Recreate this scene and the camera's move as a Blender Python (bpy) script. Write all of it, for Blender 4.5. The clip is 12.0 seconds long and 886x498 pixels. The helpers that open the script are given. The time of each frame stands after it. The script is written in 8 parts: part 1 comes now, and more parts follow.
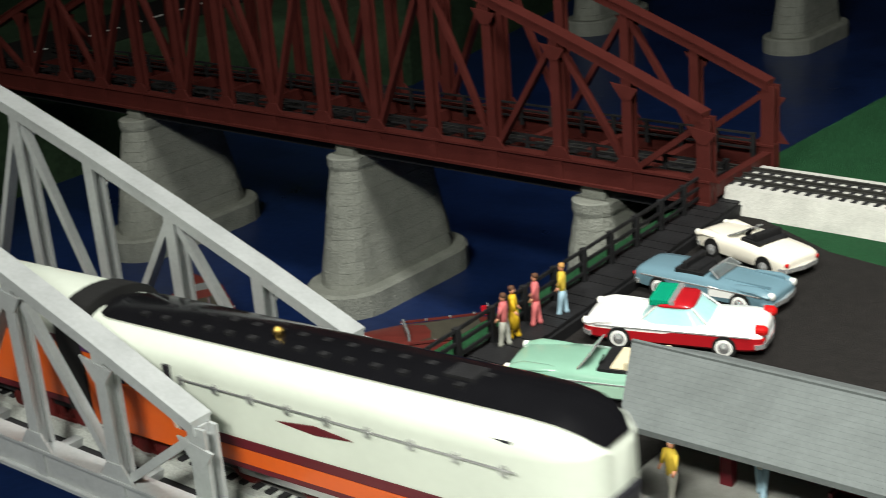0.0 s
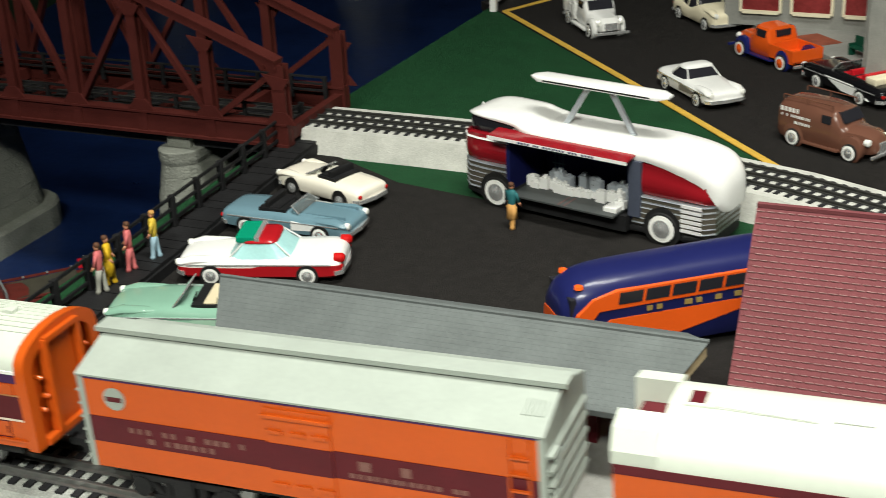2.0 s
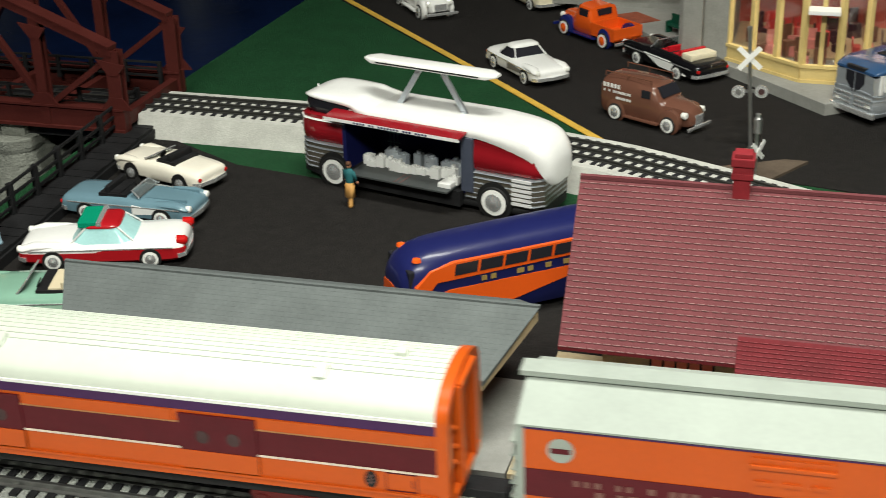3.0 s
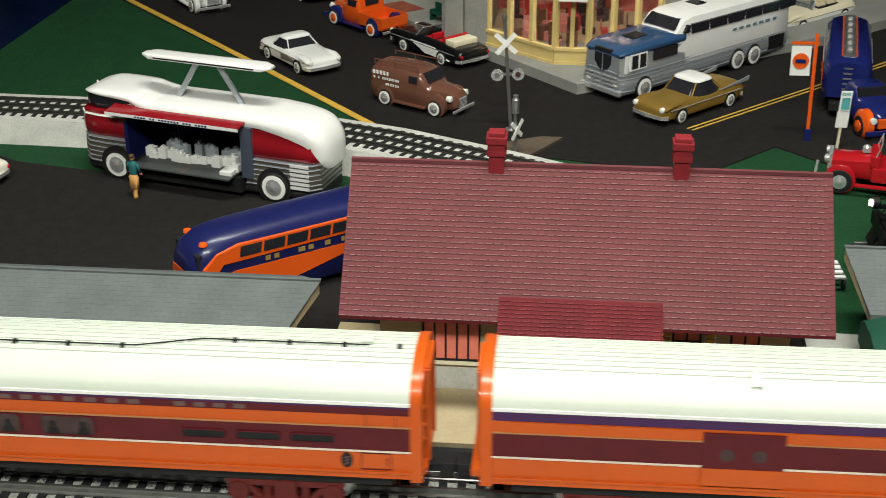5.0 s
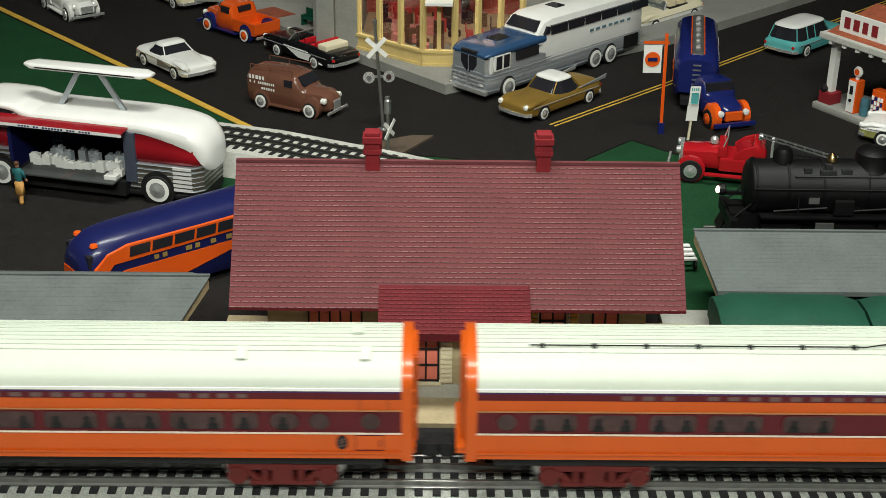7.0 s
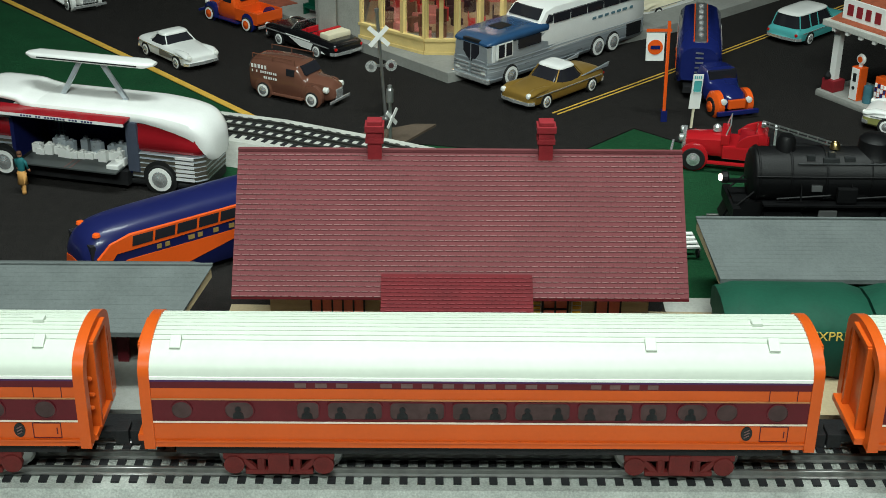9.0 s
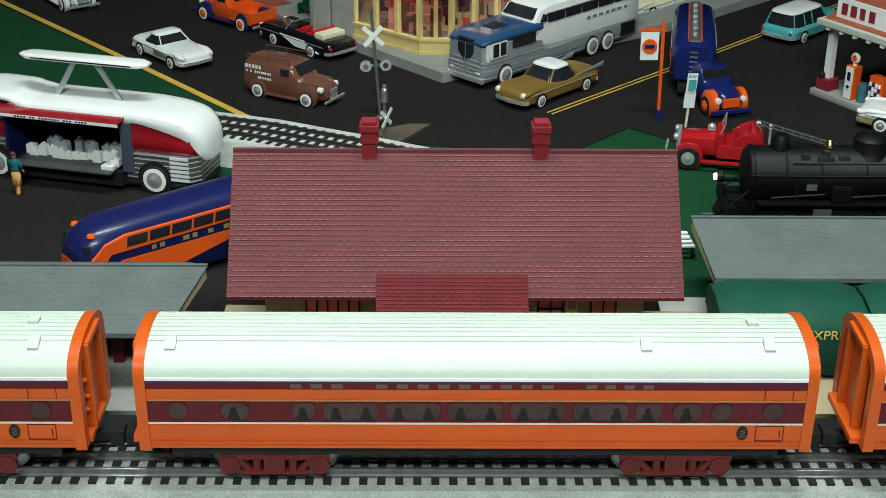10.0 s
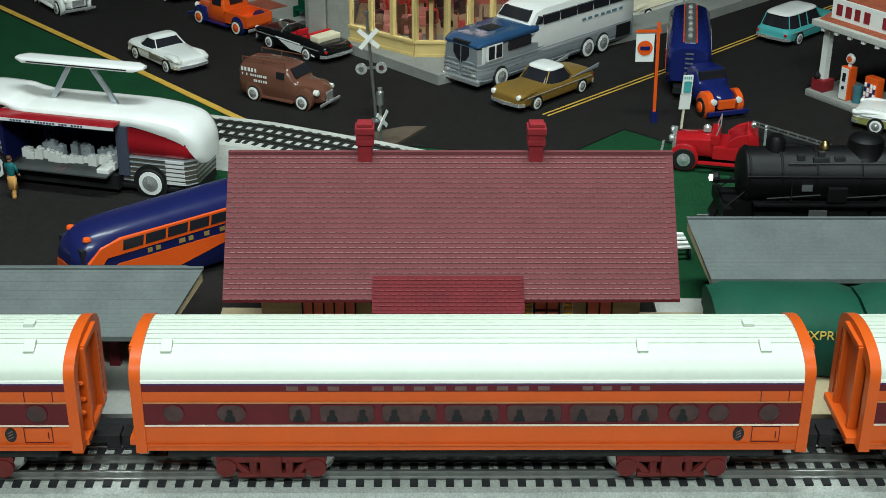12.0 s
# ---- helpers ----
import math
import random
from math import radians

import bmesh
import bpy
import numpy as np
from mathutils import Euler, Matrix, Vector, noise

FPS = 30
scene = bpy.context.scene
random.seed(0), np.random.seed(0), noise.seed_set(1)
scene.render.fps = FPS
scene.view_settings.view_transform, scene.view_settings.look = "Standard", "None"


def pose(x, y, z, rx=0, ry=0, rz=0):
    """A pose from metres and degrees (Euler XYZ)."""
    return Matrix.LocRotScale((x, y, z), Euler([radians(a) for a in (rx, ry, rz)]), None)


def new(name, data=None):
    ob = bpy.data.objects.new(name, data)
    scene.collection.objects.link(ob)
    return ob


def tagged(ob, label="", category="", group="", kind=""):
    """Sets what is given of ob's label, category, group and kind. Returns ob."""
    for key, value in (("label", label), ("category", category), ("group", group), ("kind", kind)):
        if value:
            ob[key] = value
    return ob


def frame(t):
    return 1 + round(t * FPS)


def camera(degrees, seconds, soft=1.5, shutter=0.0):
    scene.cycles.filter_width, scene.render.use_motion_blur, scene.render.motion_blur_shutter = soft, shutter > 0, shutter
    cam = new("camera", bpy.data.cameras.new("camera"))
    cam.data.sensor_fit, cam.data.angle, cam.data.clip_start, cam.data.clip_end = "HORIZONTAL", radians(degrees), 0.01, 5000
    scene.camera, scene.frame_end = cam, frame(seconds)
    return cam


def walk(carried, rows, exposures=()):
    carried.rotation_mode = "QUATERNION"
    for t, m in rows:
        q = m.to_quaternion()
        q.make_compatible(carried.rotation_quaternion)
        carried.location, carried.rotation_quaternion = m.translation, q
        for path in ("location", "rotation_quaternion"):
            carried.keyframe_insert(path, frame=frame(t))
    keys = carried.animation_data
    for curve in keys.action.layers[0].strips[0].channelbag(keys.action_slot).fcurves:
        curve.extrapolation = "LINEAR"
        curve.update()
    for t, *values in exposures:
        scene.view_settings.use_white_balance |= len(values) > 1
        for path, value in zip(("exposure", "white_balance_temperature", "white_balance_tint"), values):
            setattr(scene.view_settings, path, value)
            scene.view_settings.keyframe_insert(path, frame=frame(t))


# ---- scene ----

# ---- camera ----
cam = camera(35.49, 12.0, soft=0.6, shutter=0.4)
ROWS = [  # seconds, place, yaw, pitch, roll
    (0.0, -0.0766, 0.2015, 0.3938, 41.174, -20.475, -4.621),
    (0.5, -0.0647, 0.1866, 0.4034, 36.418, -21.372, -4.035),
    (1.0, -0.0549, 0.1769, 0.4077, 31.894, -22.232, -3.424),
    (1.5, -0.0354, 0.161, 0.4134, 27.703, -22.979, -3.192),
    (2.0, -0.0297, 0.1495, 0.4172, 23.744, -23.788, -2.569),
    (2.5, -0.0239, 0.1335, 0.4238, 19.92, -24.456, -1.929),
    (3.0, -0.0194, 0.1193, 0.429, 16.448, -24.86, -1.4),
    (3.5, -0.0118, 0.1021, 0.4365, 13.463, -25.125, -0.972),
    (5.5, -0.0017, 0.0427, 0.4593, 4.862, -25.646, 0.163),
    (6.0, -0.0017, 0.0266, 0.4655, 3.19, -25.61, 0.36),
    (6.5, -0.0009, 0.0102, 0.4713, 1.743, -25.53, 0.494),
    (7.0, -0.0013, -0.0001, 0.4756, 0.847, -25.574, 0.732),
    (9.0, -0.0005, -0.0, 0.4751, 1.009, -26.022, 0.513),
    (9.5, -0.0002, 0.0002, 0.4759, 0.955, -26.073, 0.463),
    (10.0, -0.0008, 0.0006, 0.4753, 0.765, -26.048, 0.473),
    (10.5, -0.0004, -0.0005, 0.4758, 0.709, -26.03, 0.428),
    (11.0, -0.0006, -0.0002, 0.4758, 0.631, -26.024, 0.428),
    (11.5, -0.0004, 0.0, 0.4753, 0.611, -25.972, 0.371),
    (12.0, -0.0, 0.0, 0.475, 0.633, -25.932, 0.305),
]
walk(cam, [(t, pose(x, y, z) @ pose(0, 0, 0, 0, 0, yaw) @ pose(0, 0, 0, 90 + pitch) @ pose(0, 0, 0, 0, 0, roll)) for t, x, y, z, yaw, pitch, roll in ROWS],
     exposures=[(0.0, 0.1, 6700, 12), (1.0, 0.06, 6700, 11), (2.0, -0.26, 6800, 10), (3.5, -0.45, 6800, 10), (6.5, -0.72, 6800, 9), (9.0, -0.74, 6150, 0), (12.0, -0.76, 5950, 0)])

# ---- world and lights ----
world = bpy.data.worlds.new("world")
scene.world = world
world.use_nodes = True
world.node_tree.nodes["Background"].inputs[0].default_value = (0.75, 0.85, 0.8, 1)
world.node_tree.nodes["Background"].inputs[1].default_value = 0.01


def tube_light(x, y, z, power, sx, sy, tilt=0, tone=(0.96, 1.0, 0.93)):
    """One of the ceiling fixtures over the layout."""
    data = bpy.data.lights.new("ceiling_light", "AREA")
    data.shape, data.size, data.size_y, data.energy = "RECTANGLE", sx, sy, power
    data.color = tone
    data.spread = math.radians(105)
    ob = new("ceiling_light", data)
    ob.matrix_world = pose(x, y, z, tilt)
    return ob


tube_light(0.0, 0.75, 1.5, 14.8, 0.9, 0.25, 0, (0.95, 0.98, 0.93))
tube_light(0.0, -0.7, 1.5, 21.5, 0.9, 0.25, 42)
scene.view_settings.exposure = 0.0


# ---- materials ----
def mat(name, col, rough=0.5, metal=0.0, var=0.12, scale=60.0, bump=0.0, bscale=600.0, coat=0.0, emit=0.0, spec=0.22, stretch=(1, 1, 1), speck=0.0, trans=0.0):
    m = bpy.data.materials.new(name)
    m.use_nodes = True
    nt = m.node_tree
    b = nt.nodes["Principled BSDF"]
    b.inputs["Roughness"].default_value = rough
    b.inputs["Metallic"].default_value = metal
    b.inputs["Specular IOR Level"].default_value = spec
    b.inputs["Coat Weight"].default_value = coat
    b.inputs["Coat Roughness"].default_value = 0.08
    b.inputs["Transmission Weight"].default_value = trans
    c = (*col, 1)
    b.inputs["Base Color"].default_value = c
    tc = nt.nodes.new("ShaderNodeTexCoord")
    mp = nt.nodes.new("ShaderNodeMapping")
    mp.inputs["Scale"].default_value = stretch
    nt.links.new(tc.outputs["Object"], mp.inputs[0])
    if var > 0:
        n1 = nt.nodes.new("ShaderNodeTexNoise")
        n1.inputs["Scale"].default_value = scale
        n1.inputs["Detail"].default_value = 6
        n2 = nt.nodes.new("ShaderNodeTexNoise")
        n2.inputs["Scale"].default_value = scale * 9
        n2.inputs["Detail"].default_value = 3
        nt.links.new(mp.outputs[0], n1.inputs[0])
        nt.links.new(mp.outputs[0], n2.inputs[0])
        add = nt.nodes.new("ShaderNodeMath")
        add.operation = "MULTIPLY_ADD"
        nt.links.new(n2.outputs["Fac"], add.inputs[0])
        add.inputs[1].default_value = 0.6 + speck
        nt.links.new(n1.outputs["Fac"], add.inputs[2])
        rng = nt.nodes.new("ShaderNodeMapRange")
        rng.inputs["From Min"].default_value = 0.5
        rng.inputs["From Max"].default_value = 1.1 + speck
        rng.inputs["To Min"].default_value = 1 - var
        rng.inputs["To Max"].default_value = 1 + var
        nt.links.new(add.outputs[0], rng.inputs[0])
        mul = nt.nodes.new("ShaderNodeVectorMath")
        mul.operation = "SCALE"
        mul.inputs[0].default_value = col
        nt.links.new(rng.outputs[0], mul.inputs["Scale"])
        nt.links.new(mul.outputs[0], b.inputs["Base Color"])
        rr = nt.nodes.new("ShaderNodeMapRange")
        rr.inputs["To Min"].default_value = max(0.02, rough - 0.08)
        rr.inputs["To Max"].default_value = min(1.0, rough + 0.1)
        nt.links.new(n1.outputs["Fac"], rr.inputs[0])
        nt.links.new(rr.outputs[0], b.inputs["Roughness"])
    if bump > 0:
        n3 = nt.nodes.new("ShaderNodeTexNoise")
        n3.inputs["Scale"].default_value = bscale
        n3.inputs["Detail"].default_value = 4
        nt.links.new(mp.outputs[0], n3.inputs[0])
        bp = nt.nodes.new("ShaderNodeBump")
        bp.inputs["Strength"].default_value = bump
        bp.inputs["Distance"].default_value = 0.002
        nt.links.new(n3.outputs["Fac"], bp.inputs["Height"])
        nt.links.new(bp.outputs[0], b.inputs["Normal"])
    if emit:
        b.inputs["Emission Color"].default_value = c
        b.inputs["Emission Strength"].default_value = emit
    return m


ASPHALT = mat("asphalt", (0.019, 0.0172, 0.0162), 0.92, var=0.9, scale=110, bump=1.0, bscale=1100, spec=0.14, speck=1.2)
GRASS = mat("grass_mat", (0.016, 0.075, 0.03), 0.95, var=0.4, scale=35, bump=1.0, bscale=1400, spec=0.1, speck=0.8)
WATER = mat("painted_water", (0.007, 0.019, 0.075), 0.3, var=0.35, scale=9, bump=0.15, bscale=60)
BANK = mat("dark_bank", (0.03, 0.06, 0.03), 0.9, var=0.5, scale=14, bump=0.6, bscale=200)
BALLAST = mat("grey_roadbed", (0.44, 0.46, 0.43), 0.9, var=0.5, scale=90, bump=0.6, bscale=1500, spec=0.2, speck=0.9)
TIE = mat("black_tie", (0.02, 0.02, 0.022), 0.6, var=0.3, scale=200)
RAIL = mat("rail_steel", (0.3, 0.3, 0.29), 0.4, metal=0.9, var=0.1, scale=200)
# rail steel darkened: shade and dark reflections on the branch put into the colour
DARKRAIL = mat("shaded_rail", (0.06, 0.06, 0.055), 0.5, metal=0.6, var=0.2, scale=200)
CONCRETE = mat("pale_concrete", (0.5, 0.5, 0.46), 0.85, var=0.18, scale=50, bump=0.3, bscale=900, spec=0.2)
STONE = mat("grey_stone", (0.23, 0.24, 0.21), 0.85, var=0.2, scale=50, bump=0.8, bscale=500, spec=0.2)
SIDEWALK = mat("sidewalk_grey", (0.27, 0.27, 0.25), 0.85, var=0.15, scale=30, bump=0.3, bscale=900, spec=0.2)
TAN = mat("tan_platform", (0.42, 0.34, 0.21), 0.8, var=0.15, scale=50, bump=0.2)
WALLTAN = mat("tan_boards", (0.42, 0.34, 0.21), 0.75, var=0.15, scale=60, stretch=(1, 1, 6))
WALLGREY = mat("taupe_boards", (0.2, 0.17, 0.14), 0.75, var=0.15, scale=60, stretch=(1, 1, 6))
SHINGLE = mat("maroon_shingle", (0.14, 0.042, 0.047), 0.75, var=0.12, scale=45, bump=0.3, bscale=900, spec=0.12)
SHINGLE2 = mat("dark_red_shingle", (0.115, 0.014, 0.018), 0.75, var=0.25, scale=60, spec=0.15)
CHIMNEY = mat("chimney_red", (0.22, 0.018, 0.024), 0.6, var=0.2, scale=120)
SHEDROOF = mat("grey_roofing", (0.108, 0.121, 0.12), 0.8, var=0.16, scale=40, bump=0.2, bscale=700, spec=0.15)
MAROON = mat("maroon_paint", (0.092, 0.009, 0.014), 0.4, var=0.12, scale=80)
BRIDGERED = mat("bridge_red", (0.068, 0.0135, 0.0108), 0.5, var=0.2, scale=40, bump=0.15)
SILVER = mat("bridge_silver", (0.42, 0.44, 0.44), 0.42, metal=0.35, var=0.12, scale=40)
BLACK = mat("black_wood", (0.012, 0.012, 0.013), 0.6, var=0.4, scale=60, bump=0.2)
YELLOW = mat("yellow_line", (0.62, 0.38, 0.06), 0.7, var=0.18, scale=90)
WHITE = mat("white_paint", (0.8, 0.8, 0.77), 0.35, var=0.05, scale=40)
CREAM = mat("cream_paint", (0.75, 0.68, 0.5), 0.35, var=0.05, scale=40)
ROOFWHITE = mat("car_roof_white", (0.53, 0.57, 0.5), 0.45, var=0.05, scale=25)
ROOFGREY = mat("reefer_roof_grey", (0.31, 0.345, 0.31), 0.55, var=0.08, scale=40)
ORANGE = mat("train_orange", (0.54, 0.085, 0.009), 0.35, var=0.06, scale=40, coat=0.2)
PURPLE = mat("purple_stripe", (0.06, 0.02, 0.08), 0.4, var=0.1)
LETTER = mat("gold_grey_lettering", (0.14, 0.08, 0.075), 0.6, var=0.15, scale=300)
BOGIE = mat("red_brown_truck", (0.1, 0.013, 0.012), 0.5, var=0.25, scale=120)
GLASSDARK = mat("dark_glass", (0.02, 0.02, 0.025), 0.08, var=0.0)
# strong noise in the pane tone stands for lit car interiors
GLASSGREY = mat("grey_window", (0.06, 0.032, 0.032), 0.22, var=0.45, scale=22, spec=0.25)
CHROME = mat("chrome", (0.85, 0.86, 0.86), 0.22, metal=0.75, var=0.0)
DULLMETAL = mat("dull_metal", (0.5, 0.5, 0.5), 0.35, metal=0.9, var=0.1)
TYRE = mat("tyre_black", (0.012, 0.012, 0.012), 0.7, var=0.0)
RED = mat("red_paint", (0.5, 0.012, 0.02), 0.25, var=0.04, coat=0.5)
BLACKGLOSS = mat("black_gloss", (0.005, 0.005, 0.006), 0.16, var=0.1, coat=0.1, spec=0.35)
NAVY = mat("navy_paint", (0.01, 0.013, 0.075), 0.32, var=0.05, coat=0.2)
FADED = mat("faded_lettering", (0.19, 0.09, 0.075), 0.6, var=0.15, scale=300)
PINSTRIPE = mat("dull_pinstripe", (0.42, 0.19, 0.08), 0.5, var=0.1)
SILLBRIGHT = mat("bright_sill_line", (0.72, 0.6, 0.5), 0.3, var=0.15, scale=60)
GREEN = mat("green_paint", (0.006, 0.07, 0.04), 0.5, var=0.1)
SKIN = mat("figure_flesh", (0.55, 0.25, 0.15), 0.6, var=0.05)
ROOM = mat("room_wall", (0.07, 0.07, 0.065), 0.9, var=0.08, scale=2)


# ---- mesh helpers ----
def part(name, bm, material, parent=None, label="", smooth=False):
    me = bpy.data.meshes.new(name)
    bmesh.ops.recalc_face_normals(bm, faces=bm.faces)
    if smooth:
        for f in bm.faces:
            f.smooth = True
        for e in bm.edges:
            if len(e.link_faces) == 2 and e.calc_face_angle(0) > 0.7:
                e.smooth = False
    bm.to_mesh(me)
    bm.free()
    me.materials.append(material)
    ob = new(name, me)
    ob.parent = parent
    if label:
        tagged(ob, label)
    return ob


def thing(name, label, category, m=None, group="", kind=""):
    ob = new(name)
    ob.empty_display_size = 0.01
    if m is not None:
        ob.matrix_basis = m
    return tagged(ob, label, category, group, kind)


def box(bm, x0, x1, y0, y1, z0, z1, bev=0.0, m=None):
    vs = [bm.verts.new((x, y, z)) for x in (x0, x1) for y in (y0, y1) for z in (z0, z1)]
    fs = [bm.faces.new([vs[i] for i in q]) for q in ((0, 1, 3, 2), (4, 6, 7, 5), (0, 4, 5, 1), (2, 3, 7, 6), (0, 2, 6, 4), (1, 5, 7, 3))]
    if bev:
        es = {e for f in fs for e in f.edges}
        got = bmesh.ops.bevel(bm, geom=list(es), offset=bev, segments=2, profile=0.7, affect="EDGES")
        vs = list({v for f in got["faces"] for v in f.verts} | {v for v in vs if v.is_valid})
    if m is not None:
        bmesh.ops.transform(bm, matrix=m, verts=[v for v in vs if v.is_valid])
    return bm


def B(*a, **k):
    return box(bmesh.new(), *a, **k)


def ring(bm, c, u, v, ru, rv, n):
    return [bm.verts.new(Vector(c) + Vector(u) * ru * math.cos(2 * math.pi * i / n) + Vector(v) * rv * math.sin(2 * math.pi * i / n)) for i in range(n)]


def skin(bm, rings, caps=True, closed=True):
    for a, b in zip(rings, rings[1:]):
        n = len(a)
        for i in range(n if closed else n - 1):
            j = (i + 1) % n
            bm.faces.new((a[i], a[j], b[j], b[i]))
    if caps:
        bm.faces.new(list(reversed(rings[0])))
        bm.faces.new(rings[-1])
    return bm


def rod(bm, p, q, r, n=8, r2=None):
    p, q = Vector(p), Vector(q)
    d = (q - p).normalized()
    u = d.orthogonal().normalized()
    v = d.cross(u)
    return skin(bm, [ring(bm, p, u, v, r, r, n), ring(bm, q, u, v, r2 or r, r2 or r, n)])


def bar(bm, p, q, w, h, up=(0, 0, 1)):
    """A straight bar of rectangular section from p to q."""
    p, q = Vector(p), Vector(q)
    d = (q - p).normalized()
    s = d.cross(Vector(up))
    s = s.normalized() if s.length > 1e-6 else Vector((1, 0, 0))
    u = s.cross(d)
    rs = [[bm.verts.new(c + s * a * w / 2 + u * b * h / 2) for a, b in ((-1, -1), (1, -1), (1, 1), (-1, 1))] for c in (p, q)]
    return skin(bm, rs)


def turned(bm, prof, n=16, c=(0, 0, 0), axis="z"):
    """A turned shape; prof: rows of radius, height."""
    ax = {"z": ((1, 0, 0), (0, 1, 0), (0, 0, 1)), "y": ((1, 0, 0), (0, 0, 1), (0, 1, 0)), "x": ((0, 1, 0), (0, 0, 1), (1, 0, 0))}[axis]
    rs = [ring(bm, Vector(c) + Vector(ax[2]) * h, ax[0], ax[1], max(r, 1e-5), max(r, 1e-5), n) for r, h in prof]
    return skin(bm, rs)


def prism(bm, poly, z0, z1):
    a = [bm.verts.new((x, y, z0)) for x, y in poly]
    b = [bm.verts.new((x, y, z1)) for x, y in poly]
    return skin(bm, [a, b])


def extrude_x(bm, poly, x0, x1):
    """poly of (y, z) pushed along x."""
    a = [bm.verts.new((x0, y, z)) for y, z in poly]
    b = [bm.verts.new((x1, y, z)) for y, z in poly]
    return skin(bm, [a, b])


def extrude_y(bm, poly, y0, y1):
    """poly of (x, z) pushed along y."""
    a = [bm.verts.new((x, y0, z)) for x, z in poly]
    b = [bm.verts.new((x, y1, z)) for x, z in poly]
    return skin(bm, [a, b])


# ---- the room ----
def room():
    X, Y0, Y1, Z0, Z1 = 3.4, -2.2, 3.6, -0.95, 1.7
    for name, a in (("wall_north", (-X, X, Y1, Y1 + 0.1, Z0, Z1)), ("wall_south", (-X, X, Y0 - 0.1, Y0, Z0, Z1)),
                    ("wall_west", (-X - 0.1, -X, Y0, Y1, Z0, Z1)), ("wall_east", (X, X + 0.1, Y0, Y1, Z0, Z1)),
                    ("floor", (-X, X, Y0, Y1, Z0 - 0.1, Z0)), ("ceiling", (-X, X, Y0, Y1, Z1, Z1 + 0.1))):
        o = part(name, B(*a), ROOM)
        tagged(o, "plain dim room surface round the layout", name.split("_")[0], kind="structure")
    o = part("backdrop", B(-3.3, 3.3, 3.3, 3.32, -0.3, 1.0), mat("backdrop_dark", (0.01, 0.014, 0.022), 0.9, var=0.3, scale=3))
    tagged(o, "dark painted backdrop behind the layout", "backdrop", kind="structure")


room()


# ---- ground, river, banks ----
def slab(name, poly, z0, z1, material, label, category):
    o = part(name, prism(bmesh.new(), poly, z0, z1), material)
    return tagged(o, label, category, kind="structure")


slab("water", [(-2.6, 0.3), (-0.6, 0.3), (-0.6, 3.3), (-2.6, 3.3)], -0.2, -0.16, WATER, "dark blue painted river surface", "water")
slab("ground", [(-0.645, 0.3), (2.4, 0.3), (2.4, 3.2), (-0.66, 3.2), (-0.64, 1.7), (-0.655, 1.2)], -0.21, 0.0, GRASS, "green flocked grass ground of the layout", "ground")
slab("river_bank", [(-3.2, 0.2), (-1.62, 0.2), (-1.5, 1.0), (-1.7, 1.1), (-1.72, 1.45), (-1.6, 1.9), (-1.9, 3.2), (-3.2, 3.2)], -0.21, -0.01, BANK, "dark green far river bank", "ground")
slab("parking_lot", [(-0.6, 0.7), (0.155, 0.7), (0.155, 0.93), (-0.05, 1.02), (-0.2, 1.09), (-0.36, 1.105), (-0.5, 1.13), (-0.612, 1.192)], -0.01, 0.0012, ASPHALT, "black asphalt parking lot", "parking lot")
slab("road", [(-0.66, 1.735), (-0.35, 1.405), (-0.15, 1.2), (-0.03, 1.19), (0.09, 1.165), (0.159, 1.241), (0.215, 1.19), (0.5, 1.16), (2.3, 1.16), (2.3, 3.1), (-0.45, 3.1), (-0.45, 2.0)],
     -0.01, 0.0012, ASPHALT, "black asphalt town street", "road")
slab("crossing_planks", [(-0.125, 1.196), (-0.06, 1.186), (-0.03, 1.237), (-0.05, 1.237)], 0.0, 0.0035, mat("brown_planks", (0.1, 0.075, 0.055), 0.8, var=0.3, scale=80), "worn brown level crossing planks", "crossing")
slab("foreground", [(-0.6, 0.3), (2.4, 0.3), (2.4, 0.7), (-0.6, 0.7)], -0.02, 0.004, BALLAST, "pale grey speckled roadbed under the main track", "roadbed")
slab("platform", [(-0.165, 0.722), (0.35, 0.732), (0.35, 0.86), (-0.165, 0.86)], 0.0, 0.009, TAN, "tan station platform", "platform")
slab("west_platform", [(-0.44, 0.716), (-0.166, 0.722), (-0.166, 0.82), (-0.44, 0.82)], 0.0, 0.009, SIDEWALK, "grey platform under the train shed", "platform")
slab("east_platform", [(0.142, 0.861), (0.6, 0.861), (0.6, 0.885), (0.142, 0.885)], 0.0, 0.007, CONCRETE, "pale concrete platform beside the depot", "platform")
slab("track_apron", [(-0.58, 0.69), (0.6, 0.718), (0.6, 0.738), (0.35, 0.7315), (-0.165, 0.7215), (-0.58, 0.712)], 0.0, 0.0062, BLACK, "dark strip between the main track and the platforms", "track bed")
slab("sidewalk", [(-0.021, 1.361), (0.25, 1.56), (0.6, 1.9), (0.3, 2.4), (-0.55, 2.1), (-0.3, 1.65)], 0.0, 0.012, SIDEWALK, "grey kerbed sidewalk round the corner cafe", "pavement")


def line(name, pts, w, label):
    bm = bmesh.new()
    for a, b in zip(pts, pts[1:]):
        d = (Vector(b) - Vector(a)).normalized()
        n = Vector((-d.y, d.x)) * w / 2
        prism(bm, [Vector(a) - n, Vector(b) - n, Vector(b) + n, Vector(a) + n], 0.001, 0.0018)
    return tagged(part(name, bm, YELLOW), label, "road marking", kind="structure")


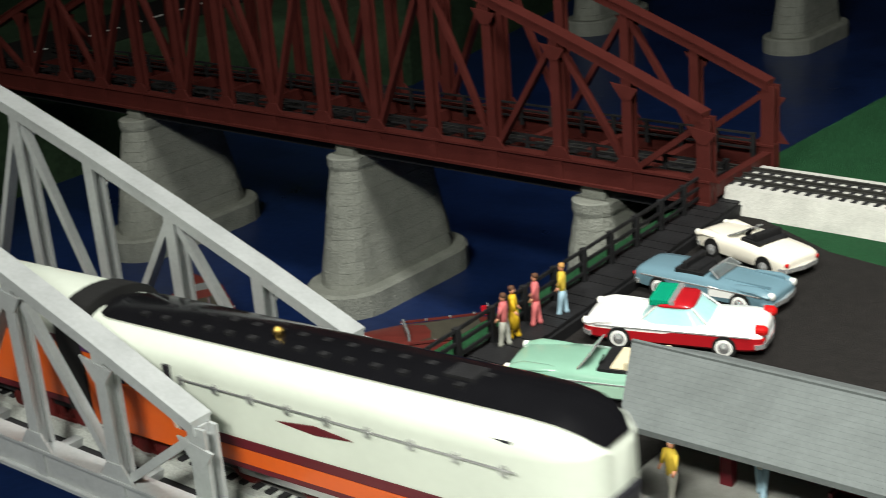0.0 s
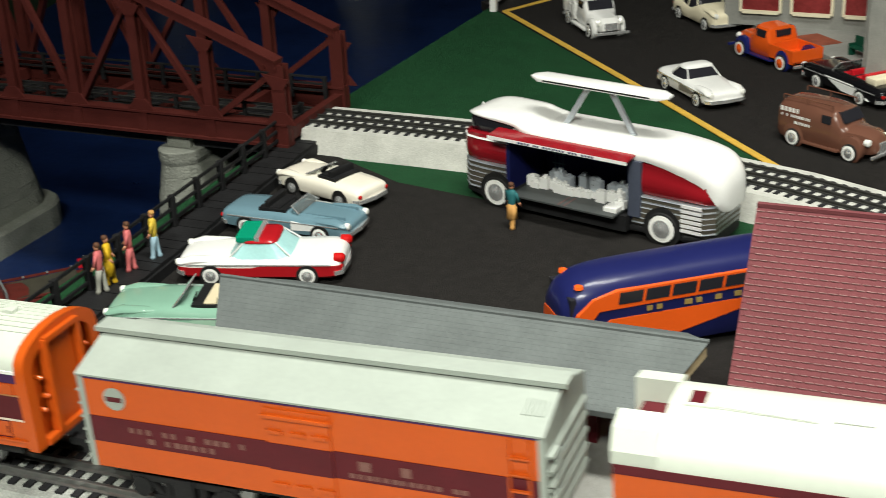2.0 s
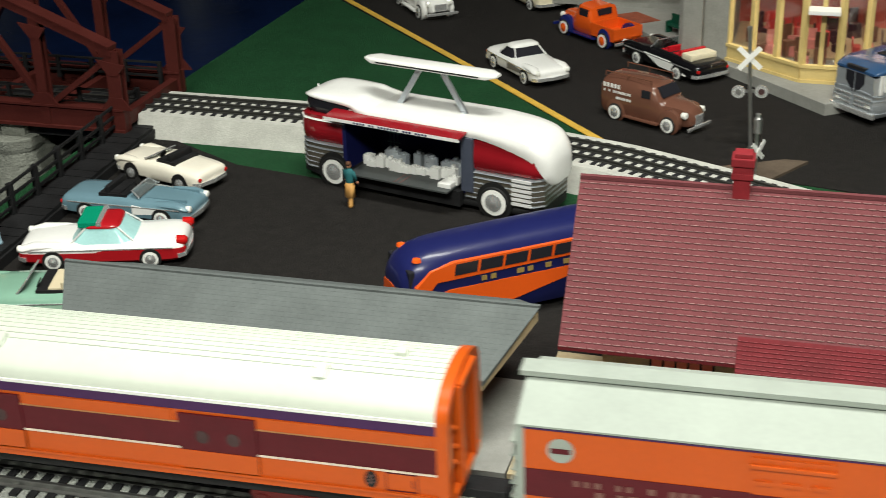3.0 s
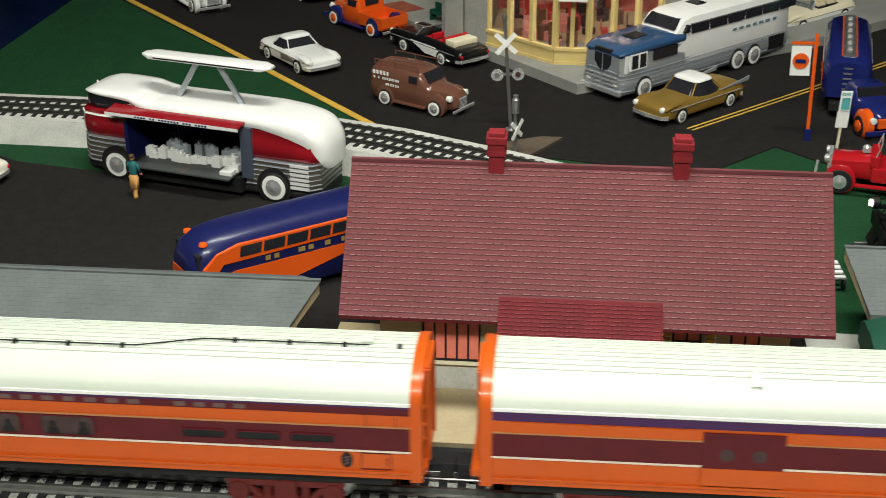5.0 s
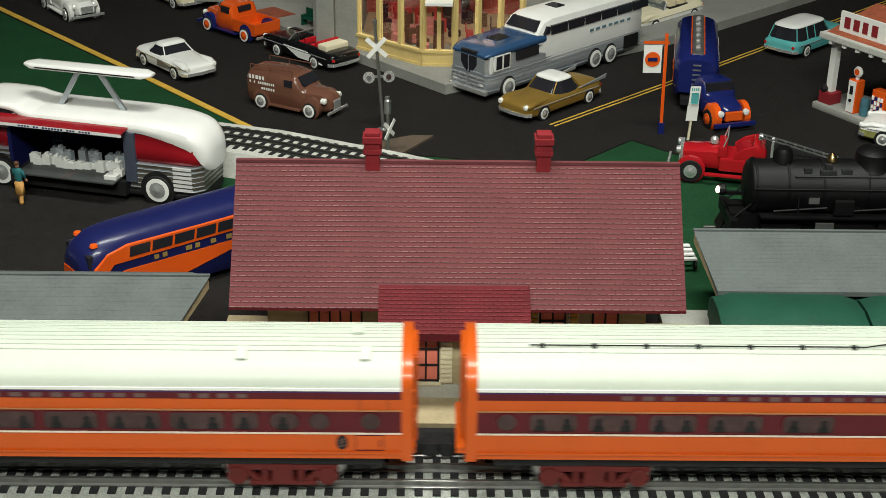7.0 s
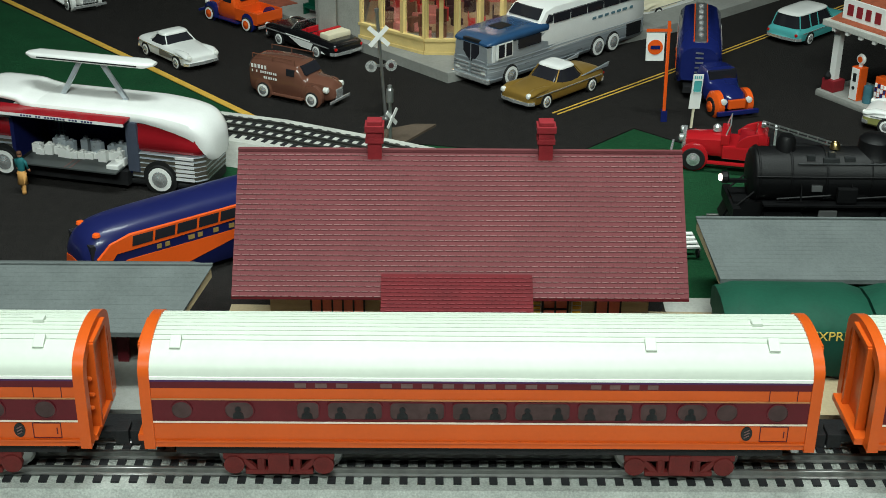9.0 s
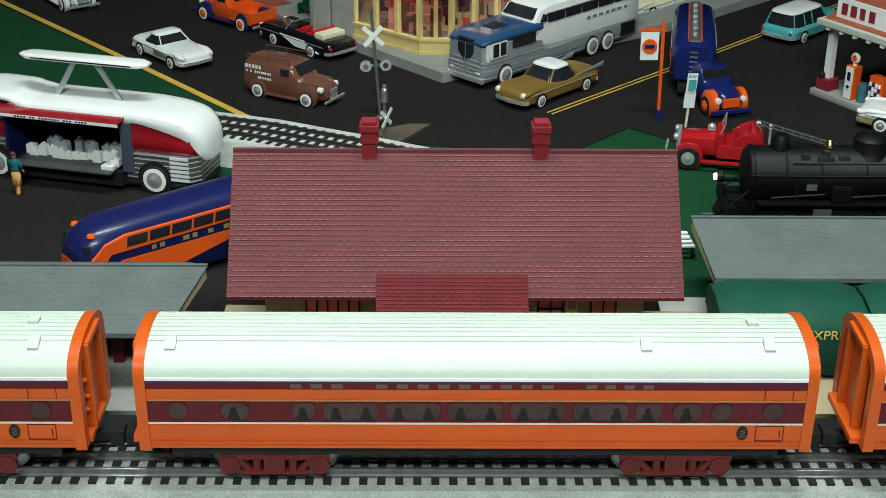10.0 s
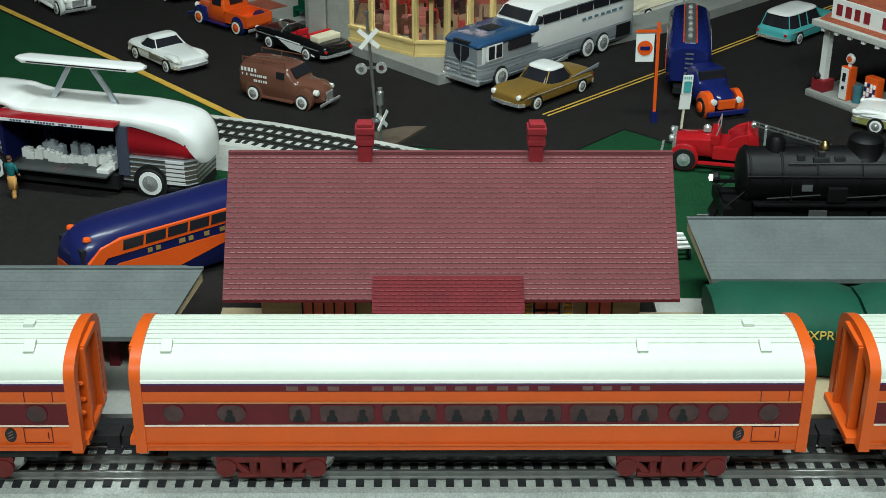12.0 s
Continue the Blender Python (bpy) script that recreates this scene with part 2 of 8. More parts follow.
line("edge_line", [(-0.613, 1.693), (-0.354, 1.415), (-0.204, 1.25), (-0.162, 1.222)], 0.0075, "solid yellow road edge line")
line("edge_line", [(-0.613, 1.693), (-0.54, 1.84)], 0.0075, "solid yellow road edge line")
line("centre_line", [(0.083, 1.277), (0.227, 1.425), (0.336, 1.54), (0.6, 1.82)], 0.0016, "thin double yellow centre line")
line("centre_line", [(0.0875, 1.2735), (0.2315, 1.4215), (0.3405, 1.5365), (0.6045, 1.8165)], 0.0016, "thin double yellow centre line")


# ---- tracks ----
TRACK_Y = 0.669
# the main line, its bridge and the station stand at a slight turn on the table
LINE = pose(0, TRACK_Y, 0, 0, 0, 1.356) @ pose(0, -TRACK_Y, 0)


def track(name, pts, z, width, bed, label, slab_h, rail=RAIL, tall=1.0):
    """Roadbed, ties and three rails along a line of points."""
    root = thing(name, label, "railway track")
    P = [Vector((x, y, 0)) for x, y in pts]
    D = [(b - a).normalized() for a, b in zip(P, P[1:])]
    N = []
    for i in range(len(P)):
        d = (D[max(i - 1, 0)] + D[min(i, len(D) - 1)]).normalized()
        N.append(Vector((-d.y, d.x, 0)))
    bm = bmesh.new()
    rs = []
    for p, n in zip(P, N):
        rs.append([bm.verts.new(p + n * a + Vector((0, 0, b))) for a, b in ((-width / 2 - slab_h * 0.35, z - slab_h), (-width / 2, z), (width / 2, z), (width / 2 + slab_h * 0.35, z - slab_h))])
    skin(bm, rs)
    part("roadbed", bm, bed, root)
    for off, nm in ((-0.0159, "rail"), (0, "centre_rail"), (0.0159, "rail")):
        bm = bmesh.new()
        prof = [(-0.0019, 0.0011), (0.0019, 0.0011), (0.0019, 0.0019), (0.0006, 0.0026), (0.0006, 0.0047), (0.0012, 0.0051), (0.0012, 0.006), (0.0008, 0.0062), (-0.0008, 0.0062), (-0.0012, 0.006), (-0.0012, 0.0051), (-0.0006, 0.0047), (-0.0006, 0.0026), (-0.0019, 0.0019)]
        skin(bm, [[bm.verts.new(p + n * (off + a) + Vector((0, 0, z + b * tall))) for a, b in prof] for p, n in zip(P, N)])
        part(nm, bm, rail, root)
    return root, P, N


def ties(root, P, pitch, length, z, spare, hw=0.0023, top=0.0014):
    """Ties along the line; those within the spare stretch are parts, the rest one part."""
    me = bpy.data.meshes.new("tie")
    bm = B(-hw, hw, -length / 2, length / 2, -0.001, top)
    bm.to_mesh(me)
    bm.free()
    me.materials.append(TIE)
    rest = bmesh.new()
    s, k = 0.0, 0
    for a, b in zip(P, P[1:]):
        L = (b - a).length
        d = (b - a) / L
        ang = math.degrees(math.atan2(d.y, d.x))
        while s < L:
            p = a + d * s
            if spare[0] < p.x < spare[1]:
                o = new("tie", me)
                o.parent = root
                o.matrix_basis = pose(p.x, p.y, z, 0, 0, ang)
            else:
                box(rest, -hw, hw, -length / 2, length / 2, -0.001, top, m=pose(p.x, p.y, z, 0, 0, ang))
            s += pitch
            k += 1
        s -= L
    o = part("tie_rest", rest, TIE, root)
    tagged(o, kind="stuff")


main, P1, _ = track("main_track", [(-2.4, TRACK_Y), (2.4, TRACK_Y)], 0.0115, 0.058, BALLAST, "three-rail main track on pale grey ballast roadbed", 0.008)
main.matrix_basis = LINE
ties(main, P1, 0.0102, 0.047, 0.0115, (-0.55, 0.4))
second, P2, _ = track("branch_track", [(-0.615, 1.212), (-0.5, 1.212), (-0.38, 1.209), (-0.28, 1.195), (-0.18, 1.165), (-0.08, 1.12), (0.02, 1.07), (0.08, 1.045)], 0.0215, 0.066, CONCRETE,
                      "three-rail branch track on a raised pale roadbed", 0.0215, rail=DARKRAIL, tall=0.55)
deck, P4, _ = track("bridge_track", [(-2.2, 1.212), (-0.6152, 1.212)], 0.0215, 0.05, BLACK, "three-rail track on a dark deck across the red bridge", 0.006, rail=DARKRAIL, tall=0.55)
ties(deck, P4, 0.0125, 0.05, 0.0215, (-1.2, -0.6), 0.0021, 0.0006)
ties(second, P2, 0.0098, 0.05, 0.0215, (-0.62, 0.0), 0.0021, 0.0006)


siding, P3, _ = track("siding", [(0.19, 0.983), (1.2, 1.0)], 0.016, 0.05, BLACK, "three-rail siding on dark roadbed beside the depot", 0.016)
ties(siding, P3, 0.0118, 0.046, 0.016, (0.19, 0.5))


# ---- truss bridges ----
def truss_bridge(name, x_end, panels, p, y_near, y_far, z0, material, label, step):
    """Arched through truss that runs to the left from x_end."""
    root = thing(name, label, "bridge")
    half = panels / 2
    tops = []
    for i in range(panels + 1):
        k = min(i, panels - i)
        tops.append(0.077 + step * min(k, half) * (1 - 0.03 * k))
    for y, side in ((y_near, -1), (y_far, 1)):
        X = [x_end - p * i for i in range(panels + 1)]
        for i in range(panels):
            prof = [(-0.0062, -0.0088), (0.0062, -0.0088), (0.0062, -0.0012), (0.0075, -0.0012), (0.0075, 0.0003), (-0.0075, 0.0003), (-0.0075, -0.0012), (-0.0062, -0.0012)]
            bm = bmesh.new()
            skin(bm, [[bm.verts.new((X[k], y + a, z0 + tops[k] + b)) for a, b in prof] for k in (i, i + 1)])
            part("top_chord", bm, material, root)
        prof = [(-0.0065, -0.0015), (0.0065, -0.0015), (0.0065, 0.001), (0.004, 0.0014), (0.004, 0.0182), (0.0065, 0.0185), (0.0065, 0.0205), (-0.0065, 0.0205), (-0.0065, 0.0185), (-0.004, 0.0182), (-0.004, 0.0014), (-0.0065, 0.001)]
        bm = bmesh.new()
        extrude_x(bm, [(y + a, z0 + b) for a, b in prof], X[-1] - 0.006, X[0] + 0.006)
        part("bottom_chord", bm, material, root)
        for i in range(panels + 1):
            bm = bmesh.new()
            w = 0.013 if i in (0, panels) else 0.009
            for a in (-1, 1):
                box(bm, X[i] - w / 2, X[i] + w / 2, y + a * 0.0042 - 0.001, y + a * 0.0042 + 0.001, z0 + 0.001, z0 + tops[i] - 0.004)
            box(bm, X[i] - 0.0012, X[i] + 0.0012, y - 0.004, y + 0.004, z0 + 0.001, z0 + tops[i] - 0.004)
            part("post", bm, material, root)
        for i in range(panels):
            bm = bmesh.new()
            a, b = (i, i + 1) if i % 2 == 0 else (i + 1, i)
            bar(bm, (X[a], y, z0 + tops[a] - 0.008), (X[b], y, z0 + 0.016), 0.005, 0.0055 if i % 2 else 0.0075, up=(0, 1, 0))
            part("diagonal", bm, material, root)
        for i in range(panels + 1):
            bm = bmesh.new()
            s = 0.015
            extrude_y(bm, [(X[i] - s, z0 + 0.02), (X[i] + s, z0 + 0.02), (X[i] + s * 0.4, z0 + 0.031), (X[i] - s * 0.4, z0 + 0.031)], y + side * 0.005 - 0.0008, y + side * 0.005 + 0.0008)
            part("gusset_plate", bm, material, root)
            bm = bmesh.new()
            d = tops[i] - 0.008
            extrude_y(bm, [(X[i] - s, z0 + d - 0.004), (X[i] + s * 0.8, z0 + d - 0.004 - (0.004 if i < half else -0.004)), (X[i] + s * 0.3, z0 + d - 0.018), (X[i] - s * 0.3, z0 + d - 0.018)], y + side * 0.005 - 0.0008, y + side * 0.005 + 0.0008)
            part("gusset_plate", bm, material, root)
    for i in range(panels + 1):
        part("floor_beam", B(x_end - p * i - 0.004, x_end - p * i + 0.004, y_near, y_far, z0 + 0.002, z0 + 0.014), material, root)
    return root


RB_Y0, RB_Y1, RB_Z = 1.157, 1.268, 0.014
red_bridge = truss_bridge("red_bridge", -0.620, 14, 0.0725, RB_Y0, RB_Y1, RB_Z, BRIDGERED, "long arched red-brown truss railway bridge on stone piers", 0.0305)
silver_bridge = truss_bridge("silver_bridge", -0.602, 14, 0.0745, 0.614, 0.736, -0.006, SILVER, "arched silver-grey truss railway bridge", 0.0305)
silver_bridge.matrix_basis = LINE


def bridge_walk(root, y, x0, x1, z):
    """Black railing inside a bridge."""
    n = int((x0 - x1) / 0.036)
    for i in range(n + 1):
        x = x0 - i * 0.036
        part("rail_post", B(x - 0.0018, x + 0.0018, y - 0.0016, y + 0.0016, z, z + 0.022), BLACK, root)
    for h in (0.008, 0.0145, 0.021):
        part("handrail", B(x1, x0, y - 0.001, y + 0.001, z + h - 0.0009, z + h + 0.0009), BLACK, root)


bridge_walk(red_bridge, RB_Y0 + 0.012, -0.63, -1.66, 0.024)
bridge_walk(red_bridge, RB_Y1 - 0.012, -0.63, -1.66, 0.024)
part("deck", B(-1.66, -0.615, RB_Y0 + 0.008, RB_Y1 - 0.008, 0.0, 0.012), TIE, red_bridge)
part("deck", B(-1.6, -0.595, 0.622, 0.728, -0.012, 0.003), TIE, silver_bridge)


# ---- stone piers ----
def pier(x, y, z0, z1, name="bridge_pier"):
    root = thing(name, "pale grey stone bridge pier with a rounded footing", "bridge pier", pose(x, y, 0), "bridge piers")

    def outline(bm, hx, hy, z, n=10):
        vs = []
        for k in range(n + 1):
            a = math.pi + math.pi * k / n
            vs.append(bm.verts.new((hx * math.cos(a), -hy + hx + hx * math.sin(a), z)))
        for k in range(n + 1):
            a = math.pi * k / n
            vs.append(bm.verts.new((hx * math.cos(a), hy - hx + hx * math.sin(a), z)))
        return vs
    bm = bmesh.new()
    skin(bm, [outline(bm, 0.045, 0.108, z0), outline(bm, 0.045, 0.108, z0 + 0.024), outline(bm, 0.042, 0.105, z0 + 0.027)])
    part("footing", bm, STONE, root)
    h = z1 - z0
    rnd = random.Random(3)
    rows = 11
    a0, b0, a1, b1 = 0.031, 0.092, 0.0185, 0.066
    bm = bmesh.new()
    skin(bm, [outline(bm, a0 - 0.001, b0 - 0.001, z0 + 0.02), outline(bm, a1 - 0.001, b1 - 0.001, z1 - 0.012)])
    part("core", bm, STONE, root)
    for r in range(rows):
        t0, t1 = r / rows, (r + 0.975) / rows
        za, zb = z0 + 0.021 + (h - 0.034) * t0, z0 + 0.021 + (h - 0.034) * t1
        bm = bmesh.new()
        ra = outline(bm, a0 + (a1 - a0) * t0 + 0.0006, b0 + (b1 - b0) * t0 + 0.0006, za)
        rb = outline(bm, a0 + (a1 - a0) * t1 + 0.0006, b0 + (b1 - b0) * t1 + 0.0006, zb)
        for v in ra + rb:
            v.co.x += rnd.uniform(-0.0005, 0.0005)
            v.co.y += rnd.uniform(-0.0007, 0.0007)
        skin(bm, [ra, rb])
        part("stone_course", bm, STONE, root)
    bm = bmesh.new()
    skin(bm, [outline(bm, a1 + 0.001, b1 + 0.001, z1 - 0.013), outline(bm, a1 + 0.002, b1 + 0.002, z1 - 0.009), outline(bm, a1 + 0.002, b1 + 0.002, z1 - 0.001), outline(bm, a1, b1, z1)])
    part("cap", bm, STONE, root)
    part("bearing", B(-0.012, 0.012, -0.05, 0.05, z1, z1 + 0.012), STONE, root)
    return root


for x in (-0.733, -1.034, -1.372):
    pier(x, 1.2075, -0.16, 0.0)
for x, y in ((-1.135, 2.41), (-1.55, 2.42), (-1.95, 2.45)):
    pier(x, y, -0.16, 0.03)


# ---- the train ----
SILL, EAVE, TOP, HW = 0.0415, 0.0857, 0.1012, 0.031


def roof_curve(hw, eave, top, n=14):
    return [(hw * math.cos(math.pi * k / n), eave + (top - eave) * math.sin(math.pi * k / n) ** 0.8) for k in range(n + 1)]


def bogie(root, x, material=BOGIE, wheels=2, base=0.05):
    """One truck: two side frames with springs, a bolster, and its wheel sets."""
    t = part("bogie", B(x - 0.012, x + 0.012, -0.02, 0.02, 0.026, 0.036), material, root, "red-brown cast truck")
    for s in (-1, 1):
        bm = bmesh.new()
        y = s * 0.0235
        box(bm, x - base / 2 - 0.006, x + base / 2 + 0.006, y - 0.002, y + 0.002, 0.0295, 0.0335, 0.0008)
        box(bm, x - base / 2 + 0.006, x + base / 2 - 0.006, y - 0.002, y + 0.002, 0.0195, 0.0225, 0.0008)
        box(bm, x - 0.006, x + 0.006, y - 0.0035, y + 0.0035, 0.021, 0.034, 0.001)
        for k in (-1, 1):
            rod(bm, (x + k * 0.01, y, 0.022), (x + k * 0.01, y, 0.03), 0.0025, 8)
            bar(bm, (x + k * 0.013, y, 0.0215), (x + k * (base / 2 - 0.003), y, 0.031), 0.003, 0.003)
        part("side_frame", bm, material, t)
        for i in range(wheels):
            xx = x - base / 2 + base * i / (wheels - 1)
            bm = bmesh.new()
            turned(bm, [(0.0058, -0.002), (0.0058, 0.0015), (0.003, 0.003), (0.0, 0.0032)], 12, (xx, y + s * 0.0008, 0.0262), "y")
            part("axle_box", bm, material, t)
    for i in range(wheels):
        xx = x - base / 2 + base * i / (wheels - 1)
        bm = bmesh.new()
        rod(bm, (xx, -0.016, 0.0275), (xx, 0.016, 0.0275), 0.0022)
        for s in (-1, 1):
            turned(bm, [(0.0095, s * 0.0145), (0.0095, s * 0.0175), (0.0105, s * 0.0145)] if s < 0 else [(0.0105, s * 0.0145), (0.0095, s * 0.0175)], 18, (xx, 0, 0.0278), "y")
        part("wheel_set", bm, DULLMETAL, t)


def coupler(root, x, s):
    bm = bmesh.new()
    box(bm, min(x, x + s * 0.02), max(x, x + s * 0.02), -0.003, 0.003, 0.028, 0.033, 0.0008)
    box(bm, x + s * 0.014 - 0.004, x + s * 0.014 + 0.004, -0.006, 0.006, 0.026, 0.035, 0.001)
    part("coupler", bm, BLACK, root)


def strip(root, name, x0, x1, z0, z1, material, label="", proud=0.0003):
    """A painted band on both sides of a car."""
    for s in (-1, 1):
        y0, y1 = sorted((s * (HW - 0.002), s * (HW + proud)))
        part(name, B(x0, x1, y0, y1, z0, z1), material, root, label)


def bars(root, x0, x1, z0, z1, n, material, y, parent_label="unreadable lettering", seed=1):
    """Illegible lettering as a row of plain bars."""
    rnd = random.Random(seed)
    bm = bmesh.new()
    w = (x1 - x0) / n
    for i in range(n):
        if rnd.random() < 0.16:
            continue
        a = x0 + w * i
        y0, y1 = sorted((y, y + math.copysign(0.0003, y)))
        box(bm, a, a + w * rnd.uniform(0.45, 0.75), y0, y1, z0, z1)
    part("lettering", bm, material, root, parent_label)


def passenger_car(name, label, L=0.37, windows=(), piping=False, baggage=False, vents=()):
    root = thing(name, label, "passenger car", None, "streamlined passenger cars")
    x0, x1 = -L / 2 + 0.006, L / 2 - 0.006
    bm = bmesh.new()
    extrude_x(bm, [(-HW, SILL), (HW, SILL), (HW, EAVE), (HW * 0.7, EAVE + 0.008), (-HW * 0.7, EAVE + 0.008), (-HW, EAVE)], x0, x1)
    body = part("body", bm, ORANGE, root, "glossy orange car body")
    curve = roof_curve(HW + 0.0004, EAVE, TOP)
    bm = bmesh.new()
    a = [bm.verts.new((x0, y, z)) for y, z in curve]
    b = [bm.verts.new((x1, y, z)) for y, z in curve]
    skin(bm, [a, b], caps=True, closed=True)
    roof = part("roof", bm, ROOFWHITE, root, "off-white ribbed roof", smooth=True)
    for k in range(-4, 5):
        y = k * 0.0043 + 0.003
        c = max(0.0, 1 - (y / HW) ** 2)
        z = EAVE + (TOP - EAVE) * c ** 0.4
        part("roof_rib", B(x0, x1, y - 0.00045, y + 0.00045, z - 0.001, z + 0.00045), ROOFWHITE, roof)
    strip(root, "eave_bead", x0, x1, EAVE - 0.0008, EAVE + 0.0009, WHITE, "white eave bead", 0.0008)
    strip(root, "letterboard", x0, x1, EAVE - 0.0062, EAVE - 0.0008, MAROON if not baggage else PURPLE, "maroon letterboard band")
    strip(root, "purple_band", x0, x1, EAVE - 0.0022, EAVE - 0.0008, PURPLE, "purple eave line", 0.0005)
    strip(root, "window_band", x0, x1, 0.0583, 0.0726, MAROON, "maroon window band", 0.0004)
    strip(root, "pinstripe", x0, x1, 0.0722, 0.0729, PINSTRIPE, "thin dull pinstripe", 0.0008)
    strip(root, "pinstripe", x0, x1, 0.0577, 0.0586, SILLBRIGHT, "bright sill line below the windows", 0.001)
    strip(root, "sill_bead", x0, x1, SILL + 0.0035, SILL + 0.0047, ORANGE, "", 0.0012)
    part("underframe", B(x0 + 0.01, x1 - 0.01, -0.026, 0.026, 0.034, SILL), BLACK, root, "black underframe")
    part("equipment_box", B(-0.05, 0.04, -0.012, 0.018, 0.024, 0.034, 0.002), BLACK, root)
    for s in (-1, 1):
        xe = s * (L / 2 - 0.004)
        bm = bmesh.new()
        outer = [(-HW - 0.001, SILL - 0.001), *[(-y, z) for y, z in roof_curve(HW + 0.001, EAVE, TOP + 0.0012)], (HW + 0.001, SILL - 0.001)]
        inner = [(-HW + 0.006, SILL + 0.002), *[(-y, z) for y, z in roof_curve(HW - 0.006, EAVE - 0.002, TOP - 0.006)], (HW - 0.006, SILL + 0.002)]
        rings = []
        for poly, x in ((inner, xe + s * 0.004), (outer, xe + s * 0.004), (outer, xe - s * 0.002)):
            rings.append([bm.verts.new((x, y, z)) for y, z in poly])
        skin(bm, rings, caps=False)
        bm.faces.new([v for v in rings[2]])
        back = [bm.verts.new((xe - s * 0.001, y, z)) for y, z in inner]
        skin(bm, [rings[0], back], caps=False)
        bm.faces.new(back)
        end = part("end_frame", bm, ORANGE, root, "orange rounded end frame", smooth=True)
        x2 = xe + s * 0.001
        part("end_door", B(min(x2, x2 + s * 0.002), max(x2, x2 + s * 0.002), -0.011, 0.011, SILL + 0.003, 0.093, 0.0006), ORANGE, end)
        for yy in (-0.0135, 0.0135):
            part("diaphragm_rib", B(min(x2, x2 + s * 0.0055), max(x2, x2 + s * 0.0055), yy - 0.0016, yy + 0.0016, SILL + 0.002, 0.097, 0.0005), ORANGE, end)
        part("diaphragm_rib", B(min(x2, x2 + s * 0.0055), max(x2, x2 + s * 0.0055), -0.014, 0.014, 0.0945, 0.098, 0.0005), ORANGE, end)
        part("step", B(min(x2, x2 + s * 0.008), max(x2, x2 + s * 0.0045), -0.024, 0.024, SILL - 0.001, SILL + 0.003, 0.0005), ORANGE, end)
        for yy, zz in ((-0.021, 0.06), (-0.02, 0.078), (0.021, 0.06), (0.02, 0.078), (-0.017, 0.066)):
            bm = bmesh.new()
            turned(bm, [(0.0014, 0), (0.0014, 0.003), (0.0007, 0.004)], 8, (x2, yy, zz), "x")
            part("end_fitting", bm, ORANGE, end)
        coupler(root, s * L / 2 - s * 0.004, s)
    for x in (-0.112, 0.112):
        bogie(root, x)
    for kind, xa, xb in windows:
        z0, z1 = (0.0625, 0.0668) if kind == "s" else (0.0604, 0.0712)
        zc, h = (z0 + z1) / 2, (z1 - z0) / 2
        for s in (-1, 1):
            y = s * (HW + 0.0004)
            c, r = (xa + xb) / 2, (xb - xa) / 2
            corner = h if kind == "o" else min(0.0028, h * 0.8)

            def outline(grow):
                """Rounded outline of the pane; grow widens it for the frame."""
                pts = []
                for k in range(20):
                    u = 2 * math.pi * (k + 0.5) / 20
                    cx, cz = math.cos(u), math.sin(u)
                    pts.append((c + math.copysign(max(r - corner, 0), cx) + cx * (corner + grow), zc + math.copysign(max(h - corner, 0), cz) + cz * (corner + grow)))
                return pts
            w = part("window", extrude_y(bmesh.new(), outline(0), *sorted((y - s * 0.001, y + s * 0.0004))), GLASSGREY if kind != "s" else BLACK, root, "grey tinted rounded side window")
            fr = bmesh.new()
            rings = [[fr.verts.new((px, yy, pz)) for px, pz in outline(g)] for g, yy in ((0, y), (0, y + s * 0.0008), (0.0006, y + s * 0.0008), (0.0006, y))]
            skin(fr, rings, caps=False)
            part("window_frame", fr, MAROON, w)
            if kind == "w" or (kind == "o" and 2 * r > 0.014):
                n = 2 if 2 * r > 0.02 else 1
                for k in range(n):
                    xc = xa + 2 * r * (k + 0.5 + (0.08 if k else -0.05)) / n
                    # plain stand-in for a passenger silhouette printed on the pane
                    sb = bmesh.new()
                    ys = sorted((y + s * 0.0004, y + s * 0.0006))
                    extrude_y(sb, [(xc - 0.0032, z0 + 0.0002), (xc + 0.0032, z0 + 0.0002), (xc + 0.0027, z0 + 0.0034), (xc + 0.001, z0 + 0.0046), (xc - 0.001, z0 + 0.0046), (xc - 0.0027, z0 + 0.0034)], *ys)
                    turned(sb, [(0.0018, 0), (0.0018, s * 0.0002)], 10, (xc, y + s * 0.0004, z0 + 0.0062), "y")
                    part("rider_silhouette", sb, BLACK, w, "plain dark shape for a printed passenger silhouette")
    if not baggage:
        for s in (-1, 1):
            for a, b, n in ((-0.1006, -0.0672, 3), (-0.0544, 0.0462, 9), (0.059, 0.1, 4)):
                bm = bmesh.new()
                w = (b - a) / n
                for i in range(n):
                    box(bm, a + w * i, a + w * (i + 0.55), *sorted((s * (HW + 0.0003), s * (HW + 0.0006))), EAVE - 0.0054, EAVE - 0.0028)
                part("lettering", bm, LETTER, root, "plain pale bars along the letterboard")
    for s in (-1, 1):
        side = -s
        xx = side * 0.146
        bm = bmesh.new()
        turned(bm, [(0.004, 0), (0.004, 0.0006)], 16, (0, 0, 0), "y")
        bmesh.ops.scale(bm, vec=(0.78, 1, 1.12), verts=bm.verts)
        bmesh.ops.translate(bm, vec=(xx, s * HW + (0 if s > 0 else -0.0006), 0.0522), verts=bm.verts)
        em = part("emblem", bm, BLACKGLOSS, root, "small dark oval emblem")
        for k in (-1, 0, 1):
            bm = bmesh.new()
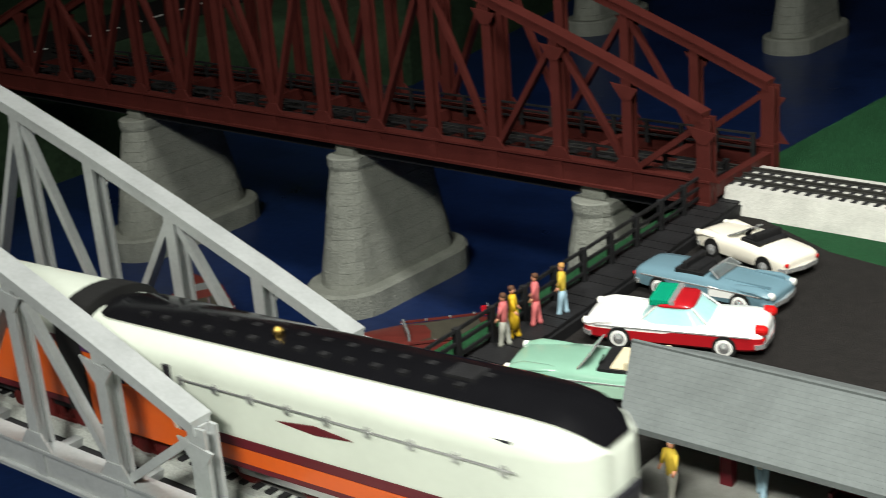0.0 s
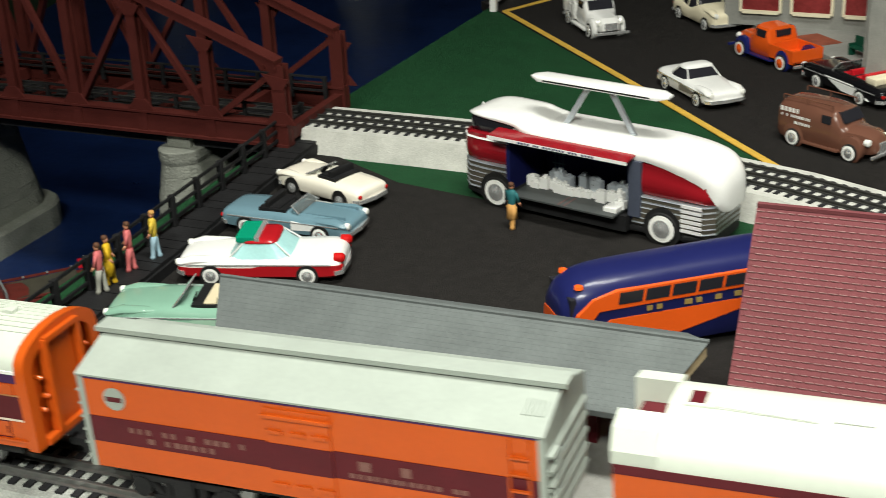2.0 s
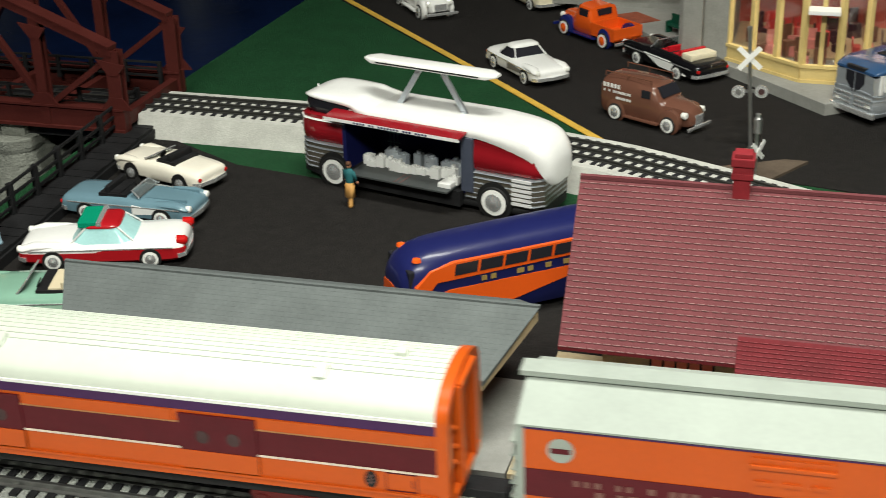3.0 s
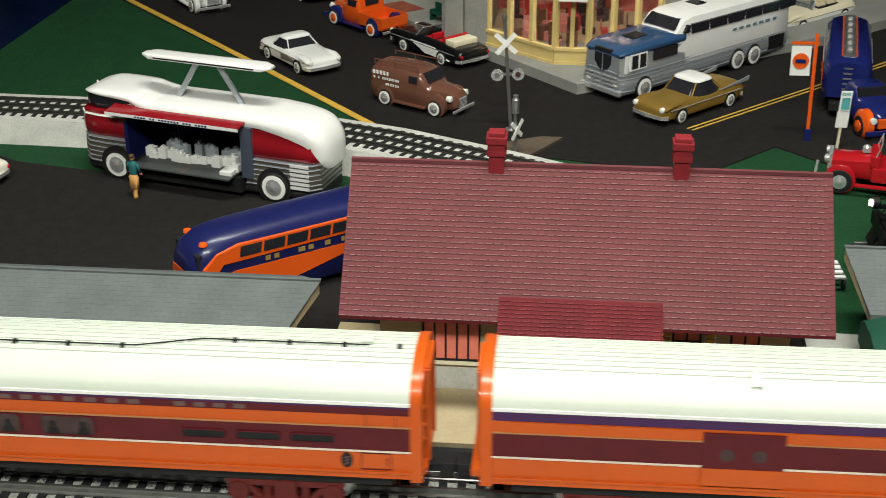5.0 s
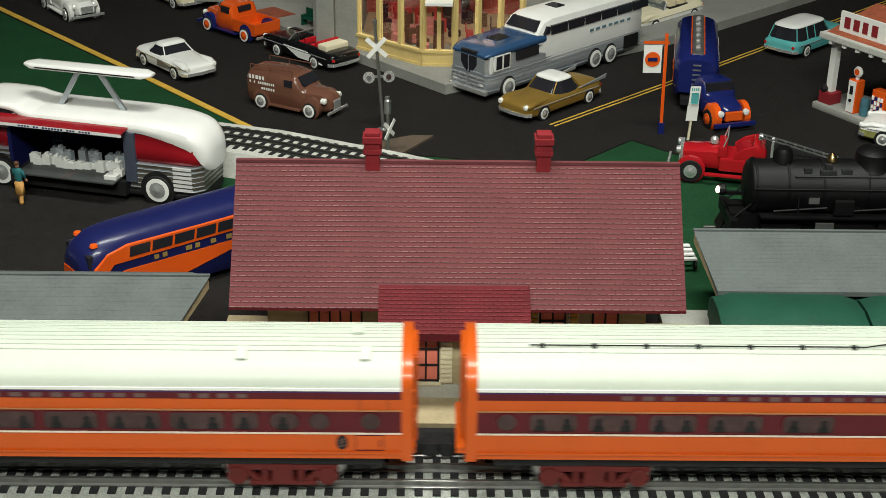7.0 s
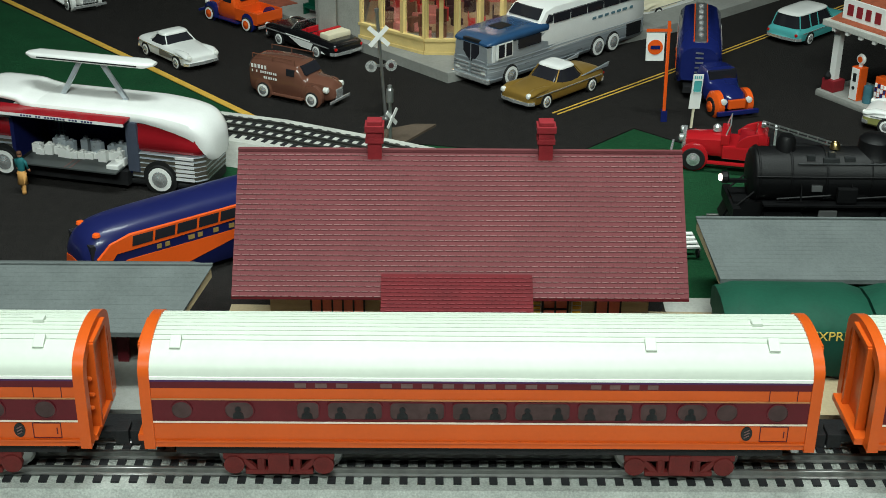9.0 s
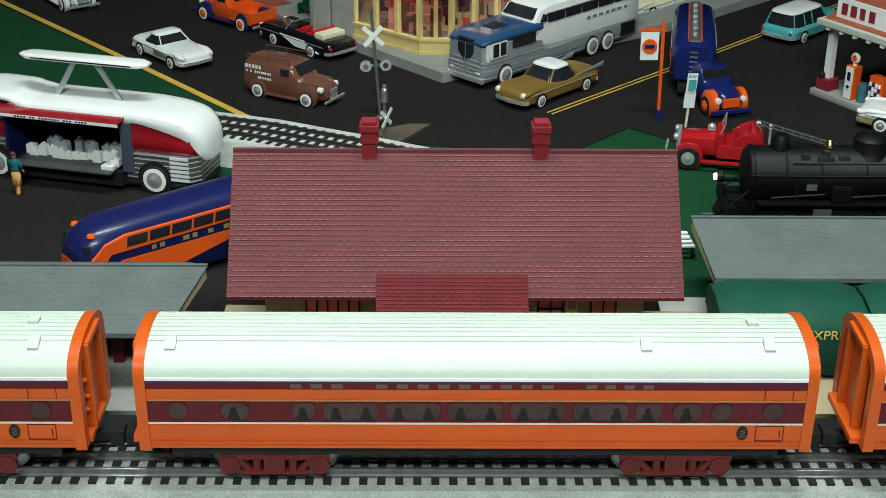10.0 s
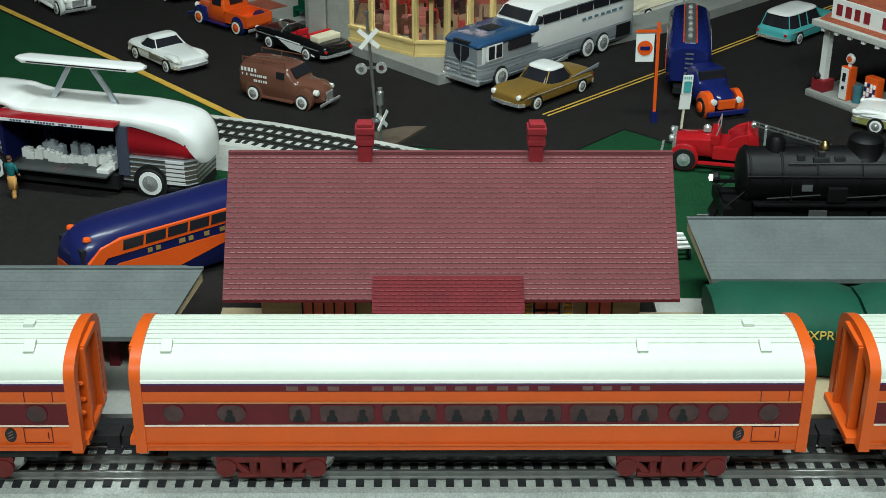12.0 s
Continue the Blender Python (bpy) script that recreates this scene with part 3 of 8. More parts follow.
            bar(bm, (xx - 0.0014, s * (HW + 0.0007), 0.0522 + k * 0.0018 - 0.0008), (xx + 0.0014, s * (HW + 0.0007), 0.0522 + k * 0.0018 + 0.0008), 0.0006, 0.0003, up=(0, 1, 0))
            part("wing_mark", bm, LETTER, em)
        q = side * 0.161
        fr = bmesh.new()
        ys = s * HW - 0.0004, s * HW + 0.0004
        for z in (0.0471, 0.0567):
            box(fr, q - 0.0076, q + 0.0076, *ys, z - 0.00022, z + 0.00022)
        for d in (-0.0076, 0.0076):
            box(fr, q + d - 0.00022, q + d + 0.00022, *ys, 0.0471, 0.0567)
            box(fr, q + d + side * 0.0027 - 0.0002, q + d + side * 0.0027 + 0.0002, *ys, 0.0731, 0.08)
        box(fr, q + side * 0.0055 - 0.0003, q + side * 0.0055 + 0.0003, *ys, 0.0495, 0.0535)
        part("hatch_seam", fr, MAROON, root)
    if baggage:
        for c in (-0.055, 0.07):
            for s in (-1, 1):
                y0, y1 = sorted((s * HW, s * (HW + 0.0012)))
                d = part("sliding_door", B(c - 0.02, c + 0.02, y0, y1, SILL + 0.006, EAVE - 0.008), MAROON, root, "maroon baggage door with two round lights")
                part("kick_plate", B(c - 0.02, c + 0.02, *sorted((s * HW, s * (HW + 0.0016))), SILL + 0.006, 0.0575), ORANGE, d)
                for k in (-0.008, 0.008):
                    bm = bmesh.new()
                    turned(bm, [(0.0036, 0), (0.0036, 0.0005)], 16, (c + k, s * (HW + 0.0013), 0.0655), "y")
                    part("porthole", bm, GLASSGREY, d)
        for a, b in ((-0.17, -0.078), (-0.032, 0.047), (0.093, 0.175)):
            for s in (-1, 1):
                part("raised_panel", B(a, b, *sorted((s * HW, s * (HW + 0.0008))), 0.0731, 0.079), ORANGE, root)
    for v in vents:
        yv = -0.017
        z = EAVE + (TOP - EAVE) * (1 - (yv / HW) ** 2) ** 0.4
        bm = bmesh.new()
        box(bm, v - 0.003, v + 0.003, yv - 0.0042, yv + 0.0042, -0.001, 0.0022, 0.0005)
        o = part("roof_vent", bm, ROOFWHITE, root)
        o.matrix_basis = pose(0, 0, z) @ Matrix.Translation((0, yv, 0)) @ pose(0, 0, 0, 28) @ Matrix.Translation((0, -yv, 0))
    part("roof_hatch", B(L / 2 - 0.034, L / 2 - 0.028, 0.001, 0.007, TOP - 0.001, TOP + 0.002, 0.0006), ROOFWHITE, root)
    if piping:
        bm = bmesh.new()
        ya, yb = -0.0095, -0.001
        zz = lambda y: EAVE + (TOP - EAVE) * (1 - (y / HW) ** 2) ** 0.4 + 0.0012
        rod(bm, (-0.15, ya, zz(ya)), (0.035, ya, zz(ya)), 0.0004, 6)
        rod(bm, (0.035, ya, zz(ya)), (0.068, yb, zz(yb)), 0.0004, 6)
        rod(bm, (0.068, yb, zz(yb)), (0.155, yb, zz(yb)), 0.0004, 6)
        part("roof_conduit", bm, BLACK, root, "thin dark roof conduit")
        for k in range(12):
            x = -0.143 + k * 0.0285
            if 0.04 < x < 0.066:
                continue
            y = ya if x < 0.05 else yb
            part("conduit_clip", B(x - 0.0012, x + 0.0012, y - 0.0012, y + 0.0012, zz(y) - 0.002, zz(y) + 0.0006), BLACK, root)
    return root


COACH = [("o", -0.1675, -0.1572), ("o", -0.1388, -0.1235), ("w", -0.0997, -0.0881), ("w", -0.083, -0.0538), ("w", -0.0492, -0.02), ("w", -0.0152, 0.014), ("w", 0.0187, 0.0482),
         ("w", 0.0529, 0.0824), ("w", 0.0869, 0.1009), ("o", 0.107, 0.1231), ("o", 0.1283, 0.1395), ("o", 0.1562, 0.167)]
LOUNGE = [("o", -0.1675, -0.1572), ("w", -0.15, -0.124), ("w", -0.118, -0.092), ("w", -0.085, -0.059), ("w", -0.053, -0.023), ("w", -0.012, 0.016), ("s", 0.062, 0.084), ("s", 0.09, 0.112), ("s", 0.118, 0.14)]


def reefer():
    L = 0.2425
    root = thing("refrigerator_car", "orange wooden boxcar with pale grey roof and ends", "boxcar")
    w, z0, z1, zt = 0.03, 0.038, 0.0902, 0.1018
    part("body", B(-L / 2 + 0.003, L / 2 - 0.003, -w, w, z0, z1), ORANGE, root, "orange boarded side")
    bm = bmesh.new()
    extrude_x(bm, [(-w - 0.0015, z1), (w + 0.0015, z1), (w + 0.0015, z1 + 0.001), (0, zt), (-w - 0.0015, z1 + 0.001)], -L / 2, L / 2)
    part("roof", bm, ROOFGREY, root, "pale grey peaked roof")
    part("running_board", B(-L / 2 - 0.003, L / 2 + 0.003, -0.006, 0.006, zt - 0.0004, zt + 0.0022), ROOFGREY, root)
    for s in (-1, 1):
        xe = s * (L / 2)
        e = part("end_wall", B(min(xe, xe - s * 0.0035), max(xe, xe - s * 0.0035), -w - 0.0006, w + 0.0006, z0, z1), ROOFGREY, root, "pale grey ribbed end")
        for k in range(5):
            z = z0 + 0.006 + k * 0.0085
            part("end_rib", B(min(xe, xe + s * 0.0018), max(xe, xe + s * 0.0018), -w + 0.002, w - 0.002, z, z + 0.0022, 0.0004), ROOFGREY, e)
        for k in range(6):
            z = z0 + 0.004 + k * 0.0075
            part("grab_iron", B(min(xe, xe + s * 0.003), max(xe, xe + s * 0.003), -w + 0.001, -w + 0.011, z, z + 0.0009), ROOFGREY, e)
        coupler(root, xe, s)
        for t in (-1, 1):
            y = t * w
            if s * t > 0:
                continue
            lad = part("ladder", B(xe - s * 0.017 - 0.0005, xe - s * 0.017 + 0.0005, min(y, y + t * 0.0014), max(y, y + t * 0.0014), z0 + 0.002, z1 - 0.003), ORANGE, root)
            part("ladder_side", B(xe - s * 0.0075 - 0.0005, xe - s * 0.0075 + 0.0005, min(y, y + t * 0.0014), max(y, y + t * 0.0014), z0 + 0.002, z1 - 0.003), ORANGE, lad)
            for k in range(5):
                z = z0 + 0.006 + k * 0.0085
                part("rung", B(xe - s * 0.0123 - 0.005, xe - s * 0.0123 + 0.005, min(y, y + t * 0.002), max(y, y + t * 0.002), z, z + 0.001), ORANGE, lad)
            for k in range(5):
                bm = bmesh.new()
                ya, yb = t * 0.012, t * 0.021
                za, zb = (z1 + 0.001 + (zt - z1 - 0.001) * (1 - abs(v) / w) for v in (ya, yb))
                bar(bm, (xe - s * (0.004 + k * 0.0022), ya, za + 0.0004), (xe - s * (0.004 + k * 0.0022), yb, zb + 0.0004), 0.0011, 0.0014)
                part("roof_louvre", bm, ROOFGREY, root)
    for t in (-1, 1):
        y = t * w
        part("colour_band", B(-L / 2 + 0.0035, L / 2 - 0.0035, min(y, y + t * 0.0004), max(y, y + t * 0.0004), 0.053, 0.0675), MAROON, root, "maroon side band")
        part("eave_line", B(-L / 2 + 0.003, L / 2 - 0.003, min(y, y + t * 0.0006), max(y, y + t * 0.0006), z1 - 0.0016, z1), PURPLE, root)
        d = part("door", B(-0.017, 0.017, min(y, y + t * 0.001), max(y, y + t * 0.001), z0 + 0.003, z1 - 0.004), ORANGE, root, "orange plug door with hinges")
        part("door_band", B(-0.017, 0.017, min(y, y + t * 0.0013), max(y, y + t * 0.0013), 0.053, 0.0675), MAROON, d)
        for z in (0.045, 0.074):
            for q in (-0.012, 0.0, 0.012):
                part("hinge", B(q - 0.004, q + 0.004, min(y, y + t * 0.0022), max(y, y + t * 0.0022), z - 0.001, z + 0.001), ORANGE, d)
        part("door_track", B(-0.018, 0.018, min(y, y + t * 0.0026), max(y, y + t * 0.0026), 0.0815, 0.0832), ORANGE, root)
        bars(root, -0.095, -0.028, 0.0605, 0.0635, 14, FADED, y + t * 0.0004, seed=7)
        bars(root, -0.085, -0.045, 0.0555, 0.0585, 8, FADED, y + t * 0.0004, seed=8)
        bars(root, 0.03, 0.062, 0.059, 0.064, 3, FADED, y + t * 0.0004, seed=9)
        bars(root, 0.025, 0.085, 0.0545, 0.057, 14, FADED, y + t * 0.0004, seed=10)
        part("emblem", turned(bmesh.new(), [(0.0062, 0), (0.0062, t * 0.0007)], 20, (-0.101, y, 0.0785), "y"), ROOFGREY, root, "small pale round emblem")
        part("emblem_bar", B(-0.1055, -0.0965, min(y, y + t * 0.0011), max(y, y + t * 0.0011), 0.0773, 0.0797), MAROON, root)
    part("underframe", B(-L / 2 + 0.008, L / 2 - 0.008, -0.024, 0.024, 0.032, z0), BLACK, root)
    for x in (-0.072, 0.072):
        bogie(root, x, BLACK)
    return root


def tender():
    L = 0.21
    root = thing("tender", "streamlined orange tender with a white roof", "tender")
    x0, x1 = -L / 2, L / 2
    bm = bmesh.new()
    extrude_x(bm, [(-HW, SILL - 0.004), (HW, SILL - 0.004), (HW, EAVE - 0.0022), (-HW, EAVE - 0.0022)], x0 + 0.001, x1)
    part("body", bm, ORANGE, root, "bright orange side")
    bm = bmesh.new()
    c = roof_curve(HW + 0.0003, EAVE - 0.0022, TOP + 0.001)
    skin(bm, [[bm.verts.new((x, y, z)) for y, z in c] for x in (x0 + 0.02, x1)], caps=True)
    part("roof", bm, ROOFWHITE, root, "plain off-white roof", smooth=True)
    for s in (-1, 1):
        bm = bmesh.new()
        extrude_x(bm, [(s * 0.014, EAVE - 0.0022), (s * HW, EAVE - 0.0022), (s * HW, EAVE + 0.004), (s * 0.026, EAVE + 0.013), (s * 0.014, EAVE + 0.0155)], x0, x0 + 0.0205)
        part("rear_shoulder", bm, ROOFWHITE, root)
    part("coal_bunker", B(x0 + 0.004, x0 + 0.02, -0.014, 0.014, EAVE - 0.0022, EAVE + 0.004), MAROON, root, "open maroon rear well")
    part("fill_hatch", B(x0 + 0.026, x0 + 0.04, -0.007, 0.007, TOP, TOP + 0.0018, 0.0006), ROOFWHITE, root)
    part("hatch_opening", B(x0 + 0.028, x0 + 0.035, -0.005, 0.005, TOP + 0.0017, TOP + 0.0021), MAROON, root)
    bm = bmesh.new()
    rod(bm, (x0 + 0.04, -0.006, TOP + 0.002), (x0 + 0.083, -0.008, TOP + 0.0015), 0.0004, 6)
    rod(bm, (x0 + 0.083, -0.012, TOP), (x0 + 0.088, -0.006, TOP + 0.0015), 0.0006, 6)
    rod(bm, (x0 + 0.088, -0.006, TOP + 0.0015), (x0 + 0.105, -0.006, TOP + 0.0015), 0.0004, 6)
    part("roof_wire", bm, DULLMETAL, root)
    for s in (-1, 1):
        part("maroon_line", B(x0 + 0.001, x1, *sorted((s * (HW - 0.001), s * (HW + 0.0006))), EAVE - 0.0067, EAVE - 0.0022), MAROON, root)
        part("skirt_line", B(x0 + 0.001, x1, *sorted((s * (HW - 0.001), s * (HW + 0.0005))), SILL - 0.004, SILL), MAROON, root)
        bm = bmesh.new()
        turned(bm, [(0.0135, 0), (0.0135, 0.0005)], 24, (0.002, s * HW + (0 if s > 0 else -0.0005), 0.0595), "y")
        em = part("emblem", bm, MAROON, root, "round maroon emblem with a plain white wing shape")
        bm = bmesh.new()
        for a, b, w in (((-0.005, 0.0545), (0.004, 0.0575), 0.0045), ((0.004, 0.0575), (-0.003, 0.0665), 0.005), ((0.0035, 0.0575), (0.009, 0.0535), 0.003), ((-0.0035, 0.066), (0.006, 0.067), 0.003)):
            bar(bm, (a[0], s * (HW + 0.0008), a[1]), (b[0], s * (HW + 0.0008), b[1]), w, 0.0006, up=(0, 1, 0))
        part("wing_mark", bm, WHITE, em)
    part("underframe", B(x0 + 0.01, x1 - 0.01, -0.026, 0.026, 0.03, SILL - 0.004), BLACK, root)
    for x in (-0.072, 0.072):
        bogie(root, x, BOGIE, 3, 0.062)
    coupler(root, x0, -1)
    bm = bmesh.new()
    c = [(-HW - 0.0012, SILL - 0.006), *[(-y, z) for y, z in roof_curve(HW + 0.0012, EAVE - 0.0022, TOP + 0.003)], (HW + 0.0012, SILL - 0.006)]
    skin(bm, [[bm.verts.new((x, y, z)) for y, z in c] for x in (x1 - 0.001, x1 + 0.021)])
    part("bellows", bm, TYRE, root, "black rubber bellows")
    return root


def locomotive():
    """Shrouded steam engine, nose towards +x, rear at x = 0."""
    L = 0.395
    root = thing("streamlined_locomotive", "streamlined steam locomotive, orange and pale grey with a black top", "locomotive")
    w = HW + 0.001
    zt = TOP + 0.002

    def section(x, k=1.0, nose=1.0):
        return [(x, y * nose, z) for y, z in [(-w, 0.036), *[(-yy, 0.086 + (z - 0.086) * k) for yy, z in roof_curve(w, 0.084, zt)], (w, 0.036)]]
    xs = [(0.0, 1, 1), (0.33, 1, 1), (0.352, 0.97, 0.97), (0.37, 0.85, 0.9), (0.384, 0.55, 0.76), (0.393, 0.1, 0.52), (0.396, -0.2, 0.3)]
    bm = bmesh.new()
    skin(bm, [[bm.verts.new(p) for p in section(*q)] for q in xs])
    part("shroud", bm, ROOFWHITE, root, "pale cream streamlined shroud", smooth=True)
    # black top from behind the cab window to the nose
    m = bmesh.new()
    rings = []
    for x, k, q, narrow in ((0.0, 1, 1, 0.55), (0.004, 1, 1, 0.8), (0.01, 1, 1, 0.94), (0.018, 1, 1, 1.0), (0.33, 1, 1, 1.0), (0.352, 0.97, 0.97, 1.0), (0.37, 0.85, 0.9, 1.0), (0.38, 0.65, 0.8, 1.0), (0.388, 0.35, 0.66, 1.0), (0.3945, 0.02, 0.44, 1.0)):
        pts = section(x, k, q)[5:13]
        rings.append([m.verts.new((p[0], p[1] * 1.006 * narrow, p[2] + 0.0014)) for p in pts])
    skin(m, rings, caps=False, closed=False)
    part("black_top", m, BLACKGLOSS, root, "black boiler top", smooth=True)
    for s in (-1, 1):
        y0, y1 = s * (w - 0.002), s * (w + 0.0006)
        part("cab_side", B(0.001, 0.072, *sorted((y0, y1)), 0.036, 0.0835), ORANGE, root, "orange cab side")
        bm = bmesh.new()
        extrude_y(bm, [(0.072, 0.036), (0.09, 0.036), (0.072, 0.0835)], *sorted((y0, y1)))
        part("cab_side", bm, ORANGE, root)
        part("maroon_line", B(0.001, 0.07, *sorted((y0, s * (w + 0.0012))), 0.0825, 0.086), PURPLE, root)
        for a, b in ((0.02, 0.028), (0.034, 0.042), (0.045, 0.053), (0.056, 0.062)):
            part("cab_window", B(a, b, *sorted((y0, s * (w + 0.001))), 0.068, 0.08), GLASSDARK, root)
        part("cab_rail", B(0.03, 0.065, *sorted((s * w, s * (w + 0.002))), 0.0655, 0.067), ORANGE, root)
        part("side_window", B(0.084, 0.09, *sorted((y0, s * (w + 0.0012))), 0.078, 0.0875), GLASSDARK, root)
        part("skirt_stripe", B(0.09, 0.37, *sorted((y0, s * (w + 0.0006))), 0.0485, 0.054), MAROON, root, "maroon skirt stripe")
        part("skirt", B(0.086, 0.365, *sorted((y0, s * (w + 0.0008))), 0.0395, 0.0484), ORANGE, root, "orange skirt")
        part("skirt_edge", B(0.086, 0.365, *sorted((y0, s * (w + 0.0005))), 0.036, 0.0394), MAROON, root)
        bm = bmesh.new()
        rod(bm, (0.098, s * (w + 0.0015), 0.0815), (0.355, s * (w + 0.001), 0.0785), 0.0006, 6)
        part("hand_rail", bm, DULLMETAL, root, "long grey handrail")
        for k in range(9):
            x = 0.1 + k * 0.031
            part("rail_stanchion", B(x - 0.0018, x + 0.0018, *sorted((s * w, s * (w + 0.0022))), 0.0785 - k * 0.0003, 0.083 - k * 0.0003), DULLMETAL, root)
        bm = bmesh.new()
        extrude_y(bm, [(0.182, 0.0712), (0.212, 0.074), (0.241, 0.0712), (0.212, 0.069)], *sorted((y0, s * (w + 0.0008))))
        part("name_plate", bm, MAROON, root, "maroon pointed nameplate")
        part("air_intake", B(0.33, 0.352, *sorted((s * 0.018, s * (w - 0.002))), 0.08, 0.092, 0.002), GLASSDARK, root)
        for k in range(3):
            xx = 0.13 + k * 0.06
            bm = bmesh.new()
            turned(bm, [(0.019, -0.002), (0.019, 0.002), (0.016, 0.0022), (0.003, 0.0022), (0.003, 0.004)], 24, (xx, s * 0.018, 0.037), "y")
            part("driving_wheel", bm, BOGIE, root, "red-brown driving wheel")
        bm = bmesh.new()
        bar(bm, (0.13, s * 0.0235, 0.028), (0.25, s * 0.0235, 0.028), 0.002, 0.004)
        part("side_rod", bm, DULLMETAL, root)
    for k in range(14):
        for s in (-1, 0.25):
            x = 0.045 + k * 0.02 + (0.008 if s > 0 else 0)
            part("roof_plate", B(x - 0.0028, x + 0.0028, s * 0.0115 - 0.002, s * 0.0115 + 0.002, zt - 0.0025, zt + 0.0016), BLACK, root)
    bm = bmesh.new()
    turned(bm, [(0.003, 0), (0.003, 0.004), (0.0012, 0.006)], 10, (0.16, -0.004, zt + 0.001))
    part("whistle", bm, mat("brass", (0.7, 0.45, 0.12), 0.25, metal=1.0, var=0.05), root, "brass whistle")
    part("stack_cover", B(0.29, 0.31, -0.007, 0.007, zt, zt + 0.003, 0.001), BLACK, root)
    bm = bmesh.new()
    turned(bm, [(0.0075, 0), (0.0075, 0.004), (0.006, 0.005), (0, 0.0052)], 16, (0.386, 0, 0.083), "x")
    part("headlight", bm, CHROME, root, "chrome headlight")
    part("nose_grille", B(0.383, 0.3985, -0.012, 0.012, 0.05, 0.064, 0.003), GLASSDARK, root, "dark nose opening")
    part("pilot", B(0.365, 0.392, -0.022, 0.022, 0.018, 0.038, 0.004), MAROON, root)
    part("underframe", B(0.005, 0.36, -0.022, 0.022, 0.026, 0.036), BLACK, root)
    for x in (0.04, 0.33):
        bogie(root, x, BOGIE, 2, 0.04)
    squeeze = Matrix.Diagonal((0.88, 1, 1, 1))
    for ob in root.children_recursive:
        ob.data.transform(squeeze)
    return root


# distances of each unit from the right end of the coach that stops before the station
CAR_L, PITCH = 0.369, 0.398
coach = passenger_car("coach", "orange and maroon coach with an off-white roof, stopped before the depot", CAR_L, COACH, vents=(-0.1656, 0.0918, 0.1587))
lounge = passenger_car("lounge_car", "orange and maroon lounge car with roof conduit", CAR_L, LOUNGE, piping=True)
baggage = passenger_car("baggage_car", "orange baggage car with maroon sliding doors", CAR_L, (), baggage=True, vents=(-0.05, 0.12))
rear_coach = passenger_car("coach", "orange and maroon coach following at the rear of the train", CAR_L, COACH, vents=(-0.1656, 0.0918, 0.1587))
box_car, fuel_tender, engine = reefer(), tender(), locomotive()
CONSIST = [(rear_coach, -0.185 - PITCH), (coach, -0.185), (lounge, -0.185 + PITCH), (baggage, -0.185 + 2 * PITCH), (box_car, 0.948), (fuel_tender, 1.203), (engine, 1.331)]


# ---- the depot ----
# paler butt colours: the light that shingle edges catch, put into the paint
BUTT = mat("lit_shingle_edge", (0.25, 0.145, 0.137), 0.8, var=0.3, scale=200)
BUTTRED = mat("lit_red_edge", (0.2, 0.045, 0.05), 0.8, var=0.2, scale=200)


def shingle_roof(root, x0, x1, ya, za, yb, zb, rows, w, material, name="shingle", skew=0.0):
    """Courses of shingles from the ridge (yb, zb) down to the eave (ya, za), each course a part."""
    d = Vector((0, yb - ya, zb - za))
    L = d.length
    d /= L
    nrm = Vector((0, -d.z, d.y)) if d.y > 0 else Vector((0, d.z, -d.y))
    h = L / rows
    rnd = random.Random(5)
    for r in range(rows):
        bm = bmesh.new()
        x = x0 - (w / 2 if r % 2 else 0)
        while x < x1 - 1e-6:
            a, b = max(x, x0), min(x + w - 0.0001, x1)
            if b - a > 0.0005:
                lift = rnd.uniform(0.0005, 0.00053)
                p = [Vector((q, ya, za)) + d * (h * t) for q in (a, b) for t in (r, r + 1.15)]
                lo = [p[0] + nrm * lift, p[2] + nrm * lift, p[3] + nrm * 0.0002, p[1] + nrm * 0.0002]
                v = [bm.verts.new(c) for c in lo] + [bm.verts.new(c - nrm * 0.001) for c in lo]
                for q in ((0, 1, 2, 3), (0, 4, 5, 1), (1, 5, 6, 2), (3, 7, 4, 0)):
                    bm.faces.new([v[i] for i in q])
            x += w
        part(name, bm, material, root)
        # dashes that paint a highlight along the course's lower edge
        edge = bmesh.new()
        x = x0 + (w / 2 if r % 2 else 0)
        p = Vector((0, ya, za)) + d * (h * r) + nrm * 0.00065
        while x < x1 - w:
            q = [p + Vector((x + w * rnd.uniform(0.06, 0.12), 0, 0)), p + Vector((x + w * rnd.uniform(0.82, 0.93), 0, 0))]
            bar(edge, q[0], q[1], 0.0005, 0.00035)
            x += w
        part("butt_edge", edge, BUTT if material is SHINGLE else BUTTRED, root, "pale shingle edge, caught light put into its colour")


def windowed(root, name, x0, x1, y, z0, z1, nx, nz, pane, frame_m, label):
    """A window or glazed door on a wall that faces -y."""
    w = part(name, B(x0, x1, y - 0.0012, y + 0.001, z0, z1), pane, root, label)
    t = 0.0011
    bm = bmesh.new()
    for i in range(nx + 1):
        x = x0 + (x1 - x0) * i / nx
        box(bm, x - t / 2, x + t / 2, y - 0.0024, y, z0 - t / 2, z1 + t / 2)
    for k in range(nz + 1):
        z = z0 + (z1 - z0) * k / nz
        box(bm, x0 + t / 2, x1 - t / 2, y - 0.0022, y, z - t / 2, z + t / 2)
    part("window_frame", bm, frame_m, w)
    bm = box(bmesh.new(), x0 - 0.002, x1 + 0.002, y - 0.003, y, z0 - 0.003, z0 - 0.0006)
    part("sill", bm, CREAM, w)
    return w


PANE = mat("salmon_window", (0.75, 0.2, 0.14), 0.35, var=0.1, scale=100)


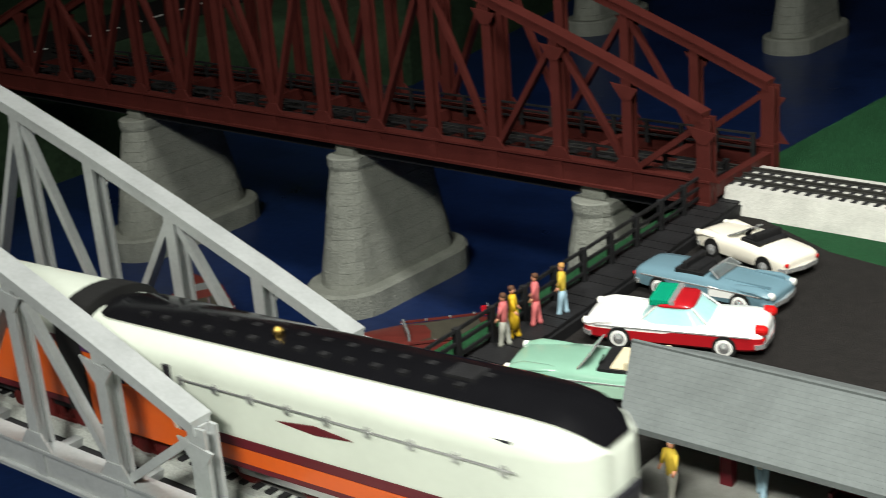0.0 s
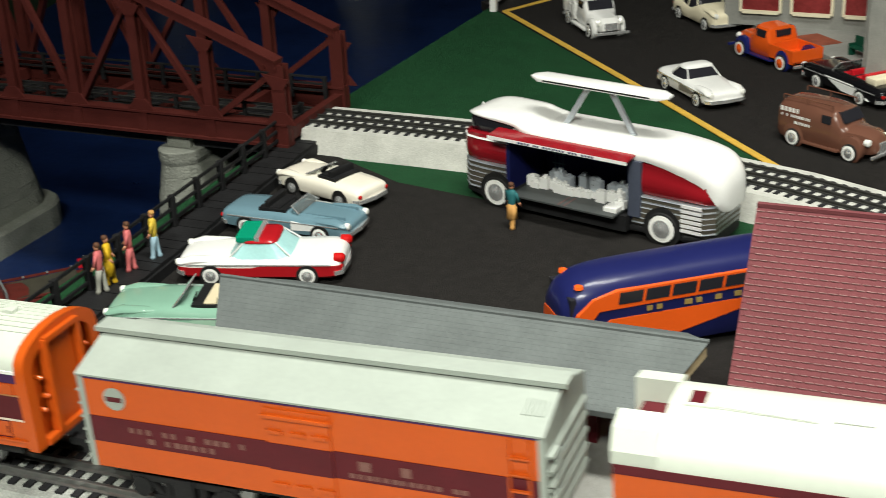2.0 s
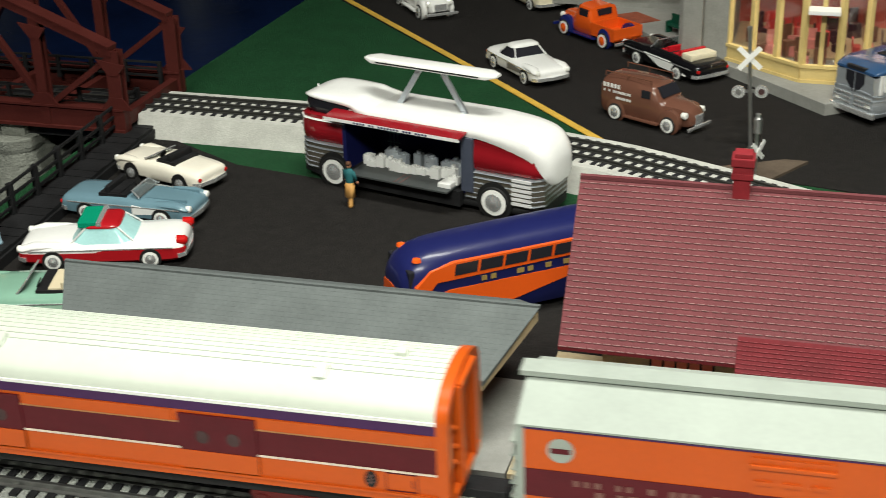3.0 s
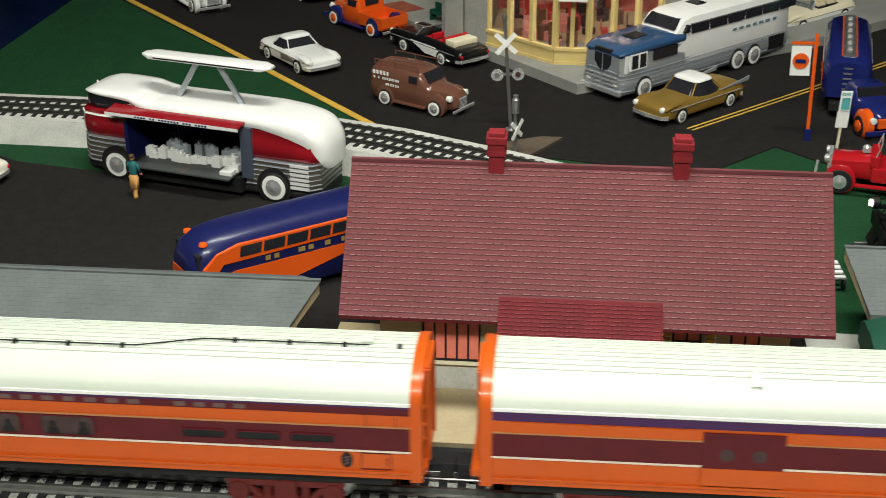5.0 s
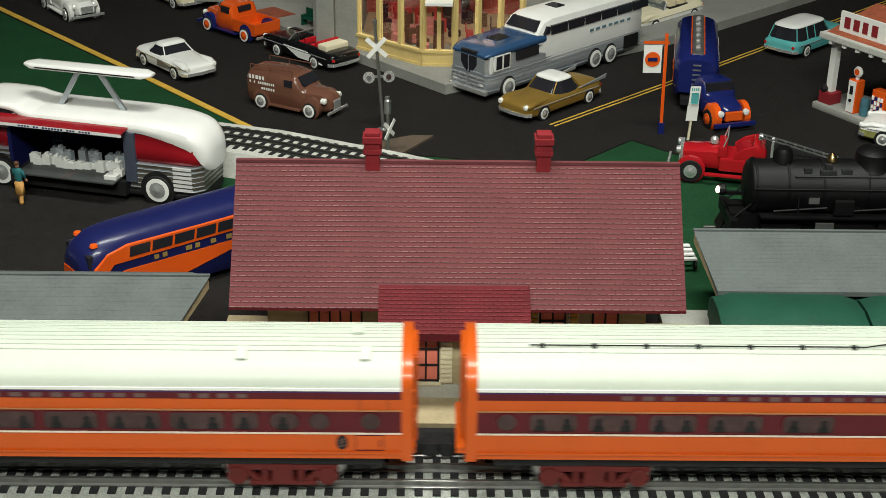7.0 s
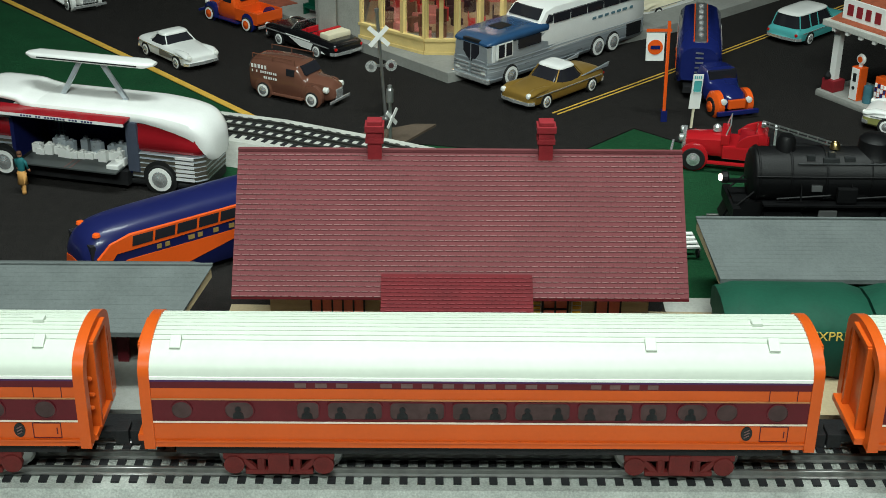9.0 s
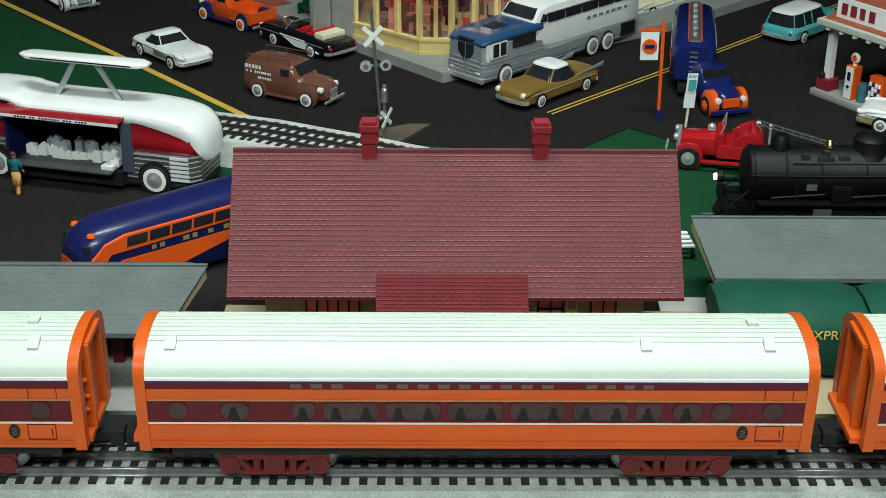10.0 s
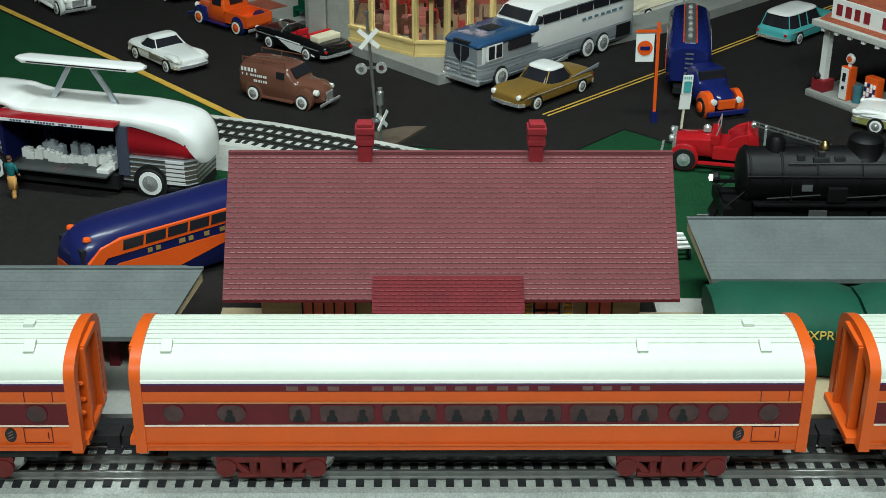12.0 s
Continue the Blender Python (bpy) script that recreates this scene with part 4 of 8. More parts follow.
def depot():
    root = thing("station_depot", "railway depot with a maroon shingled gable roof and tan walls", "railway station", LINE)
    x0, x1, ya, yr, yb, ze, zr = -0.1435, 0.1423, 0.7637, 0.8292, 0.8947, 0.0687, 0.1405
    wall = part("wall", B(x0 + 0.022, x1 - 0.022, ya + 0.024, yb - 0.024, 0.008, 0.082), WALLGREY, root, "taupe board walls with tan skirting")
    part("skirting", B(x0 + 0.02, x1 - 0.02, ya + 0.022, yb - 0.022, 0.008, 0.024), CONCRETE, wall)
    part("upper_band", B(x0 + 0.021, x1 - 0.021, ya + 0.0225, yb - 0.0225, 0.024, 0.055), WALLTAN, wall)
    for x in (x0 + 0.02, x1 - 0.02):
        bm = bmesh.new()
        s = 0.002
        extrude_x(bm, [(ya + 0.02, 0.08), (yb - 0.02, 0.08), (yr, zr - 0.008)], x - s, x + s)
        part("gable", bm, WALLTAN, root)
    bm = bmesh.new()
    extrude_x(bm, [(ya, ze - 0.0015), (yr, zr - 0.003), (yb, ze - 0.0015), (yb, ze), (yr, zr), (ya, ze)], x0, x1)
    roof = part("roof", bm, SHINGLE, root, "maroon shingled gable roof")
    shingle_roof(roof, x0, x1, ya, ze, yr, zr, 29, 0.0052, SHINGLE)
    part("back_slope", B(x0, x1, -0.0, 0.0995, 0, 0.001), SHINGLE, roof).matrix_basis = Matrix.Translation((0, yr, zr)) @ pose(0, 0, 0, -48.0)
    part("ridge_cap", B(x0, x1, yr - 0.0015, yr + 0.0015, zr - 0.0005, zr + 0.0015), SHINGLE, roof)
    part("eave_board", B(x0, x1, ya - 0.0006, ya + 0.001, ze - 0.0018, ze - 0.0002), SHINGLE2, roof)
    # lower roof over the bay
    p, q = (0.7718, 0.0785), (0.7438, 0.0595)
    bm = bmesh.new()
    extrude_x(bm, [(q[0], q[1] - 0.003), (p[0], p[1] - 0.003), (p[0], p[1] + 0.0015), (q[0], q[1] + 0.0015)], -0.050, 0.0444)
    bay_roof = part("bay_roof", bm, SHINGLE2, root, "darker red lower roof over the bay")
    shingle_roof(bay_roof, -0.050, 0.0444, q[0], q[1] + 0.002, p[0], p[1] + 0.002, 13, 0.0055, SHINGLE2)
    part("bay", B(-0.04, 0.03, 0.757, 0.788, 0.008, 0.064), WALLTAN, root, "tan bay below the lower roof")
    for x in (-0.0557, 0.054):
        bm = bmesh.new()
        y = yr
        box(bm, x - 0.0045, x + 0.0045, y - 0.0045, y + 0.0045, zr - 0.016, zr + 0.007)
        box(bm, x - 0.0058, x + 0.0058, y - 0.0058, y + 0.0058, zr + 0.007, zr + 0.0105, 0.0005)
        box(bm, x - 0.005, x + 0.005, y - 0.005, y + 0.005, zr + 0.0105, zr + 0.0145)
        box(bm, x - 0.0062, x + 0.0062, y - 0.0062, y + 0.0062, zr + 0.0145, zr + 0.019, 0.0006)
        box(bm, x - 0.0048, x + 0.0048, y - 0.0048, y + 0.0048, zr + 0.019, zr + 0.0215, 0.0005)
        part("chimney", bm, CHIMNEY, root, "red brick chimney with stepped cap")
    windowed(root, "window", -0.028, -0.0125, 0.7568, 0.022, 0.056, 2, 3, PANE, BLACK, "salmon bay window with dark mullions")
    for a in (-0.0365, -0.0112):
        sh = part("shutter", B(a, a + 0.0075, 0.7555, 0.757, 0.02, 0.058), CREAM, root, "cream louvred shutter")
        for k in range(11):
            part("slat", B(a + 0.0006, a + 0.0069, 0.7542, 0.756, 0.0215 + k * 0.0033, 0.0235 + k * 0.0033), CREAM, sh)
    part("bay_base", B(-0.041, 0.031, 0.7555, 0.757, 0.008, 0.0185), CONCRETE, root, "pale bay skirting")
    yw = ya + 0.0225
    for a, b in ((-0.096, -0.062),):
        windowed(root, "window", a, b, yw, 0.03, 0.062, 5, 1, PANE, BLACK, "salmon window with dark mullions")
    for a, b in ((0.053, 0.069), (0.087, 0.103)):
        windowed(root, "door" if a < 0.06 else "window", a, b, yw, 0.012 if a < 0.06 else 0.03, 0.062, 2, 4 if a < 0.06 else 2, PANE, BLACK, "glazed salmon door panes in dark frame")
    for a in (0.0455, 0.0715):
        sh = part("shutter", B(a, a + 0.0065, yw - 0.0015, yw, 0.022, 0.06), WHITE, root, "cream louvred shutter")
        for k in range(11):
            part("slat", B(a + 0.0006, a + 0.0059, yw - 0.0026, yw - 0.001, 0.0235 + k * 0.0033, 0.0253 + k * 0.0033), YELLOW, sh)
    return root


depot()


def bench(x, y, z, length, material, label, rot=0):
    root = thing("bench", label, "bench", pose(x, y, z, 0, 0, rot), "benches")
    part("seat", B(-length / 2, length / 2, -0.004, 0.004, 0.008, 0.0095), material, root)
    part("backrest", B(-length / 2, length / 2, 0.0035, 0.005, 0.0095, 0.02), material, root)
    for s in (-1, 1):
        part("leg", B(s * length / 2 - 0.001, s * length / 2 + 0.001, -0.004, 0.004, 0, 0.0125), material, root)
    return root


bench(0.075, 0.768, 0.009, 0.06, MAROON, "maroon platform bench against the depot wall")
bench(-0.3, 0.78, 0.009, 0.07, MAROON, "maroon bench below the train shed")


def prow(bm, prof, x0, x1, o0, o1, zlo, zhi):
    """A profile in (y, z) drawn along x whose high points run out past the low ones at the two ends."""
    f = lambda z: min(1.0, max(0.0, (z - zlo) / (zhi - zlo)))
    return skin(bm, [[bm.verts.new((x0 - o0 * f(z), y, z)) for y, z in prof], [bm.verts.new((x1 + o1 * f(z), y, z)) for y, z in prof]])


def train_shed(name, x0, x1, ya, za, yr, zr, yb, out, label):
    root = thing(name, label, "platform shelter", LINE)
    bm = bmesh.new()
    prow(bm, [(ya, za), (yr, zr), (yb, za), (yb, za - 0.003), (yr, zr - 0.003), (ya, za - 0.003)], x0, x1, out, out, za, zr)
    roof = part("roof", bm, SHEDROOF, root, "grey board-textured roof")
    n = 15
    for k in range(n):
        t = k / n
        y, z = ya + (yr - ya) * t, za + (zr - za) * t
        t2 = min(1.0, t + 1.1 / n)
        y2, z2 = ya + (yr - ya) * t2, za + (zr - za) * t2
        part("roof_course", prow(bmesh.new(), [(y, z + 0.0001), (y, z + 0.00032), (y2, z2 + 0.00022), (y2, z2 + 0.0001)], x0, x1, out, out, za, zr), SHEDROOF, roof)
    part("ridge_cap", B(x0 - out, x1 + out, yr - 0.0013, yr + 0.0013, zr - 0.0005, zr + 0.001), SHEDROOF, roof)
    for x, o in ((x0 + 0.0015, -out), (x1 - 0.0015, out)):
        bm = bmesh.new()
        prof = [(ya + 0.001, za - 0.003), (yr, zr - 0.003), (yb - 0.001, za - 0.003), (yb - 0.001, za - 0.0065), (yr, zr - 0.009), (ya + 0.001, za - 0.0065)]
        tip = lambda q: x + o * (0.97 if q[0] == yr else 0.0)
        skin(bm, [[bm.verts.new((tip(q) - 0.001, *q)) for q in prof], [bm.verts.new((tip(q) + 0.001, *q)) for q in prof]])
        part("barge_board", bm, WALLTAN, root, "tan barge board")
    x = x0 + 0.045
    while x < x1 - 0.02:
        for y in (yr - 0.016, yr + 0.016):
            post = part("post", B(x - 0.0035, x + 0.0035, y - 0.003, y + 0.003, 0.008, za + 0.004), MAROON, root, "maroon timber post")
            for s in (-1, 1):
                bm = bmesh.new()
                bar(bm, (x, y, za - 0.014), (x + s * 0.012, y, za - 0.002), 0.002, 0.0025, up=(0, 1, 0))
                part("brace", bm, MAROON, post)
        part("tie_beam", B(x - 0.002, x + 0.002, ya + 0.008, yb - 0.008, za - 0.003, za + 0.001), MAROON, root)
        x += 0.085
    return root


train_shed("west_train_shed", -0.435, -0.1822, 0.752, 0.0485, 0.8025, 0.0708, 0.852, 0.0215, "low open train shed with a grey gable roof")
train_shed("east_train_shed", 0.1757, 0.62, 0.828, 0.0495, 0.8743, 0.0735, 0.92, 0.011, "open train shed with a grey gable roof beside the depot")


# ---- road vehicles ----
def paint(name, col, rough=0.22):
    return mat(name, col, rough, var=0.04, scale=60, coat=0.5)


IVORY, SKYBLUE, MINT, GOLD = paint("ivory", (0.82, 0.77, 0.66)), paint("steel_blue", (0.13, 0.23, 0.28)), paint("mint_green", (0.2, 0.37, 0.28)), mat("gold_metallic", (0.36, 0.22, 0.05), 0.3, metal=0.5, var=0.05)
BROWN, TEAL, SCARLET, OFFWHITE = paint("brown", (0.14, 0.06, 0.04)), paint("turquoise", (0.1, 0.4, 0.4)), paint("scarlet", (0.38, 0.01, 0.015)), paint("gloss_white", (0.8, 0.8, 0.78))
HOTORANGE, ROYAL, STEEL, LEATHER = paint("hot_orange", (0.75, 0.1, 0.012)), paint("royal_blue", (0.01, 0.016, 0.105)), mat("brushed_steel", (0.5, 0.54, 0.58), 0.3, metal=0.6, var=0.08, stretch=(1, 1, 8)), mat("cream_leather", (0.6, 0.52, 0.36), 0.5, var=0.05)
BUSBLUE = paint("bus_blue", (0.028, 0.075, 0.17))
GREENGLASS = mat("green_plexiglass", (0.0, 0.25, 0.14), 0.1, var=0.0)
LAMP = mat("lamp_glass", (0.85, 0.85, 0.8), 0.08, var=0.0, coat=1.0)
REDLAMP = mat("red_lamp", (0.5, 0.01, 0.01), 0.15, var=0.0, coat=1.0)


def axles(rear, front, half, side):
    """Pose of a vehicle from the ground points of its two wheels on one side ('l' or 'r')."""
    r, f = Vector(rear), Vector(front)
    d = (f - r).normalized()
    left = Vector((-d.y, d.x))
    c = (r + f) / 2 + left * (half if side == "r" else -half)
    return pose(c.x, c.y, 0.0012, 0, 0, math.degrees(math.atan2(d.y, d.x))), (f - r).length


def wheel(root, x, y, r, w=0.0055, white=True, hub=CHROME):
    s = 1 if y > 0 else -1
    bm = bmesh.new()
    turned(bm, [(r * 0.6, -w / 2), (r * 0.92, -w / 2), (r, -w * 0.32), (r, w * 0.32), (r * 0.92, w / 2), (r * 0.6, w / 2)], 20, (x, y, r), "y")
    t = part("wheel", bm, TYRE, root, smooth=True)
    if white:
        bm = bmesh.new()
        turned(bm, [(r * 0.82, 0), (r * 0.82, s * 0.0004), (r * 0.58, s * 0.0005)], 20, (x, y + s * w * 0.5, r), "y")
        part("whitewall", bm, WHITE, t, "white tyre wall")
    bm = bmesh.new()
    turned(bm, [(r * 0.58, 0), (r * 0.56, s * 0.0008), (r * 0.3, s * 0.0011), (r * 0.15, s * 0.002), (0, s * 0.0021)], 16, (x, y + s * w * 0.5, r), "y")
    part("hubcap", bm, hub, t, "shiny hubcap", smooth=True)


def eased(stations, steps=4):
    """Stations with smooth in-between ones."""
    out = []
    for i in range(len(stations) - 1):
        p = [Vector(stations[max(0, min(len(stations) - 1, i + k))]) for k in (-1, 0, 1, 2)]
        for s in range(steps):
            u = s / steps
            out.append(tuple(0.5 * ((2 * p[1]) + (p[2] - p[0]) * u + (2 * p[0] - 5 * p[1] + 4 * p[2] - p[3]) * u * u + (3 * p[1] - p[0] - 3 * p[2] + p[3]) * u ** 3)))
    return out + [tuple(stations[-1])]


def loft(stations, n=7, fine=False):
    """Body shell: stations of x, half width, bottom, top, and how square the top edge is."""
    bm = bmesh.new()
    rings = []
    for x, hw, zb, zt, sq in (eased(stations) if fine else stations):
        h = zt - zb
        half = [(0.86, 0.0), (0.97, 0.12), (1.0, 0.38), (0.99, 0.62), (0.95, 0.80), (sq, 0.94), (sq * 0.6, 0.995), (0.0, 1.0)]
        pts = [(hw * a, zb + h * b) for a, b in half]
        full = [(-a, b) for a, b in pts] + [(a, b) for a, b in reversed(pts[:-1])]
        rings.append([bm.verts.new((x, a, b)) for a, b in full])
    skin(bm, rings)
    return bm


def auto(name, label, m, wb, L, W, body_m, roof_m=None, style="coupe", two=None, h=0.0335, hood=0.021, deck=0.021, fins=0.0, wheel_r=0.0071, white=True, cabin=(-0.3, 0.14), trim=True, inside=None, seat_m=None, group="parked cars", tail=True):
    """A 1:43 car, nose towards +x."""
    root = thing(name, label, "car", m, group)
    k, w = L / 2, W / 2
    zb = 0.0045
    st = [(-k, w * 0.6, zb + 0.005, deck * 0.68, 0.7), (-k * 0.985, w * 0.8, zb + 0.0025, deck * 0.84, 0.76), (-k * 0.93, w * 0.92, zb + 0.001, deck * 0.95 + fins * 0.6, 0.8), (-k * 0.78, w * 0.98, zb, deck + fins, 0.8), (-k * 0.45, w, zb, deck + 0.0006, 0.82), (-k * 0.1, w, zb, 0.0208, 0.84),
          (k * 0.25, w, zb, hood + 0.0008, 0.82), (k * 0.55, w * 0.99, zb, hood + 0.0002, 0.78), (k * 0.8, w * 0.96, zb + 0.0005, hood * 0.97, 0.76), (k * 0.93, w * 0.9, zb + 0.001, hood * 0.9, 0.74), (k * 0.985, w * 0.8, zb + 0.0025, hood * 0.8, 0.7), (k, w * 0.62, zb + 0.005, hood * 0.66, 0.66)]
    part("body", loft(st, fine=True), body_m, root, smooth=True)
    if two:
        bm = bmesh.new()
        rs = []
        for x, hw, b, t, s in eased(st[1:-1]):
            top = min(t - 0.003, zb + (0.0098 if x < 0 else 0.0085))
            rs.append([bm.verts.new((x, hw * a, z)) for a, z in ((-0.9, b - 0.0003), (-1.012, b + 0.002), (-1.014, top), (1.014, top), (1.012, b + 0.002), (0.9, b - 0.0003))])
        skin(bm, rs)
        part("lower_panel", bm, two, root, "contrasting lower body colour")
    for s in (-1, 1):
        bm = bmesh.new()
        rs = []
        for q, r in ((0.3, 0.0016), (0.55, 0.0034), (0.8, 0.0042), (0.93, 0.0038), (0.985, 0.0024)):
            rs.append(ring(bm, (k * q, s * w * 0.76, hood * (0.93 if q < 0.9 else 0.83) - 0.001), (0, 1, 0), (0, 0, 1), r * 1.15, r * 0.72, 12))
        skin(bm, rs)
        part("front_fender", bm, body_m, root, smooth=True)
    for x in (-wb / 2, wb / 2):
        for s in (-1, 1):
            bm = bmesh.new()
            turned(bm, [(wheel_r * 1.14, 0), (wheel_r * 1.14, s * 0.004)], 18, (x, s * (w - 0.0036), wheel_r * 1.02), "y")
            part("wheel_arch", bm, TYRE, root)
            wheel(root, x, s * (w - 0.0024), wheel_r, 0.005, white)
    a, b = cabin
    x0, x1 = a * L, b * L
    zt = h
    if style in ("coupe", "wagon", "hardtop"):
        hb, ht = w * 0.9, w * 0.70
        back = 0.11 * L if style != "wagon" else 0.03 * L

        def plan(bm, u, z, grow=1.0, n=28):
            """Rounded outline of the cabin, u = 0 at the belt and 1 at the eaves."""
            xa, xb = x0 + back * u, x1 - 0.1 * L * u
            ax, ay, cx = (xb - xa) / 2 * grow, (hb + (ht - hb) * u) * grow, (xa + xb) / 2
            out = []
            for i in range(n):
                c, v = math.cos(2 * math.pi * i / n), math.sin(2 * math.pi * i / n)
                out.append(bm.verts.new((cx + ax * math.copysign(abs(c) ** 0.42, c), ay * math.copysign(abs(v) ** 0.42, v), z)))
            return out
        zg = zt - 0.0034
        bm = bmesh.new()
        skin(bm, [plan(bm, 0, 0.0185), plan(bm, 0.55, 0.0185 + (zg - 0.0185) * 0.5), plan(bm, 1, zg)])
        cab = part("cabin_glass", bm, GLASSDARK if not inside else inside, root, "tinted window glass", smooth=True)
        bm = bmesh.new()
        skin(bm, [plan(bm, 1, zg, 0.98), plan(bm, 1, zg, 1.045), plan(bm, 1, zg + 0.0009, 1.04), plan(bm, 1, zt - 0.0014, 0.97), plan(bm, 1, zt - 0.0005, 0.82), plan(bm, 1, zt, 0.5), plan(bm, 1, zt + 0.0001, 0.2)])
        part("roof", bm, roof_m or body_m, root, smooth=True)
        for s in (-1, 1):
            e = 0.9
            xa, xb, xc = x0 + back, x1 - 0.1 * L, (x0 + x1) / 2
            u, v = (xa + xb) / 2, (xb - xa) / 2
            pill = [((xc + (x1 - xc) * e, s * hb * e, 0.019), (u + v * e, s * ht * e, zg)), ((xc + (x0 - xc) * e, s * hb * e, 0.019), (u - v * e, s * ht * e, zg))]
            if style != "hardtop":
                pill.append(((xc, s * hb, 0.019), (xc, s * ht, zg)))
            if style == "wagon":
                pill.append((((x0 * 0.7 + x1 * 0.3), s * hb, 0.019), ((x0 * 0.7 + x1 * 0.3), s * ht, zg)))
            for p, q in pill:
                bm = bmesh.new()
                bar(bm, p, q, 0.001, 0.001)
                part("pillar", bm, body_m, root)
    else:
        seat_m = seat_m or LEATHER
        part("cockpit", B(x0, x1 - 0.012, -w * 0.74, w * 0.74, 0.016, 0.0222), BLACK, root, "open cockpit")
        for xx in ((x0 + 0.006, x0 + 0.024) if style == "roadster4" else (x0 + 0.009,)):
            bm = bmesh.new()
            box(bm, xx - 0.004, xx, -w * 0.68, w * 0.68, 0.02, 0.0275, 0.0012)
            box(bm, xx, xx + 0.009, -w * 0.66, w * 0.66, 0.0195, 0.0232, 0.001)
            part("seat", bm, seat_m, root, "upholstered bench seat")
        bm = bmesh.new()
        skin(bm, [[bm.verts.new(p) for p in ((x1, -w * 0.8, 0.0212), (x1, w * 0.8, 0.0212), (x1 - 0.001, w * 0.8, 0.0212), (x1 - 0.001, -w * 0.8, 0.0212))],
                  [bm.verts.new(p) for p in ((x1 - 0.007, -w * 0.66, zt - 0.004), (x1 - 0.007, w * 0.66, zt - 0.004), (x1 - 0.008, w * 0.66, zt - 0.004), (x1 - 0.008, -w * 0.66, zt - 0.004))]])
        part("windscreen", bm, mat("clear_screen", (0.5, 0.55, 0.55), 0.05, var=0, trans=0.85), root, "clear windscreen")
        bm = bmesh.new()
        for s in (-1, 1):
            bar(bm, (x1, s * w * 0.8, 0.021), (x1 - 0.0075, s * w * 0.66, zt - 0.004), 0.0009, 0.0009)
        bar(bm, (x1 - 0.0075, -w * 0.66, zt - 0.004), (x1 - 0.0075, w * 0.66, zt - 0.004), 0.0009, 0.0009)
        part("screen_frame", bm, CHROME, root)
        bm = bmesh.new()
        turned(bm, [(0.0036, 0), (0.0036, 0.0006)], 14, (0, 0, 0), "x")
        sw = part("steering_wheel", bm, TYRE, root)
        sw.matrix_basis = pose(x1 - 0.013, w * 0.35, 0.0245, 0, -25, 0)
    for s, xx in ((1, k), (-1, -k)):
        bm = bmesh.new()
        pts = [(xx - s * 0.006, -w * 0.97), (xx - s * 0.001, -w * 0.8), (xx + s * 0.0012, 0), (xx - s * 0.001, w * 0.8), (xx - s * 0.006, w * 0.97)]
        for p, q in zip(pts, pts[1:]):
            bar(bm, (p[0], p[1], 0.0088), (q[0], q[1], 0.0088), 0.0018, 0.0032)
        part("bumper", bm, CHROME, root, "chrome bumper")
    for s in (-1, 1):
        bm = bmesh.new()
        turned(bm, [(0.0028, -0.002), (0.0028, 0.0005), (0.002, 0.0014), (0, 0.0017)], 14, (k * 0.978, s * w * 0.76, hood * 0.79), "x")
        part("headlight", bm, LAMP, root, "round headlamp", smooth=True)
        bm = bmesh.new()
        turned(bm, [(0.0018, 0.0015), (0.0018, -0.0012), (0, -0.002)], 10, (-k * 0.972, s * w * 0.78, deck * 0.66), "x")
        if tail:
            part("tail_light", bm, REDLAMP, root)
        else:
            bm.free()
        if trim:
            bm = bmesh.new()
            box(bm, -k * 0.86, k * 0.86, s * w * 1.0 - 0.0004, s * w * 1.0 + 0.0004, 0.0148, 0.0156)
            part("side_trim", bm, CHROME, root, "thin chrome side moulding")
    part("grille", B(k * 0.955, k * 0.992, -w * 0.5, w * 0.5, 0.0092, hood * 0.62, 0.0008), CHROME, root, "chrome grille")
    return root


# parking lot
m, wb = axles((-0.5187, 1.0635), (-0.57, 1.0791), 0.017, "l")
auto("sports_convertible", "small ivory open sports car on the parking lot", m, wb, 0.094, 0.039, IVORY, style="open", h=0.0285, hood=0.0195, deck=0.0195, trim=False, white=False, wheel_r=0.0074, cabin=(-0.2, 0.14), seat_m=BLACK)
m, wb = axles((-0.5661, 0.9957), (-0.5019, 0.9958), 0.018, "r")
car = auto("sports_convertible", "metallic steel-blue open sports car with pale side coves", m, wb, 0.111, 0.042, SKYBLUE, style="open", h=0.0295, hood=0.0195, deck=0.0195, cabin=(-0.2, 0.12), seat_m=BLACK)
for s in (-1, 1):
    bm = bmesh.new()
    extrude_y(bm, [(0.008, 0.009), (0.03, 0.0105), (0.034, 0.0135), (0.008, 0.0165)], *sorted((s * 0.0205, s * 0.0213)))
    part("side_cove", bm, OFFWHITE, car, "white side cove")
    part("hood_ridge", B(0.015, 0.05, s * 0.011 - 0.0006, s * 0.011 + 0.0006, 0.018, 0.0203), SKYBLUE, car)
m, wb = axles((-0.4784, 0.9298), (-0.5451, 0.9089), 0.019, "l")
car = auto("hardtop_car", "white and red hardtop with a green transparent front roof", m, wb, 0.121, 0.046, OFFWHITE, SCARLET, style="hardtop", two=SCARLET, inside=mat("teal_window", (0.35, 0.6, 0.6), 0.1, var=0.1), h=0.0325, hood=0.0198, deck=0.0198, fins=0.0015, wheel_r=0.007, cabin=(-0.22, 0.2))
part("roof_panel", B(0.002, 0.016, -0.0155, 0.0155, 0.0295, 0.0336, 0.0006), GREENGLASS, car, "transparent green roof panel")
part("roof_band", B(-0.001, 0.0025, -0.0162, 0.0162, 0.0305, 0.0338, 0.0005), CHROME, car)
